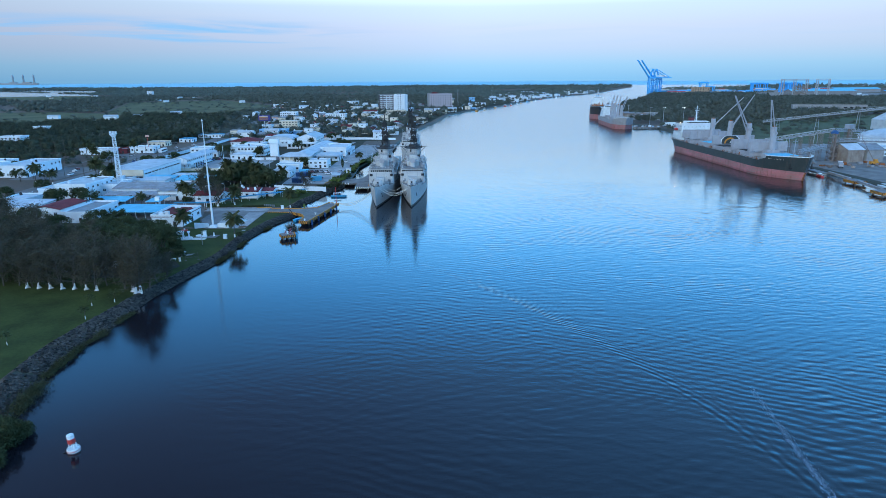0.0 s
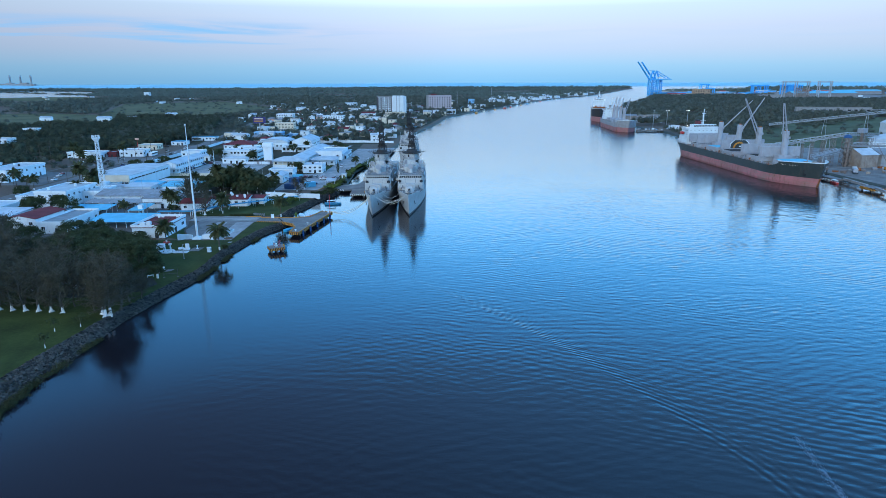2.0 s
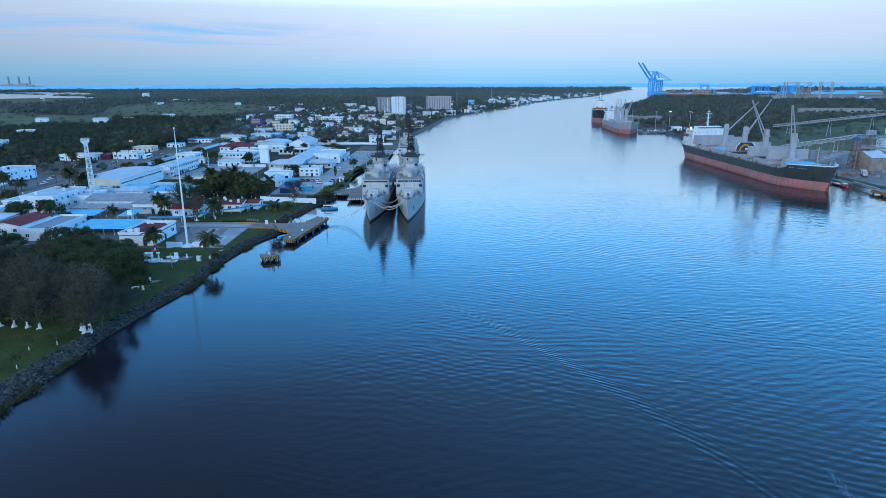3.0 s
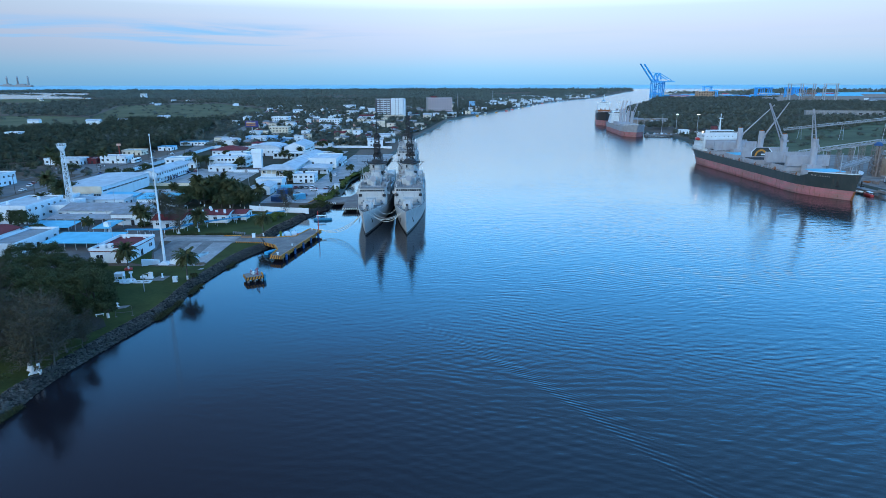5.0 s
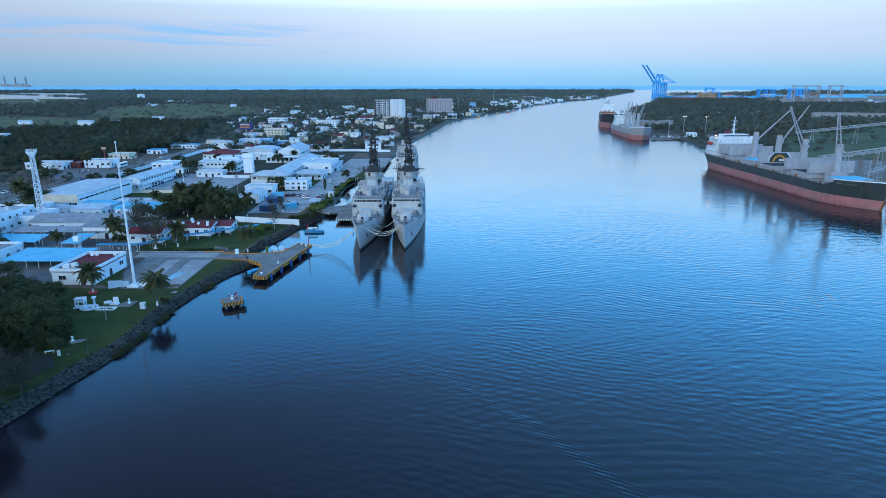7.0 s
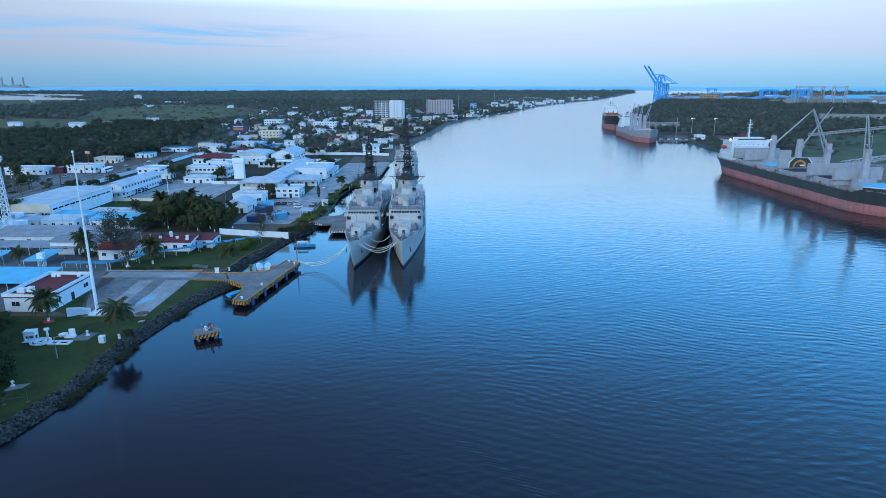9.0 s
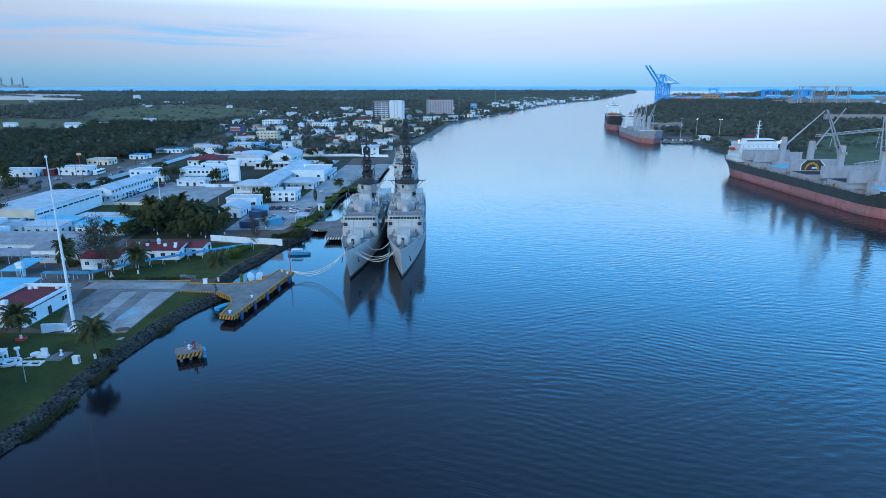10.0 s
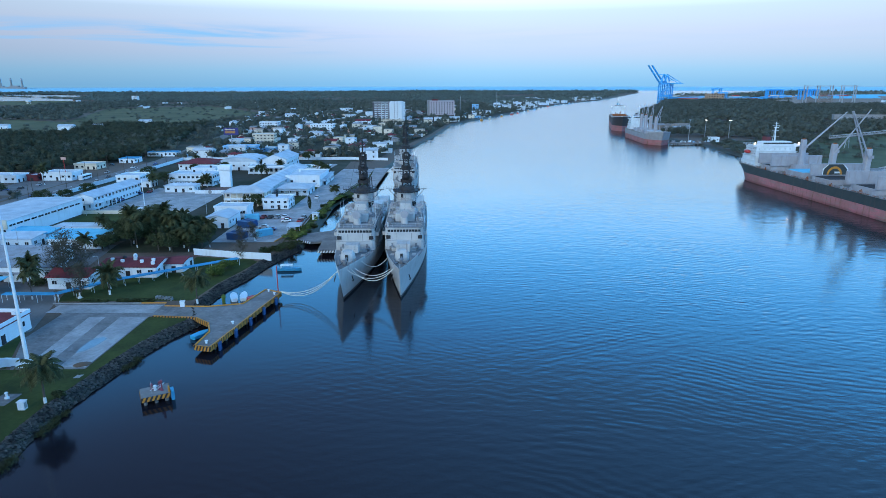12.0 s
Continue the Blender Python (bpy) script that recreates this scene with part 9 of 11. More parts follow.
def wood(seed, poly, spacing, h0, h1, r, blades, size, label, cuts=(), clump=0.0, leaf=LEAFF, name="woods"):
    """Crowns of a far wood as one mass of leaf blades with an uneven canopy."""
    rng = np.random.default_rng(seed)
    xs, ys = [p[0] for p in poly], [p[1] for p in poly]
    n = int((max(xs) - min(xs)) * (max(ys) - min(ys)) / spacing ** 2)
    x, y = rng.uniform(min(xs), max(xs), n), rng.uniform(min(ys), max(ys), n)
    keep = inside(poly, x, y) & (x > -0.76 * y - 60) & (x < 0.82 * y + 60)
    for c_ in cuts:
        keep &= ~inside(c_, x, y)
    if clump:
        f = np.array([noise.noise(Vector((a * clump, c_ * clump, seed))) for a, c_ in zip(x, y)])
        keep &= f > rng.uniform(-0.35, 0.25, n)
    x, y = x[keep], y[keep]
    n = len(x)
    if not n:
        return
    h = rng.uniform(h0, h1, n)
    h *= np.array([1.0 + 0.55 * noise.noise(Vector((a_ * 0.018, b_ * 0.018, seed + 7.0))) + 0.3 * noise.noise(Vector((a_ * 0.06, b_ * 0.06, seed + 3.0))) for a_, b_ in zip(x, y)])
    rr = r * rng.uniform(0.7, 1.3, n)
    a, e = rng.uniform(0, 6.283, (n, blades)), rng.uniform(-0.22, 1.0, (n, blades)) ** 1
    q = rng.uniform(0.80, 1.06, (n, blades))
    ce = np.cos(e * 1.5)
    zl = np.array([LAND + lift(a_, b_) for a_, b_ in zip(x, y)])
    px_ = x[:, None] + rr[:, None] * q * ce * np.cos(a)
    py_ = y[:, None] + rr[:, None] * q * ce * np.sin(a)
    pz_ = zl[:, None] + h[:, None] * (0.55 + 0.42 * np.sin(e * 1.5) * q)
    c = np.stack([px_, py_, pz_], 2).reshape(-1, 3)
    nrm_ = np.stack([ce * np.cos(a), ce * np.sin(a), np.sin(e * 1.5) + 0.25], 2).reshape(-1, 3)
    ob = leaf_object(name, c, np.full(len(c), size * 1.2), leaf, rng, None, label=label, category="trees", kind="stuff", normals=nrm_, tri=True, loose=0.26)
    # the leafy body of each crown, lumpy and open below
    hull_v, hull_f = CROWN
    k = len(hull_v)
    lump = rng.uniform(0.5, 0.92, (n, k, 1))
    body = hull_v[None] * lump * np.stack([rr, rr, h * 0.42], 1)[:, None, :]
    body[:, :, 0] += x[:, None]
    body[:, :, 1] += y[:, None]
    body[:, :, 2] += (zl + h * 0.53)[:, None]
    f = (hull_f[None] + (np.arange(n) * k)[:, None, None]).reshape(-1, 3)
    me = bpy.data.meshes.new(name + "_body")
    me.vertices.add(n * k)
    me.vertices.foreach_set("co", body.ravel())
    me.loops.add(f.size)
    me.loops.foreach_set("vertex_index", f.ravel().astype(np.int32))
    me.polygons.add(len(f))
    me.polygons.foreach_set("loop_start", np.arange(len(f), dtype=np.int32) * 3)
    me.polygons.foreach_set("loop_total", np.full(len(f), 3, dtype=np.int32))
    me.polygons.foreach_set("use_smooth", [True] * len(f))
    me.update(calc_edges=True)
    me.materials.append(leaf)
    part_ = new("crown_mass", me)
    part_.parent = ob


PAST = [[(-760, 760), (-470, 850), (-430, 905), (-545, 1110), (-700, 1200), (-860, 1180)],
        [(-2100, 1900), (-1100, 1780), (-1080, 2250), (-1200, 2400), (-1430, 2380), (-1720, 2150)],
        [(-560, 1080), (-420, 1000), (-335, 1010), (-330, 1330), (-340, 1420), (-600, 1850), (-800, 1700)],
        [(-1500, 800), (-1040, 800), (-760, 900), (-850, 1180), (-1500, 1300)]]
LAG = [(-1720, 2150), (-1430, 2380), (-1225, 2390), (-1370, 2560), (-1460, 2900), (-1600, 3060), (-2100, 3420), (-3000, 3300), (-2500, 2300)]
wood(1, [(-900, 430), (-312, 436), (-262, 470), (-300, 480), (-286, 522), (-258, 532), (-256, 556), (-240, 615), (-236, 640), (-252, 740), (-275, 830), (-310, 950), (-345, 1150), (-390, 1130), (-480, 1040), (-560, 1030),
         (-720, 975), (-1040, 890)], 5.6, 4.5, 10, 4.0, 48, 0.95, "dense dark green woods beyond the town road", PAST, leaf=LEAFN)
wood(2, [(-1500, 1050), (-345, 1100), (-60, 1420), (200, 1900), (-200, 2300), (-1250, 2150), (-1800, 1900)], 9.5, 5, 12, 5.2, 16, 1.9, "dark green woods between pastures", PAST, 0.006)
# woods in LEAFH carry the horizon's haze in their leaf colour
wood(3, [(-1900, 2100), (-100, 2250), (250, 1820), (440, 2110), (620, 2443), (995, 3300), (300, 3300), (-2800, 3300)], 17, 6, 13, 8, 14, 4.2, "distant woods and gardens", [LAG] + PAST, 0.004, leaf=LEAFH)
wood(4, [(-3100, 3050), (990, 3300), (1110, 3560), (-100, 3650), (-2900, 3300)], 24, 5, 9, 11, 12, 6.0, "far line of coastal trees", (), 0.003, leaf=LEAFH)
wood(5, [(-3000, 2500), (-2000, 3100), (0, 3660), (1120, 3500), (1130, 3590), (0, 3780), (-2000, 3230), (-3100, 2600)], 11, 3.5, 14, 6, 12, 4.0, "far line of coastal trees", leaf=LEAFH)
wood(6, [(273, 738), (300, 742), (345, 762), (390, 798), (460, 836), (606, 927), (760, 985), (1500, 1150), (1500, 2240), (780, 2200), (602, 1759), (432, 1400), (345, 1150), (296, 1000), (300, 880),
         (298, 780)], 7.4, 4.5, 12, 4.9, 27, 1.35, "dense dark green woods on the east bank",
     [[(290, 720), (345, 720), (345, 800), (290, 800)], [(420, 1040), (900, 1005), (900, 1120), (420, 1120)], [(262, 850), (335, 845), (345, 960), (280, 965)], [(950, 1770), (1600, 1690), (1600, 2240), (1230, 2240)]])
wood(13, [(252, 562), (262, 566), (270, 648), (276, 700), (280, 730), (272, 730), (264, 650)], 3.2, 2, 5.5, 2.2, 60, 0.55, "rounded bushes along the east bank")
wood(14, [(272, 815), (294, 812), (300, 845), (270, 850)], 6, 7, 12, 4.5, 120, 0.8, "round dark trees behind the river dock")
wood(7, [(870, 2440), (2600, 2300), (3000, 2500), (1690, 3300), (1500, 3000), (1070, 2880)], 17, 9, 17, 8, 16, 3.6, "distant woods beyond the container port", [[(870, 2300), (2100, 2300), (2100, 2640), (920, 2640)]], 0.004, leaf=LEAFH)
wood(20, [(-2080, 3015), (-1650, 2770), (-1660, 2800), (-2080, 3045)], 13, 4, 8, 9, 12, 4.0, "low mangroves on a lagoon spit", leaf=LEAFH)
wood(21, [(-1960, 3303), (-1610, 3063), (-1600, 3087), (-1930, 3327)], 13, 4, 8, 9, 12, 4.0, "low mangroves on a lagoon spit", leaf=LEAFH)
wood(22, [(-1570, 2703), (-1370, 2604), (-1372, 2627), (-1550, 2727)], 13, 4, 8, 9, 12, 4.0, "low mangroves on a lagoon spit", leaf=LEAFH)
wood(12, [(-820, 880), (-335, 960), (-330, 1400), (-600, 1850), (-850, 1700)], 46, 3, 6, 4, 30, 1.4, "scattered bushes on the pastures")
TOWN = [(-340, 610), (-62, 616), (-38, 610), (-30, 690), (-24, 722), (-12, 794), (2, 869), (26, 1056), (80, 1204), (150, 1383), (288, 1779), (160, 1800), (-60, 1420), (-340, 1150)]
HW = [(-216, 600), (-200, 600), (-214, 733), (-236, 900), (-254, 900), (-232, 733)]
wood(9, TOWN, 9.5, 4.5, 9.5, 4.0, 60, 0.9, "garden trees among the houses of the town", [HW, [(-95, 1085), (-35, 1085), (-35, 1135), (-95, 1135)], [(-10, 1235), (60, 1235), (60, 1300), (-10, 1300)]], 0.02)
wood(10, [(-310, 432), (-200, 432), (-262, 480), (-300, 480)], 9, 3, 6, 2.2, 30, 0.9, "scrub and garden trees near the road", (), 0.03)
wood(17, [(282, 560), (300, 600), (320, 640), (310, 700), (290, 690), (284, 620)], 6.5, 3, 7, 3.4, 70, 0.8, "dark bushes between track and field")
wood(11, [(330, 600), (560, 560), (720, 940), (470, 820), (340, 740)], 20, 2.5, 6.5, 3.6, 60, 0.8, "scattered trees on the terminal field", (), 0.02)
wood(18, [(262, 575), (300, 580), (330, 640), (350, 700), (330, 735), (290, 730), (280, 690), (272, 640)], 6.0, 4, 9, 4.4, 90, 0.8, "large dark bushes and trees beside the bank track", [[(252, 540), (262, 560), (274, 648), (302, 692), (308, 690), (280, 640), (270, 556)]], 0.03)
wood(19, [(330, 690), (420, 740), (520, 810), (640, 900), (600, 935), (460, 846), (390, 808), (340, 770)], 9, 4, 9, 4.6, 50, 1.0, "dark trees along the edge of the terminal field", (), 0.012)
wood(15, [(-54, 377), (-49.6, 378), (-49.0, 425), (-46.5, 449), (-50, 446), (-53.6, 402)], 1.9, 0.7, 1.6, 1.2, 60, 0.34, "low green shrubs on the basin bank", leaf=HEDGE)
wood(16, [(-58, 352), (-50.5, 352), (-49.6, 368), (-52.5, 374), (-57, 366)], 2.0, 1.2, 2.6, 1.4, 80, 0.36, "low green shrubs beside the boat basin", leaf=HEDGE)


# ---------- the town ----------
def flat_town_house(seed, w, d, h, floors, wall, roofm, roof, label):
    return building("town_house", -w / 2, w / 2, -d / 2, d / 2, h, label, "house", floors=floors, roof=roof, wall=wall, roofm=roofm, rise=1.5, tanks=1 if seed % 2 else 0, seed=seed, yaw=0,
                    step=5.6 if seed < 10 else 9, sides="SE" if seed < 10 else "S", para=0, plain=True)


proto = [flat_town_house(1, 10, 9, 3.4, 1, WHITE, ROOFW, "flat", "low white house with flat roof in town"),
         flat_town_house(2, 9, 10, 6.4, 2, WHITE, ROOFW, "flat", "two-storey white house with flat roof in town"),
         flat_town_house(3, 11, 8, 3.3, 1, CREAM, REDROOF, "gable_x", "cream house with red pitched roof in town"),
         flat_town_house(4, 10, 9, 6.2, 2, CREAM, GREYW, "flat", "two-storey cream house with grey roof in town"),
         flat_town_house(5, 12, 8, 3.6, 1, BLUEW, ROOFW, "flat", "low sky blue house in town"),
         flat_town_house(6, 9, 9, 3.3, 1, PINKW, TINROOF, "shed", "salmon house with tin roof in town"),
         flat_town_house(7, 14, 9, 6.6, 2, WHITE, ROOFW, "gable_x", "wide white house with pale pitched roof in town"),
         flat_town_house(8, 8, 8, 3.2, 1, GREYW, TINROOF, "shed", "bare cement house with tin roof in town"),
         flat_town_house(9, 9, 8, 3.4, 1, WHITE, REDROOF, "hip", "white house with red hipped roof in town")]
far_house = [flat_town_house(11, 12, 9, 5.5, 1, WHITE, ROOFW, "flat", "distant white house with flat roof"),
             flat_town_house(12, 14, 9, 4.2, 1, WHITE, ROOFW, "gable_x", "distant white house with pale pitched roof"),
             flat_town_house(14, 10, 9, 4.2, 1, CREAM, REDROOF, "hip", "distant cream house with red roof")]
for o, (x, y) in zip(far_house, ((330, 1900), (-300, 1700), (-420, 1900))):
    o.matrix_basis = pose(x, y, LAND, 0, 0, 8)
rn = random.Random(77)
placed = []
shore = [p for p in LEFT if p[1] >= 560]


def shore_x(y):
    for (x0, y0), (x1, y1) in zip(shore, shore[1:]):
        if y0 <= y <= y1:
            return x0 + (x1 - x0) * (y - y0) / (y1 - y0)
    return shore[-1][0]


tries = 0
while len(placed) < 225 and tries < 20000:
    tries += 1
    y = 618 + (rn.random() ** 1.4) * 900
    x = rn.uniform(-335, shore_x(y) - 12)
    rx = -209 - max(0, y - 610) * 0.12
    if abs(x - rx) < 14 or (-100 < x < -30 and 1080 < y < 1135) or (-15 < x < 62 and 1236 < y < 1300):
        continue
    if x < (-200 - (y - 600) * 0.23 if y < 800 else -246 - (y - 800) * 0.21):
        continue
    if any((x - a) ** 2 + (y - c_) ** 2 < 13.0 ** 2 for a, c_ in placed):
        continue
    placed.append((x, y))
for i, (x, y) in enumerate(placed):
    pt = proto[rn.choice([0, 0, 1, 1, 1, 2, 2, 3, 3, 4, 5, 5, 6, 7, 7, 8, 8])]
    if i < len(proto):
        pt = proto[i]
        pt.matrix_basis = pose(x, y, LAND, 0, 0, rn.choice([-8, -4, 4, 86]))
    else:
        o = copy_thing(pt, pose(x, y, LAND, 0, 0, rn.choice([-10, -6, -2, 6, 84, 94, 176])))
        k = rn.uniform(0.85, 1.2)
        o.scale = (k, k * rn.uniform(0.85, 1.1), k * rn.uniform(0.95, 1.15))
# far waterfront and scattered houses
for i in range(70):
    y = rn.uniform(1500, 2750)
    x = shore_x(y) - 14 - rn.random() ** 1.6 * 260
    o = copy_thing(far_house[rn.choice([0, 0, 1])], pose(x, y, LAND + lift(x, y), 0, 0, rn.uniform(-20, 60)))
    k = rn.uniform(1.0, 1.7)
    o.scale = (k, k, k)
    tagged(o, "distant house on the far waterfront")
for i in range(36):
    y = rn.uniform(1450, 2400)
    x = rn.uniform(-0.62 * y, -80)
    o = copy_thing(far_house[rn.choice([0, 1, 2])], pose(x, y, LAND + lift(x, y), 0, 0, rn.uniform(-30, 60)))
    tagged(o, "scattered house among distant woods")
for x, y, k in ((-583, 985, 1.1), (-480, 955, 1.3), (-446, 975, 1.2), (-430, 1075, 1.2), (-392, 575, 1.0), (-300, 655, 0.8)):
    o = copy_thing(far_house[1], pose(x, y, LAND, 0, 0, 10))
    o.scale = (k, k, k)
    tagged(o, "lone white house at the edge of the pastures")

# two hotel blocks above the town
h1 = thing("hotel", -64.5, 1110, LAND, -3, "ten-storey hotel, white slab beside a grey balcony wing", "hotel")
bm = bmesh.new()
box(bm, 2, 21, -9, 9, -0.4, 32)
box(bm, 21, 24.5, -6, 9, -0.4, 31)
part("white_slab", bm, WHITE, h1)
bm = bmesh.new()
box(bm, -25, 2, -6, 9, -0.4, 30)
part("balcony_wing", bm, mat("hotel_grey", (0.16, 0.15, 0.16), (0.12, 0.115, 0.12), 6, 0.8), h1, "dark grey balcony wing")
bm = bmesh.new()
box(bm, -25.2, 2, -8.2, 9, 30, 31.4)
part("roof_slab", bm, GREYW, h1)
for xx in (-25, -12, -6, 1.2):
    bm = bmesh.new()
    box(bm, xx, xx + (1.8 if xx < -20 else 0.8), -8, -6, 0, 30)
    part("fin_wall", bm, mat("hotel_fin", (0.10, 0.09, 0.10), (0.08, 0.07, 0.08), 6, 0.8) if xx < -20 else WHITE, h1)
for f in range(9):
    bm = bmesh.new()
    box(bm, -23, 2, -8.0, -6, f * 3.3 + 2.9, f * 3.3 + 3.2)
    bal = part("balcony", bm, WHITE, h1, "white balcony with solid parapet")
    for k in range(4):
        bm = bmesh.new()
        box(bm, -22 + k * 5.8, -18.6 + k * 5.8, -8.1, -7.9, f * 3.3 + 3.2, f * 3.3 + 4.3)
        part("parapet", bm, WHITE, bal)
    for k in range(2):
        add_window(h1.children[0], 9 + k * 4.5 if k else 9, -9, f * 3.3 + 5, 0, 1.2, 1.4, True)
    for k in range(3):
        add_window(h1.children[0], 24.5, -3 + k * 4.0, f * 3.3 + 5, 90, 2.2, 1.6, True)
h2 = thing("hotel", 20, 1262, LAND, 4, "pinkish grey hotel block with rows of windows", "hotel")
bm = bmesh.new()
box(bm, -22, 23, -9, 9, -0.4, 29)
HP = mat("hotel_pinkish_render", (0.42, 0.37, 0.39), (0.36, 0.32, 0.34), 8, 0.8)
w2 = part("wall", bm, HP, h2)
bm = bmesh.new()
box(bm, -25.5, -22, -8, 9, -0.4, 29.6)
part("stair_core", bm, GREYW, h2)
bm = bmesh.new()
box(bm, -22.2, 23.2, -9.2, 9.2, -0.4, 4.2)
part("base_floor", bm, mat("hotel_base_brown", (0.12, 0.09, 0.085), None, 5, 0.8), h2)
bm = bmesh.new()
box(bm, -17, -6, -4, 5, 29, 31.6)
part("roof_house", bm, REDROOF, h2)
for f in range(6):
    for k in range(9):
        add_window(w2, -19 + k * 4.8, -9, 7.2 + f * 3.6, 0, 1.6, 1.7, True)
b("town_hall", -72, -40, 1040, 1052, 6.5, "cream arcade building with red tiled canopy", wall=CREAM, floors=2, roofm=REDROOF)
b("town_block", -108, -86, 1020, 1034, 7, "long red roofed house in town", roofm=REDROOF, roof="gable_x", rise=2)
b("town_block", -150, -122, 905, 922, 9, "three-storey white block in town", floors=3, tanks=2)
b("town_block", -228, -204 + 0, 960, 976, 9, "three-storey white block in town", floors=3, tanks=1)
b("town_block", -182, -160, 760, 772, 8.6, "three-storey green trimmed block in town", floors=3, wall=CREAM)
b("town_block", -178, -150, 655, 668, 6.4, "long pale blue block near the base", floors=2, wall=BLUEW)
b("town_block", -236, -212, 640, 650, 3.6, "low blue roofed roadside market", roofm=BLUE, para=0)
# thatched river shelter, small piers and boats on the far left shore
for x, y in ((-6, 800), (2, 860), (18, 1000)):
    t = thing("river_shelter", x - 10, y, LAND, 0, "thatched shelter at the river's edge", "shelter", "river shelters")
    bm = bmesh.new()
    loft(bm, [[(5.5 * math.cos(a), 5.5 * math.sin(a), 2.6) for a in [k * math.pi / 6 for k in range(12)]], [(0.3 * math.cos(a), 0.3 * math.sin(a), 6.2) for a in [k * math.pi / 6 for k in range(12)]]])
    part("thatch", bm, BARK, t)
    for k in range(6):
        bm = bmesh.new()
        tube(bm, (4.4 * math.cos(k * 1.047), 4.4 * math.sin(k * 1.047), 0), (4.4 * math.cos(k * 1.047), 4.4 * math.sin(k * 1.047), 2.9), 0.12, 0.12, 6)
        part("post", bm, BARK, t)
for x, y, ln in ((-10, 790, 14), (4, 868, 16), (24, 1010, 14), (60, 1130, 18)):
    t = thing("jetty", x - 3, y, 0, -12, "small wooden jetty on piles", "jetty", "small jetties")
    bm = bmesh.new()
    box(bm, -3, ln, -1.5, 1.5, 1.3, 1.6)
    part("deck", bm, CONC, t)
    for k in range(5):
        bm = bmesh.new()
        tube(bm, (k * ln / 4.4, -1.2, -2), (k * ln / 4.4, -1.2, 1.3), 0.2, 0.2, 6)
        part("support_post", bm, BARK, t)
for i in range(16):
    y = 1180 + i * 62 + rn.uniform(-20, 20)
    o = launch(shore_x(y) + 9, y, 70 + rn.uniform(-10, 10), rn.choice([STEELW, BLUEW, RED, CREAM, YELLOW]), "small fishing boat moored on the far shore", rn.uniform(9, 18))
    k = rn.uniform(1.0, 1.9)
    o.scale = (1.2, k * 1.3, k * 1.4)
for x, y, h in ((62, 1420, 34), (152, 1560, 40)):
    t = thing("radio_mast", x, y, LAND, 0, "thin pale radio mast above the town", "mast", "radio masts")
    bm = bmesh.new()
    lattice(bm, 0, 0, 0, h, 0.7, 0.35, 10, 0.12)
    part("lattice", bm, STEEL, t)
b("blue_tank_house", 92, 106, 1500, 1512, 14, "blue tower block near the far waterfront", wall=BLUEW, floors=4, yaw=0)
building("white_tower_house", -1010, -992, 2280, 2296, 20, "lone tall white building above the woods", floors=5, yaw=0)

# ---------- east bank ----------
YARD = mat("dusty_yard", (0.26, 0.255, 0.25), (0.14, 0.135, 0.13), 7, 0.9, fine=0.6, streak=(0.3, 0.28, 0.25, 0.4), spec=0.03)
DIRTY = mat("dust_stained_walls", (0.34, 0.29, 0.25), (0.22, 0.17, 0.14), 3, 0.9, streak=(0.2, 0.13, 0.09, 0.6), vary=0.1)
FRAMEB = mat("rusty_grey_steel", (0.24, 0.20, 0.18), (0.18, 0.13, 0.11), 2, 0.8)
patch_of("terminal_yard", [(253, 300), (252, 400), (243, 424), (241, 520), (268, 560), (345, 540), (420, 420), (400, 300)], YARD, 0.05, "dusty concrete yard of grain terminal", "pavement")
MEADOW = mat("rough_meadow", (0.115, 0.13, 0.075), (0.068, 0.08, 0.048), 40, 0.95, fine=3, bump=0.3, spec=0.05)
patch_of("terminal_field", [(268, 562), (345, 542), (430, 470), (640, 560), (1400, 1130), (760, 995), (606, 937), (460, 846), (390, 808), (345, 772), (285, 748), (278, 700)], MEADOW, 0.06, "rough green field behind the terminal")
patch_of("bank_track", [(252, 540), (262, 560), (272, 648), (300, 690), (306, 690), (278, 640), (268, 556)], CREAM, 0.07, "sandy track along the east bank", "road")
quay2 = thing("terminal_dock", 0, 0, 0, 0, "concrete dock with striped edge at the grain terminal", "dock")
bm = bmesh.new()
prism(bm, [(238, 372), (243, 372), (246, 420), (243, 520), (236, 520)], 1.2, 2.1)
part("deck_slab", bm, CONC, quay2)
for i in range(12):
    bm = bmesh.new()
    tube(bm, (238.6, 376 + i * 12, -2), (238.6, 376 + i * 12, 1.3), 0.5, 0.5, 8)
    part("support_post", bm, CONC, quay2)
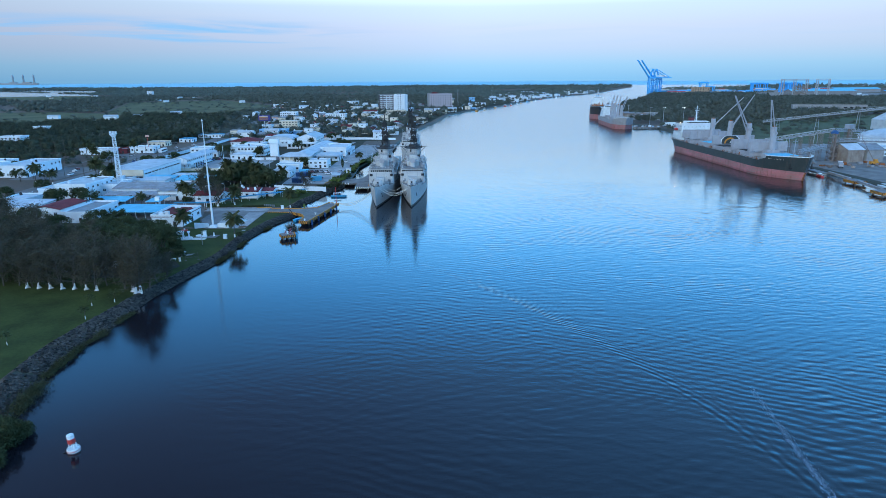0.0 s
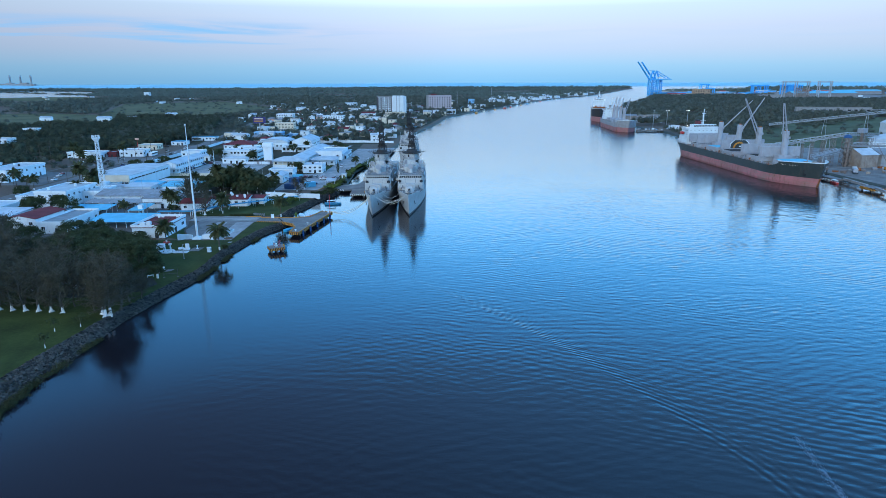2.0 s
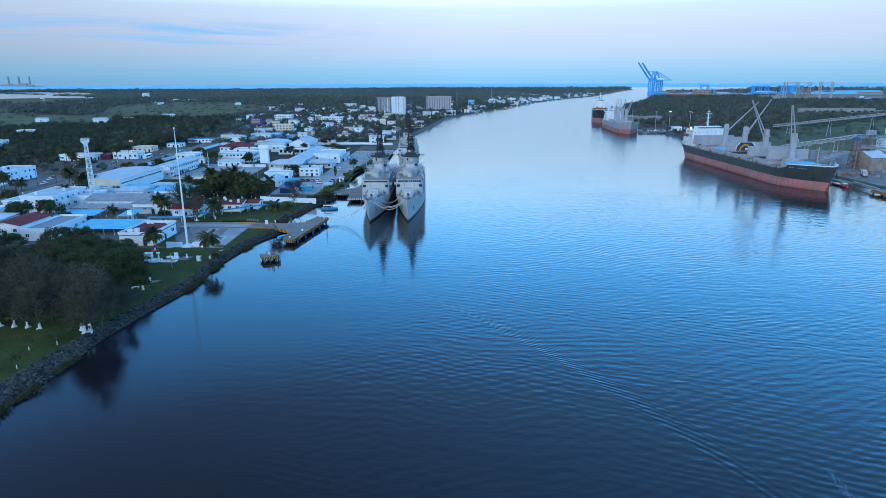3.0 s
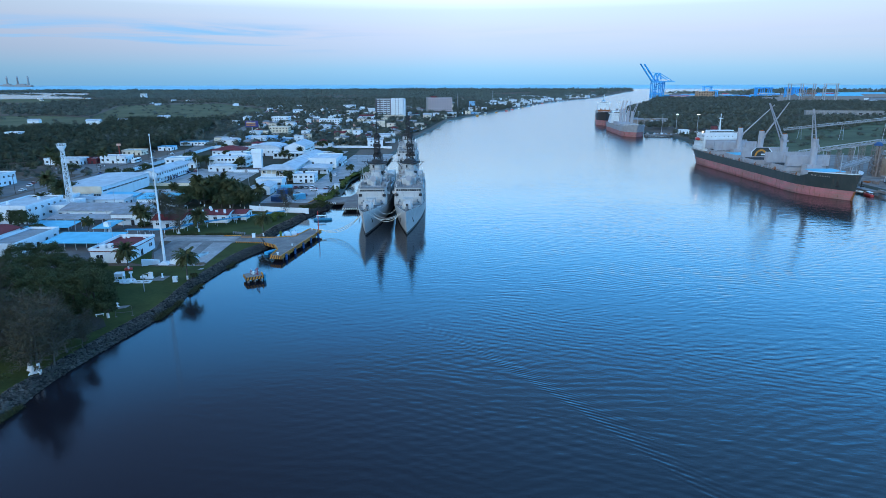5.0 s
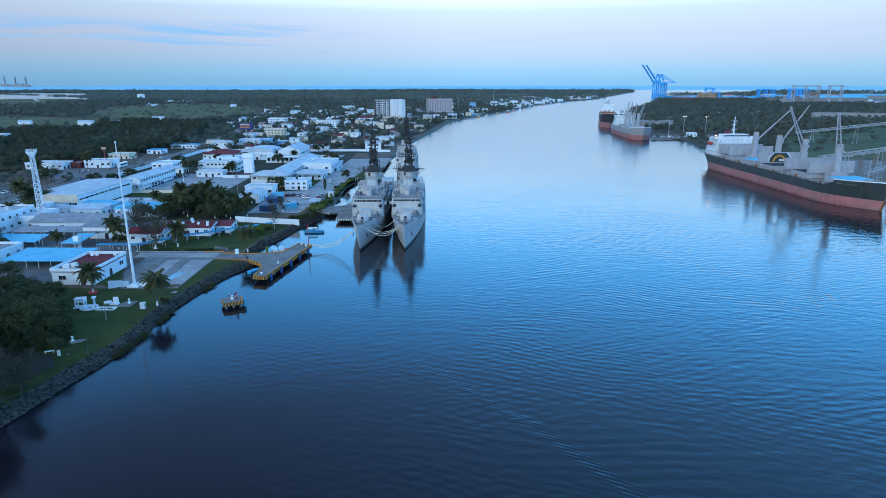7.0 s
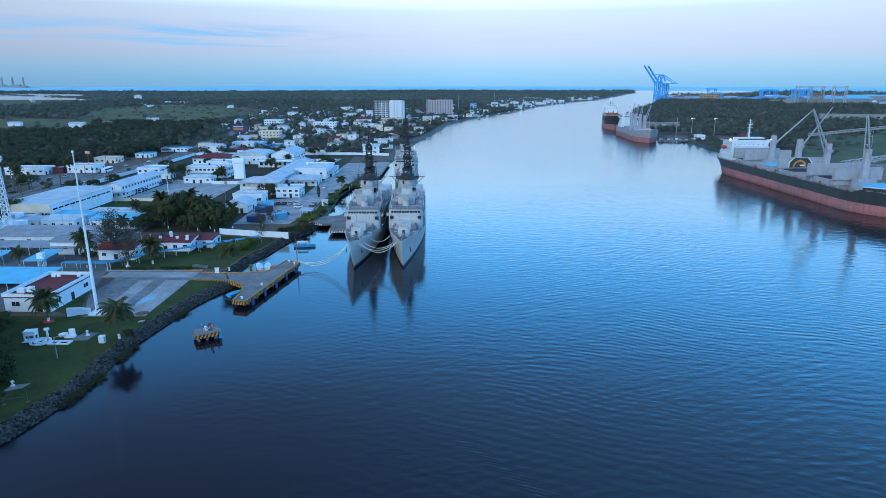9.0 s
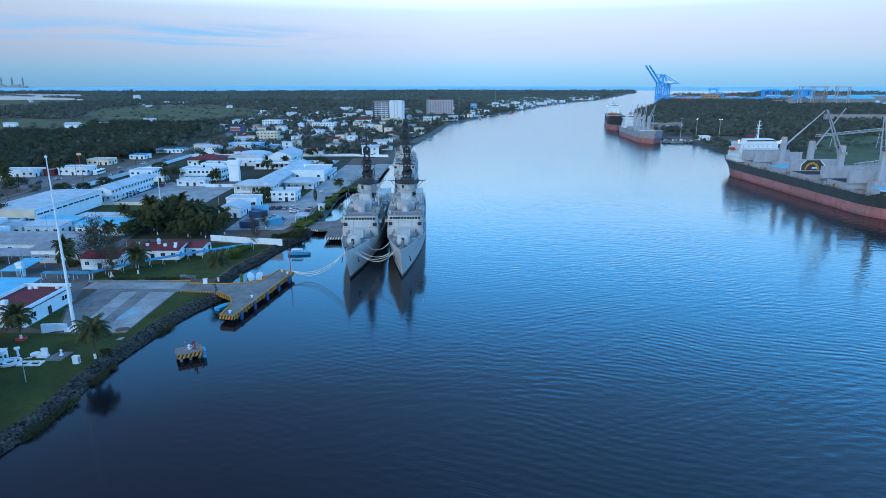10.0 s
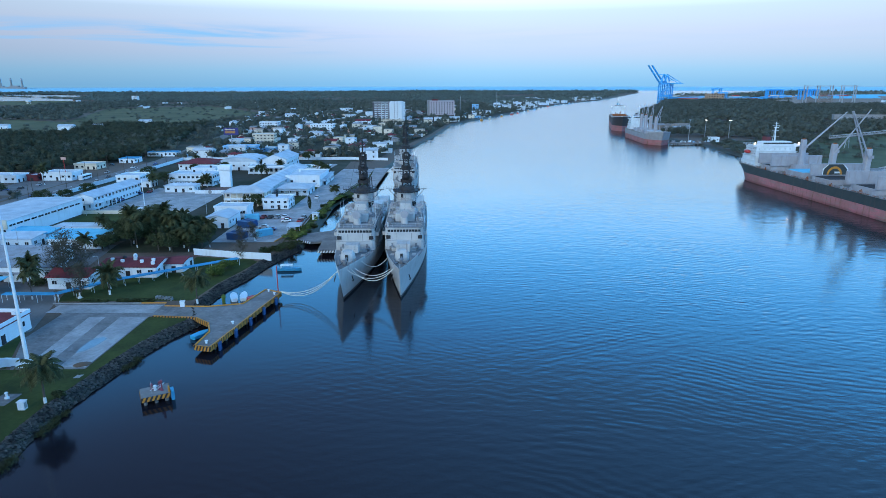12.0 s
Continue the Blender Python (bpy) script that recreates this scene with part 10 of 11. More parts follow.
for j, (x0, y0, x1, y1) in enumerate(((226.5, 303, 236, 312), (236, 338, 243, 348))):
    t = thing("mooring_dolphin", 0, 0, 0, 0, "concrete dolphin with black and yellow striped edge", "dolphin")
    bm = bmesh.new()
    box(bm, x0, x1, y0, y1, 1.1, 2.4)
    part("cap", bm, CONC, t)
    bm = bmesh.new()
    box(bm, x0 - 0.05, x1 + 0.05, y0 - 0.1, y0 - 0.02, 0.9, 2.4)
    part("edge_face", bm, BLACK, t)
    bm = bmesh.new()
    striped(bm, None, (x0, y0 - 0.1, 0), (x1, y0 - 0.1, 0), 0.95, 2.38)
    part("edge_stripes", bm, YELLOW, t)
    bm = bmesh.new()
    box(bm, x0 - 0.1, x0 - 0.02, y0, y1, 0.9, 2.4)
    part("edge_face", bm, BLACK, t)
    bm = bmesh.new()
    striped(bm, None, (x0 - 0.1, y1, 0), (x0 - 0.1, y0, 0), 0.95, 2.38)
    part("edge_stripes", bm, YELLOW, t)
    for xx in (x0 + 1, x1 - 1):
        for yy in (y0 + 1, y1 - 1):
            bm = bmesh.new()
            tube(bm, (xx, yy, -2), (xx, yy, 1.2), 0.5, 0.5, 8)
            part("support_post", bm, CONC, t)
t = thing("gangway", 0, 0, 0, 0, "long pale steel walkway between dolphins and dock", "walkway")
bm = bmesh.new()
for a, c_ in (((243, 372, 2.3), (240, 348, 2.3)), ((238, 338, 2.3), (233, 312, 2.3))):
    tube(bm, a, c_, 0.9, 0.9, 4)
part("deck", bm, CONCL, t)
launch(236.6, 371, 80, RED, "small red work boat at the dock", 9, True)
launch(247.5, 330, 85, STEELW, "white work boat moored at the dock", 13, True)


def truss(bm, a, c_, w, h, bays, r=0.16):
    a, c_ = Vector(a), Vector(c_)
    d = (c_ - a)
    s = Vector((-d.y, d.x, 0)).normalized() * w / 2
    for sg in (1, -1):
        for dz in (0, h):
            tube(bm, a + s * sg + Vector((0, 0, dz)), c_ + s * sg + Vector((0, 0, dz)), r, r, 4)
        for i in range(bays):
            p, q = a + d * i / bays + s * sg, a + d * (i + 1) / bays + s * sg
            tube(bm, p, q + Vector((0, 0, h)), r * 0.6, r * 0.6, 4, False)
            tube(bm, p, p + Vector((0, 0, h)), r * 0.6, r * 0.6, 4, False)
    for i in range(bays + 1):
        p = a + d * i / bays
        tube(bm, p + s, p - s, r * 0.6, r * 0.6, 4, False)


def conveyor(a, c_, legs, label, w=2.4, h=2.2):
    t = thing("conveyor", 0, 0, 0, 0, label, "conveyor", "grain conveyors")
    bm = bmesh.new()
    n_b = max(4, int((Vector(c_) - Vector(a)).length / 4))
    truss(bm, a, c_, w, h, n_b)
    part("gallery", bm, STEEL, t)
    bm = bmesh.new()
    d = (Vector(c_) - Vector(a))
    s = Vector((-d.y, d.x, 0)).normalized() * w * 0.4
    loft(bm, [[Vector(p) + s + Vector((0, 0, 0.3)), Vector(p) - s + Vector((0, 0, 0.3)), Vector(p) - s + Vector((0, 0, 1.0)), Vector(p) + s + Vector((0, 0, 1.0))] for p in (a, c_)])
    part("belt_cover", bm, TINROOF, t)
    for f in legs:
        p = Vector(a) + d * f
        bm = bmesh.new()
        for sg in (1, -1):
            tube(bm, (p.x + sg * 2.2, p.y, LAND - 0.2), (p.x + sg * 0.9, p.y, p.z), 0.22, 0.18, 5)
        for k in (0.3, 0.6):
            tube(bm, (p.x - 2, p.y, LAND + (p.z - LAND) * k), (p.x + 2, p.y, LAND + (p.z - LAND) * k), 0.12, 0.12, 4)
        part("trestle", bm, STEEL, t)


conveyor((368, 688, 10.5), (512, 640, 31), (0.1, 0.35, 0.6, 0.85), "long inclined grain conveyor on trestles")
conveyor((242, 448, 13.5), (281, 431, 22), (0.35, 0.75), "loading conveyor reaching over the ship's deck")
conveyor((243, 405, 10), (272, 424, 12), (0.5,), "grey loading conveyor on trestles")
conveyor((281, 431, 22), (330, 470, 18), (0.5, 0.9), "grey conveyor behind the hopper tower")
conveyor((640, 1090, 5), (900, 1085, 5), (0.05, 0.2, 0.35, 0.5, 0.65, 0.8, 0.95), "long pale elevated conveyor across the woods", 5, 3)
tw = thing("hopper_tower", 279.5, 428, LAND, 0, "rusty grey lattice hopper tower with dark blue cap", "tower")
bm = bmesh.new()
lattice(bm, 0, 0, 0, 19, 2.3, 2.1, 6, 0.24)
for z_ in (3.2, 6.4, 9.6, 12.8, 16.0):
    box(bm, -2.9, 2.9, -2.9, 2.9, z_, z_ + 0.18)
box(bm, -0.6, 0.6, -2.2, -1.2, 0, 19.5)
part("frame", bm, FRAMEB, tw)
bm = bmesh.new()
turned(bm, [(8, 0.5), (10, 1.2), (18, 1.2)], n=12)
part("hopper", bm, GREYW, tw)
bm = bmesh.new()
turned(bm, [(19, 2.5), (20.1, 2.4), (21.0, 1.2), (21.3, 0.3)], n=14)
part("cap", bm, FENDER, tw, "dark blue dome cap")
t2 = thing("hopper_tower", 300, 444, LAND, 20, "rusty lattice elevator tower beside sheds", "tower")
bm = bmesh.new()
lattice(bm, 0, 0, 0, 21, 1.9, 1.7, 7, 0.2)
for z_ in (4, 8, 12, 16):
    box(bm, -2.4, 2.4, -2.4, 2.4, z_, z_ + 0.18)
box(bm, -0.7, 0.7, -0.7, 0.7, 0, 21)
part("frame", bm, FRAMEB, t2)
bm = bmesh.new()
box(bm, -2.2, 2.2, -2.2, 2.2, 21, 24)
part("head_house", bm, TINROOF, t2)
b("grain_shed", 284, 296.5, 420, 436, 8.6, "weathered cream grain shed with pitched tin roof", "shed", wall=DIRTY, roof="gable_x", rise=3.4, roofm=ROOFW, sides="", yaw=8)
b("grain_shed", 298, 311, 421, 438, 8.4, "weathered cream grain shed with pitched tin roof", "shed", wall=GREYW, roof="gable_x", rise=3.6, roofm=TINROOF, sides="", yaw=8)
b("terminal_office", 330, 350, 452, 470, 6, "low white terminal office with flat roof", floors=2)
b("warehouse", 470, 560, 575, 660, 14, "huge pale grain warehouse with high pitched roof", "warehouse", wall=ROOFW, roof="gable_y", rise=17, roofm=ROOFW, sides="", yaw=12)
b("warehouse", 360, 420, 470, 520, 9, "pale warehouse with curved roof near terminal", "warehouse", roof="vault", rise=6, roofm=ROOFW, sides="", yaw=10)
# scaffold legs, pipes and small plant round the towers
rt = random.Random(88)
for i, (x, y, h_, w_) in enumerate(((272, 431, 19, 1.0), (268.5, 436, 17, 0.9), (264, 441, 15.5, 0.9), (258.5, 443, 14, 0.8), (253, 446, 13, 0.8), (291, 437, 14, 1.0), (310, 449, 17, 1.3))):
    t = thing("trestle_tower", x, y, LAND, rt.uniform(0, 30), "slim rusty grey trestle tower under the conveyors", "tower", "conveyor trestles")
    bm = bmesh.new()
    lattice(bm, 0, 0, 0, h_, w_ * 1.2, w_, max(4, int(h_ / 2.4)), 0.13)
    part("frame", bm, FRAMEB, t)
    bm = bmesh.new()
    box(bm, -w_ * 1.3, w_ * 1.3, -w_ * 1.3, w_ * 1.3, h_, h_ + 0.25)
    part("platform", bm, STEEL, t)
for i in range(22):
    x, y = rt.uniform(256, 300), rt.uniform(392, 425)
    t = thing("crate", x, y, LAND + 0.05, rt.uniform(0, 90), "dusty crate standing in the terminal yard", "crate", "yard clutter")
    w_, d_, h_ = rt.uniform(0.7, 2.2), rt.uniform(0.7, 1.6), rt.uniform(0.6, 2.0)
    bm = bmesh.new()
    box(bm, -w_, w_, -d_, d_, 0.12, h_)
    part("body", bm, rt.choice([FRAMEB, GREYW, TINROOF, DIRTY, RUST]), t)
    bm = bmesh.new()
    for xx in (-w_ * 0.8, 0, w_ * 0.8):
        box(bm, xx - 0.08, xx + 0.08, -d_, d_, 0, 0.12)
    part("skid", bm, BARK, t)
conveyor((287, 437, 14.5), (352, 433, 13.0), (0.3, 0.6, 0.9), "brown covered conveyor behind the sheds", 2.6, 2.4)
crn = thing("mobile_crane", 296, 408, LAND + 0.05, 0, "small dark mobile crane with a slim boom", "crane")
bm = bmesh.new()
box(bm, -2.4, 2.4, -1.2, 1.2, 0.6, 2.2)
box(bm, -0.4, 1.6, -1.0, 1.0, 2.2, 3.6)
part("body", bm, YELLOW, crn)
bm = bmesh.new()
tube(bm, (0, 0, 2.2), (-8.5, 3, 17), 0.28, 0.14, 4)
part("boom", bm, FRAMEB, crn)
for xx in (-1.7, 1.7):
    bm = bmesh.new()
    tube(bm, (xx, -1.3, 0.6), (xx, 1.3, 0.6), 0.6, 0.6, 10)
    part("wheel", bm, TYRE, crn)
bush(97, 5, 6, 318, 396, "dense dark green bush beside the terminal yard", LEAF, LAND, 0.5, 1600)
bush(98, 4, 5, 325, 402, "dense dark green bush beside the terminal yard", LEAF, LAND, 0.5, 1400)
trk = thing("truck", 268.5, 401, LAND + 0.1, 60, "white truck with trailer in terminal yard", "truck")
bm = bmesh.new()
loft(bm, [[(-1.6, -1.25, 0.6), (1.2, -1.25, 0.6), (1.2, 1.25, 0.6), (-1.6, 1.25, 0.6)], [(-1.6, -1.25, 3.4), (0.9, -1.25, 3.4), (0.9, 1.25, 3.4), (-1.6, 1.25, 3.4)]])
part("cab", bm, CARC[0], trk)
bm = bmesh.new()
box(bm, 0.85, 1.15, -1.1, 1.1, 2.1, 3.1)
part("windscreen", bm, GLASS, trk)
bm = bmesh.new()
box(bm, -11, -2.2, -1.25, 1.25, 1.1, 3.2)
part("trailer", bm, SHIPGREY, trk)
for wx in (-9.6, -8.4, -2.6, 0.2):
    for wy in (-1.1, 1.1):
        bm = bmesh.new()
        tube(bm, (wx, wy - 0.15, 0.5), (wx, wy + 0.15, 0.5), 0.5, 0.5, 10)
        part("wheel", bm, TYRE, trk)

jt = thing("river_dock", 0, 0, 0, -3, "concrete river dock on piles beside the berth", "dock")
jt.matrix_basis = pose(258, 742, 0, 0, 0, -6)
bm = bmesh.new()
box(bm, -16, 14, -4, 4, 1.4, 2.3)
part("deck_slab", bm, CONC, jt)
for i in range(9):
    for yy in (-3.4, 3.4):
        bm = bmesh.new()
        tube(bm, (-15 + i * 3.6, yy, -2), (-15 + i * 3.6, yy, 1.4), 0.5, 0.5, 8)
        part("support_post", bm, CONC, jt)
for i in range(12):
    x, y = rt.uniform(244, 274), rt.uniform(740.5, 744)
    t = thing("crate", x, y, 2.35 if x < 270 else LAND + 0.1, rt.uniform(0, 90), "dusty crate standing on the river dock", "crate", "dock clutter")
    w_, d_, h_ = rt.uniform(0.6, 2.0), rt.uniform(0.6, 1.2), rt.uniform(0.8, 2.2)
    bm = bmesh.new()
    box(bm, -w_, w_, -d_, d_, 0.12, h_)
    part("body", bm, rt.choice([FRAMEB, ROOFW, TINROOF, STEELW, BLUEW]), t)
    bm = bmesh.new()
    for xx in (-w_ * 0.8, w_ * 0.8):
        box(bm, xx - 0.1, xx + 0.1, -d_, d_, 0, 0.12)
    part("skid", bm, BARK, t)
b("dock_house", 284, 296, 752, 760, 4, "low white dock house with flat roof", "house")


def flood_lamp(x, y, h, lit):
    t = thing("flood_lamp", x, y, LAND, 0, "tall dock floodlight mast with lit lamps" if lit else "tall dock floodlight mast, unlit", "lamp mast", "dock floodlights")
    bm = bmesh.new()
    tube(bm, (0, 0, 0), (0, 0, h), 0.32, 0.18, 8)
    tube(bm, (-1.6, 0, h), (1.6, 0, h), 0.12, 0.12, 5)
    part("mast", bm, STEEL, t)
    for xx in (-1.4, 0, 1.4):
        bm = bmesh.new()
        box(bm, xx - 0.28, xx + 0.28, -0.5, -0.25, h - 0.2, h + 0.16)
        part("lamp", bm, LAMPW if lit else STEEL, t)


for x, y, lit in ((268, 762, False), (282, 756, True), (303, 748, True), (262, 830, False)):
    flood_lamp(x, y, 22, lit)


# container port far down the river
def sts_crane(x, y, label):
    t = thing("quay_crane", x, y, LAND + lift(x, y), 0, label, "crane", "container quay cranes")
    for lx in (-13, 17):
        for ly in (-9, 9):
            bm = bmesh.new()
            tube(bm, (lx, ly, 0), (lx, ly, 58), 2.6, 2.4, 4)
            part("leg", bm, CRANEB, t)
    for z in (16, 56):
        for ly in (-9, 9):
            bm = bmesh.new()
            tube(bm, (-13, ly, z), (17, ly, z), 2.0, 2.0, 4)
            part("portal_beam", bm, CRANEB, t)
        for lx in (-13, 17):
            bm = bmesh.new()
            tube(bm, (lx, -9, z), (lx, 9, z), 1.9, 1.9, 4)
            part("cross_beam", bm, CRANEB, t)
    bm = bmesh.new()
    for ly in (-9, 9):
        tube(bm, (-13, ly, 16), (17, ly, 56), 1.4, 1.4, 4)
    part("brace", bm, CRANEB, t)
    bm = bmesh.new()
    for ly in (-4, 4):
        tube(bm, (-13, ly, 58), (56, ly, 58), 2.0, 1.8, 4)
    for k in range(8):
        tube(bm, (-8 + k * 9, -4, 58), (-8 + k * 9, 4, 58), 1.0, 1.0, 4)
    part("back_girder", bm, CRANEB, t)
    bm = bmesh.new()
    for ly in (-4, 4):
        tube(bm, (-14, ly, 59), (-60, ly, 120), 2.4, 1.9, 4)
    for k in range(8):
        f = k / 7
        tube(bm, (-14 - 46 * f, -4, 59 + 61 * f), (-14 - 46 * f, 4, 59 + 61 * f), 1.0, 1.0, 4)
        if k < 7:
            tube(bm, (-14 - 46 * f, -4, 59 + 61 * f), (-14 - 46 * (f + 1 / 7), 4, 59 + 61 * (f + 1 / 7)), 0.8, 0.8, 4)
    part("raised_boom", bm, CRANEB, t, "blue boom raised steeply")
    bm = bmesh.new()
    for ly in (-4, 4):
        tube(bm, (-12, ly, 58), (-2, ly, 89), 1.8, 1.4, 4)
        tube(bm, (10, ly, 58), (-2, ly, 89), 1.5, 1.2, 4)
    part("apex_frame", bm, CRANEB, t)
    bm = bmesh.new()
    for ly in (-4, 4):
        tube(bm, (-2, ly, 89), (-36, ly, 88), 0.7, 0.7, 4)
        tube(bm, (-2, ly, 89), (48, ly, 60), 0.8, 0.8, 4)
    part("stay", bm, CRANEB, t)
    bm = bmesh.new()
    box(bm, 20, 36, -5, 5, 60, 66)
    part("machinery_house", bm, STEELW, t, "white machinery house")
    return t


c1 = sts_crane(826, 2350, "tall blue container crane with raised boom")
copy_thing(c1, pose(852, 2385, LAND + lift(852, 2385)))


def yard_crane(x, y, w, h, label="blue container yard crane beside stacks", m=CRANEB, rz=10):
    t = thing("yard_crane", x, y, LAND + lift(x, y), rz, label, "crane", "container yard cranes")
    for lx in (-w / 2, w / 2):
        for ly in (-5, 5):
            bm = bmesh.new()
            tube(bm, (lx, ly, 0), (lx, ly, h), 1.8, 1.8, 4)
            part("leg", bm, m, t)
    for ly in (-5, 5):
        bm = bmesh.new()
        tube(bm, (-w / 2 - 4, ly, h), (w / 2 + 4, ly, h), 2.4, 2.4, 4)
        part("girder", bm, m, t)
    bm = bmesh.new()
    box(bm, -4, 4, -6, 6, h - 2, h + 2.5)
    part("trolley", bm, m, t)


for x, y, w, h in ((1050, 2420, 30, 38), (1268, 2450, 30, 33), (1282, 2480, 34, 32), (1296, 2450, 32, 33), (1310, 2490, 32, 32), (1186, 2110, 24, 38), (1200, 2130, 26, 37), (1214, 2105, 24, 38), (1226, 2140, 26, 36), (1120, 2520, 30, 22), (1420, 2440, 42, 33)):
    yard_crane(x, y, w, h)
rn = random.Random(31)
for i in range(60):
    x, y = rn.uniform(900, 1750), rn.uniform(2330, 2600)
    t = thing("container_stack", x, y, LAND + lift(x, y), rn.choice([0, 6]), "stack of shipping containers in the port", "containers", "container stacks")
    for k in range(rn.randint(2, 5)):
        bm = bmesh.new()
        L_ = rn.choice([12, 24, 24, 36])
        box(bm, -L_, L_, -3, 3, k * 2.9, k * 2.9 + 2.7)
        part("container", bm, rn.choice([BLUE, CRANEB, BLUEW, CRANEB, RED, ROOFW, CREAM, GREYW]), t)
b("rail_shed", 640, 756, 1086, 1098, 9.6, "long low pale shed standing in the woods", "shed", wall=GREYW, roofm=ROOFW, sides="S", step=9, win=(5, 2.4), yaw=-16)
b("port_shed", 1500, 1680, 2330, 2370, 14, "long pale port shed with blue roof", "shed", wall=GREYW, roof="gable_x", rise=5, roofm=BLUEROOF, sides="", yaw=3)
b("port_shed", 1220, 1300, 2250, 2275, 12, "long pale port shed with flat roof", "shed", wall=GREYW, sides="", yaw=3)
b("port_shed", 935, 990, 2230, 2255, 24, "ochre concrete port building", "building", wall=mat("ochre_render", (0.42, 0.27, 0.17), (0.33, 0.22, 0.15), 6, 0.8), roofm=CREAM, sides="S", floors=4, step=8, win=(4, 2.4), yaw=3)
b("port_shed", 2020, 2300, 2900, 2940, 16, "long pale distant shed", "shed", wall=GREYW, roof="gable_x", rise=6, sides="", yaw=3)
b("port_shed", 1380, 1470, 2240, 2262, 11, "long pale port shed with flat roof", "shed", sides="", yaw=3, wall=CREAM)
patch_of("port_yard", [(960, 1780), (1190, 1750), (1590, 1740), (1590, 2290), (1270, 2310)], YARD, 0.06, "pale dusty yard of the container port", "pavement")
for i, (xs, y) in enumerate((((1012, 1046, 1081), 1800), ((1024, 1060, 1096), 1835), ((1111, 1145), 1800), ((1130, 1166), 1840))):
    t = thing("line_gantry", 0, 0, LAND, 0, "tall pale steel portal gantry over the port yard", "gantry", "portal gantries")
    for x in xs:
        bm = bmesh.new()
        lattice(bm, x, y, 0, 52, 0.9, 0.8, 12, 0.4)
        part("post", bm, STEEL, t)
    bm = bmesh.new()
    tube(bm, (xs[0] - 3, y, 51), (xs[-1] + 3, y, 51), 0.8, 0.8, 4)
    tube(bm, (xs[0] - 3, y, 48), (xs[-1] + 3, y, 48), 0.5, 0.5, 4)
    part("beam", bm, STEEL, t)
t = thing("steel_framework", 1045, 1770, LAND, 12, "rust-brown braced steel framework in the port", "framework")
bm = bmesh.new()
for xx in (-18, -6, 6, 18):
    lattice(bm, xx, 0, 0, 34, 3.0, 2.6, 6, 0.5)
for z_ in (12, 24, 33):
    tube(bm, (-20, 0, z_), (20, 0, z_), 0.9, 0.9, 4)
part("frame", bm, DIRTY, t)
bm = bmesh.new()
for xx in (-20, -7, 6):
    box(bm, xx, xx + 11, -6, 6, 0, 9)
part("plinth", bm, CONCL, t)
b("port_shed", 1120, 1330, 1950, 1990, 15, "long pale port shed with light blue roof", "shed", wall=GREYW, roof="gable_x", rise=6, roofm=BLUEROOF, sides="", yaw=3)
b("port_shed", 1000, 1070, 1900, 1925, 12, "low white port building with flat roof", "shed", wall=GREYW, sides="", yaw=3)
# plant and stores behind the river berth
rq = random.Random(19)
for i in range(16):
    x, y = rq.uniform(268, 326), rq.uniform(866, 940)
    if i % 4 == 0:
        t = thing("storage_tank", x, y, LAND, 0, "pale grey upright storage tank behind the berth", "tank", "berth plant")
        bm = bmesh.new()
        rr_ = rq.uniform(3, 5)
        hh_ = rq.uniform(6, 9)
        turned(bm, [(0, rr_), (hh_, rr_), (hh_ + 0.9, 0.5)], n=18)
        part("shell", bm, GREYW, t)
        bm = bmesh.new()
        tube(bm, (rr_ + 0.3, 0, 0), (rr_ + 0.3, 0, hh_ + 1), 0.2, 0.2, 4)
        part("ladder", bm, STEEL, t)
    else:
        b("plant_shed", x, x + rq.uniform(9, 20), y, y + rq.uniform(7, 12), rq.uniform(4, 9), "grey plant shed behind the river berth", "shed", wall=rq.choice([GREYW, ROOFW, DIRTY]),
          roof=rq.choice(["flat", "gable_x"]), rise=1.6, roofm=rq.choice([ROOFW, TINROOF]), sides="", yaw=rq.uniform(-8, 8))
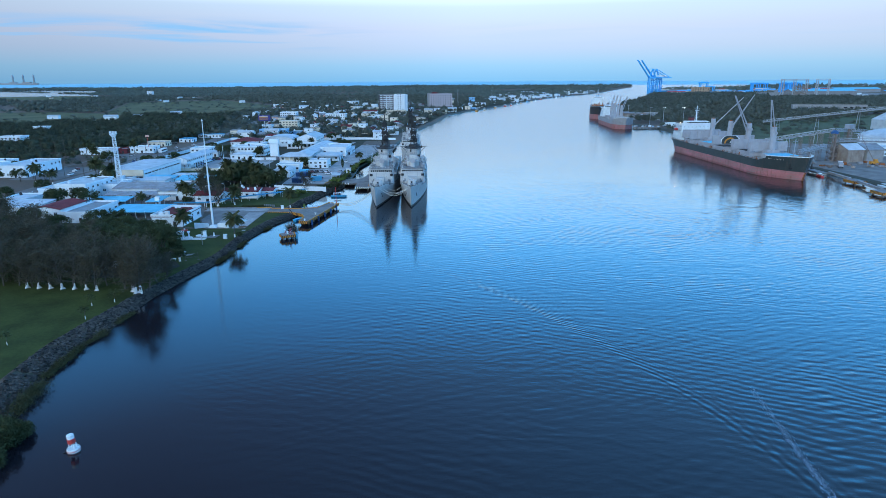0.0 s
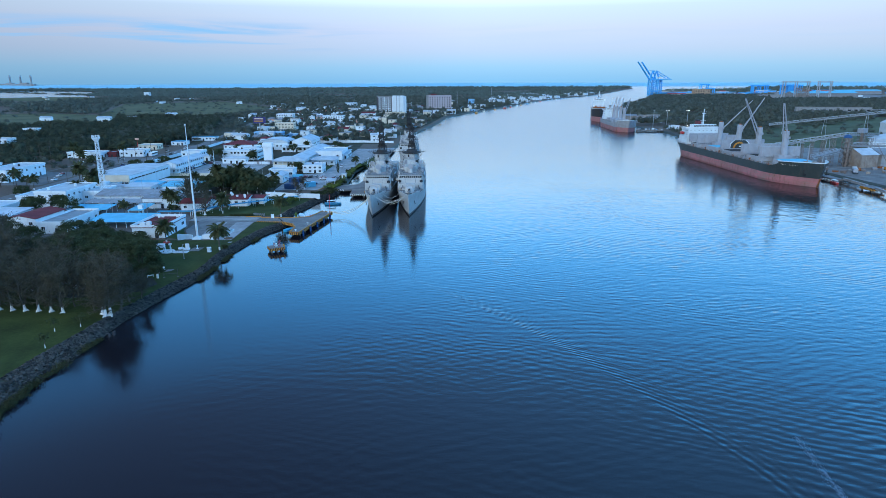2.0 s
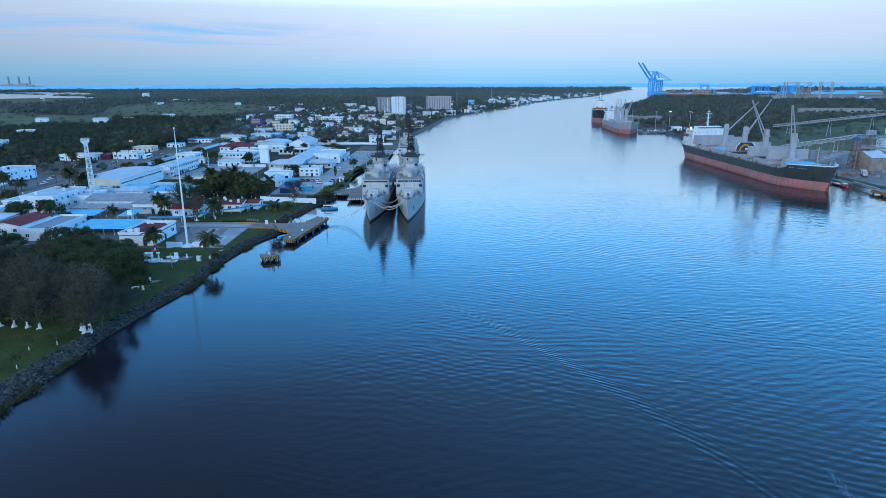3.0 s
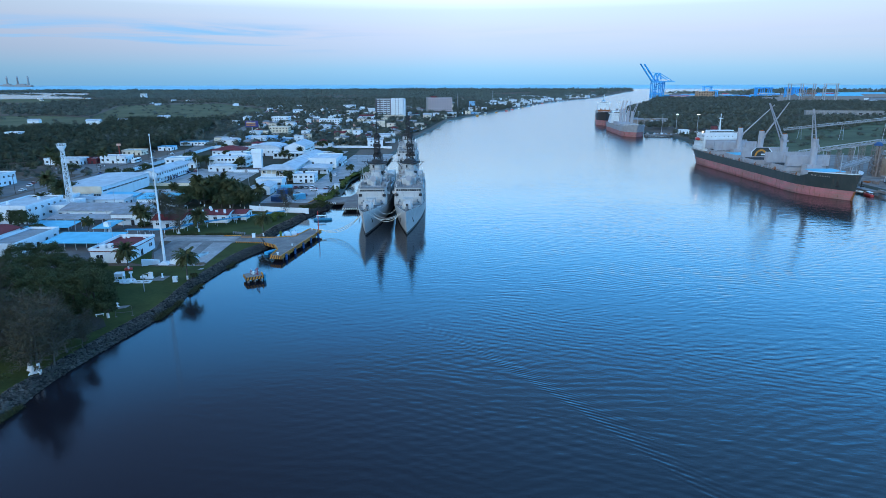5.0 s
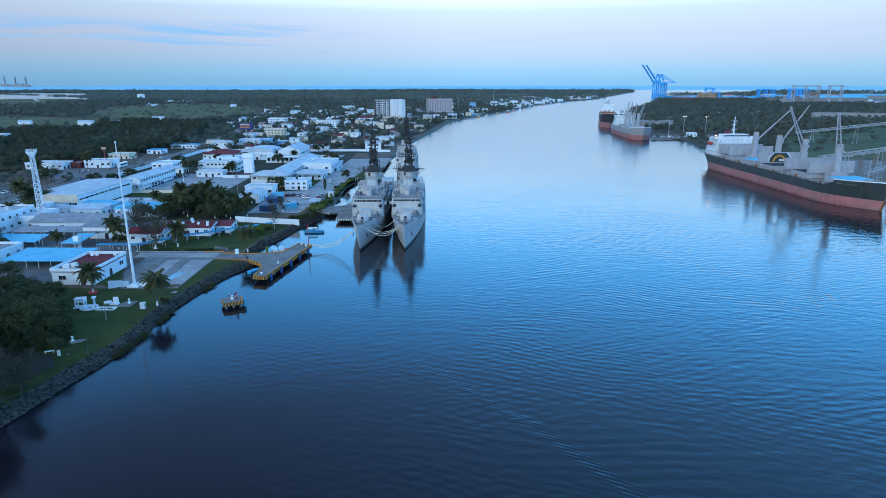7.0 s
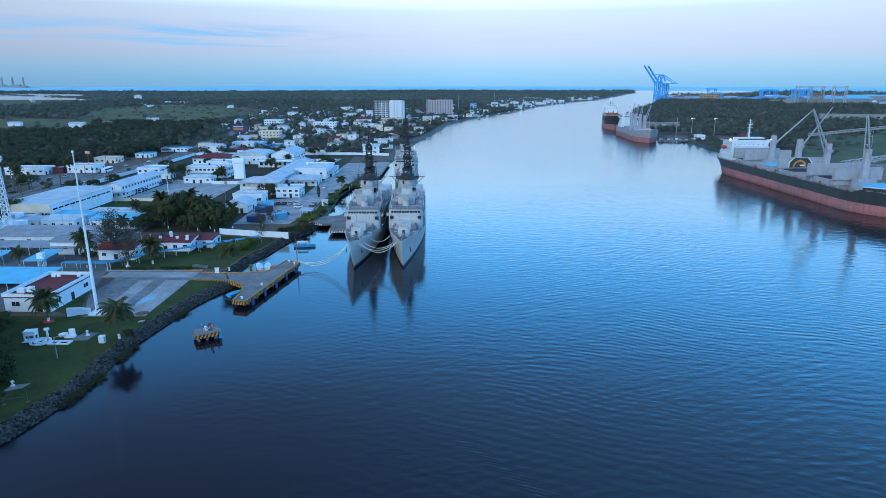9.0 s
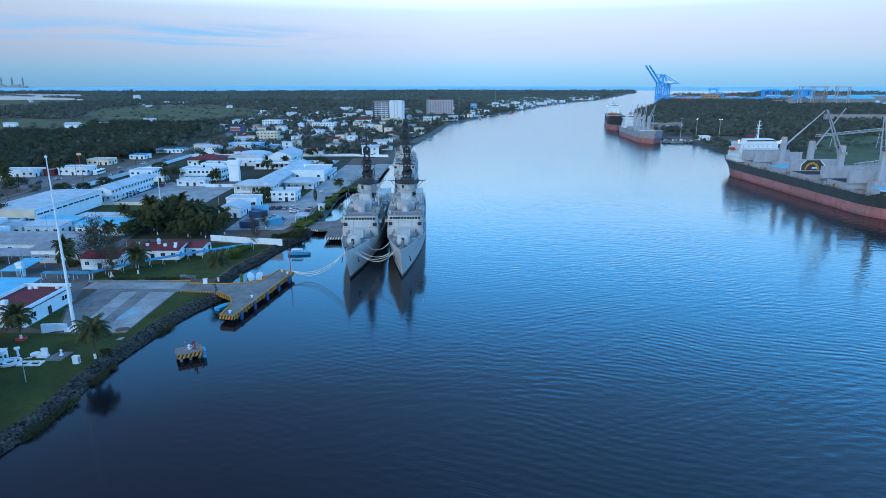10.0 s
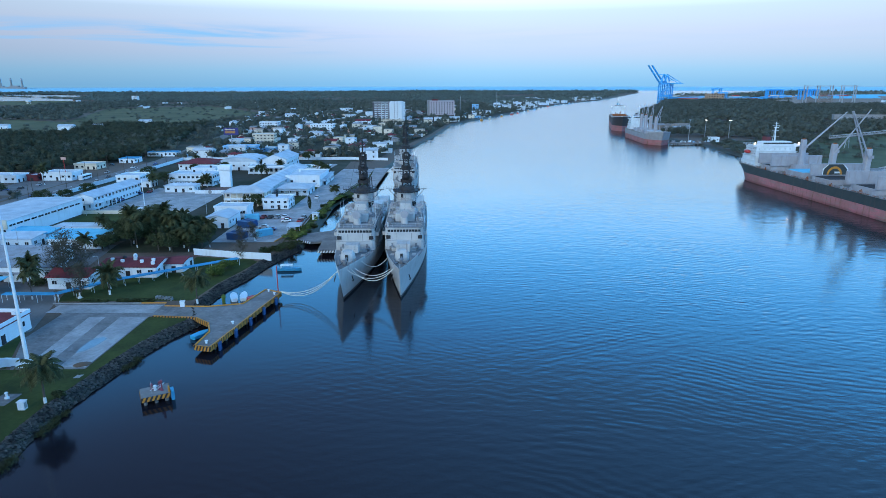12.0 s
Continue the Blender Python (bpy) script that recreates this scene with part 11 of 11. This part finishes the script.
# houses and dots on the far east woods
for i in range(26):
    x, y = rn.uniform(420, 1500), rn.uniform(1180, 2200)
    if x < 0.36 * y - 20:
        continue
    o = copy_thing(far_house[rn.choice([0, 1])], pose(x, y, LAND + lift(x, y), 0, 0, rn.uniform(0, 50)))
    tagged(o, "scattered house among east bank woods")
# power station stacks on the western horizon
bm = bmesh.new()
prism(bm, [(-2760, 3980), (-2410, 3980), (-2380, 4010), (-2760, 4030)], 33.5, 36.2)
single("far_spit", bm, EARTH, "low dark spit of land on the horizon", "ground", kind="structure")
ps = thing("power_station", -2458, 4000, 36.4, 0, "distant power station with three stacks in haze grey", "power station")
bm = bmesh.new()
box(bm, -260, 20, -12, 12, 0, 10)
box(bm, -70, -20, -12, 12, 10, 18)
box(bm, -150, -110, -12, 12, 10, 16)
part("boiler_house", bm, GREYW, ps)
# plain grey: haze that dulls the stacks' stripes is put into the colour
for k in range(3):
    st_ = bmesh.new()
    tube(st_, (-128 + k * 64, 0, 0), (-128 + k * 64, 0, 52), 6, 5, 12)
    sp = part("stack", st_, GREYW, ps, "tall stack in plain haze grey")
    st_ = bmesh.new()
    tube(st_, (-128 + k * 64, 0, 52), (-128 + k * 64, 0, 61), 5.1, 4.8, 12)
    part("stack_top", st_, HULLGREY, sp, "darker banded stack top")

# thin foam track of a passing boat
rng = np.random.default_rng(4)
V, F = [], []
for i in range(1100):
    f = rng.uniform(0, 1) ** 0.8
    x, y = 57.6 + 4.6 * f + rng.normal(0, 0.3 + 0.2 * math.sin(f * 23) ** 2), 77.5 + 33 * f
    r, a = rng.uniform(0.02, 0.05) * (1.25 - 0.75 * f), rng.uniform(0, 6.283)
    long = rng.uniform(2.0, 5.5)
    o0 = len(V)
    for k in range(5):
        u, w = long * r * math.cos(k * 1.257), r * math.sin(k * 1.257)
        V.append((x + u * math.cos(a) - w * math.sin(a), y + u * math.sin(a) + w * math.cos(a), 0.02))
    F.append(tuple(range(o0, o0 + 5)))
me = bpy.data.meshes.new("foam")
me.from_pydata(V, [], F)
me.materials.append(mat("thin_foam", (0.30, 0.40, 0.50), (0.2, 0.28, 0.36), 1, 0.8))
tagged(new("foam", me), "thin broken line of white foam on the water", "foam", kind="stuff")
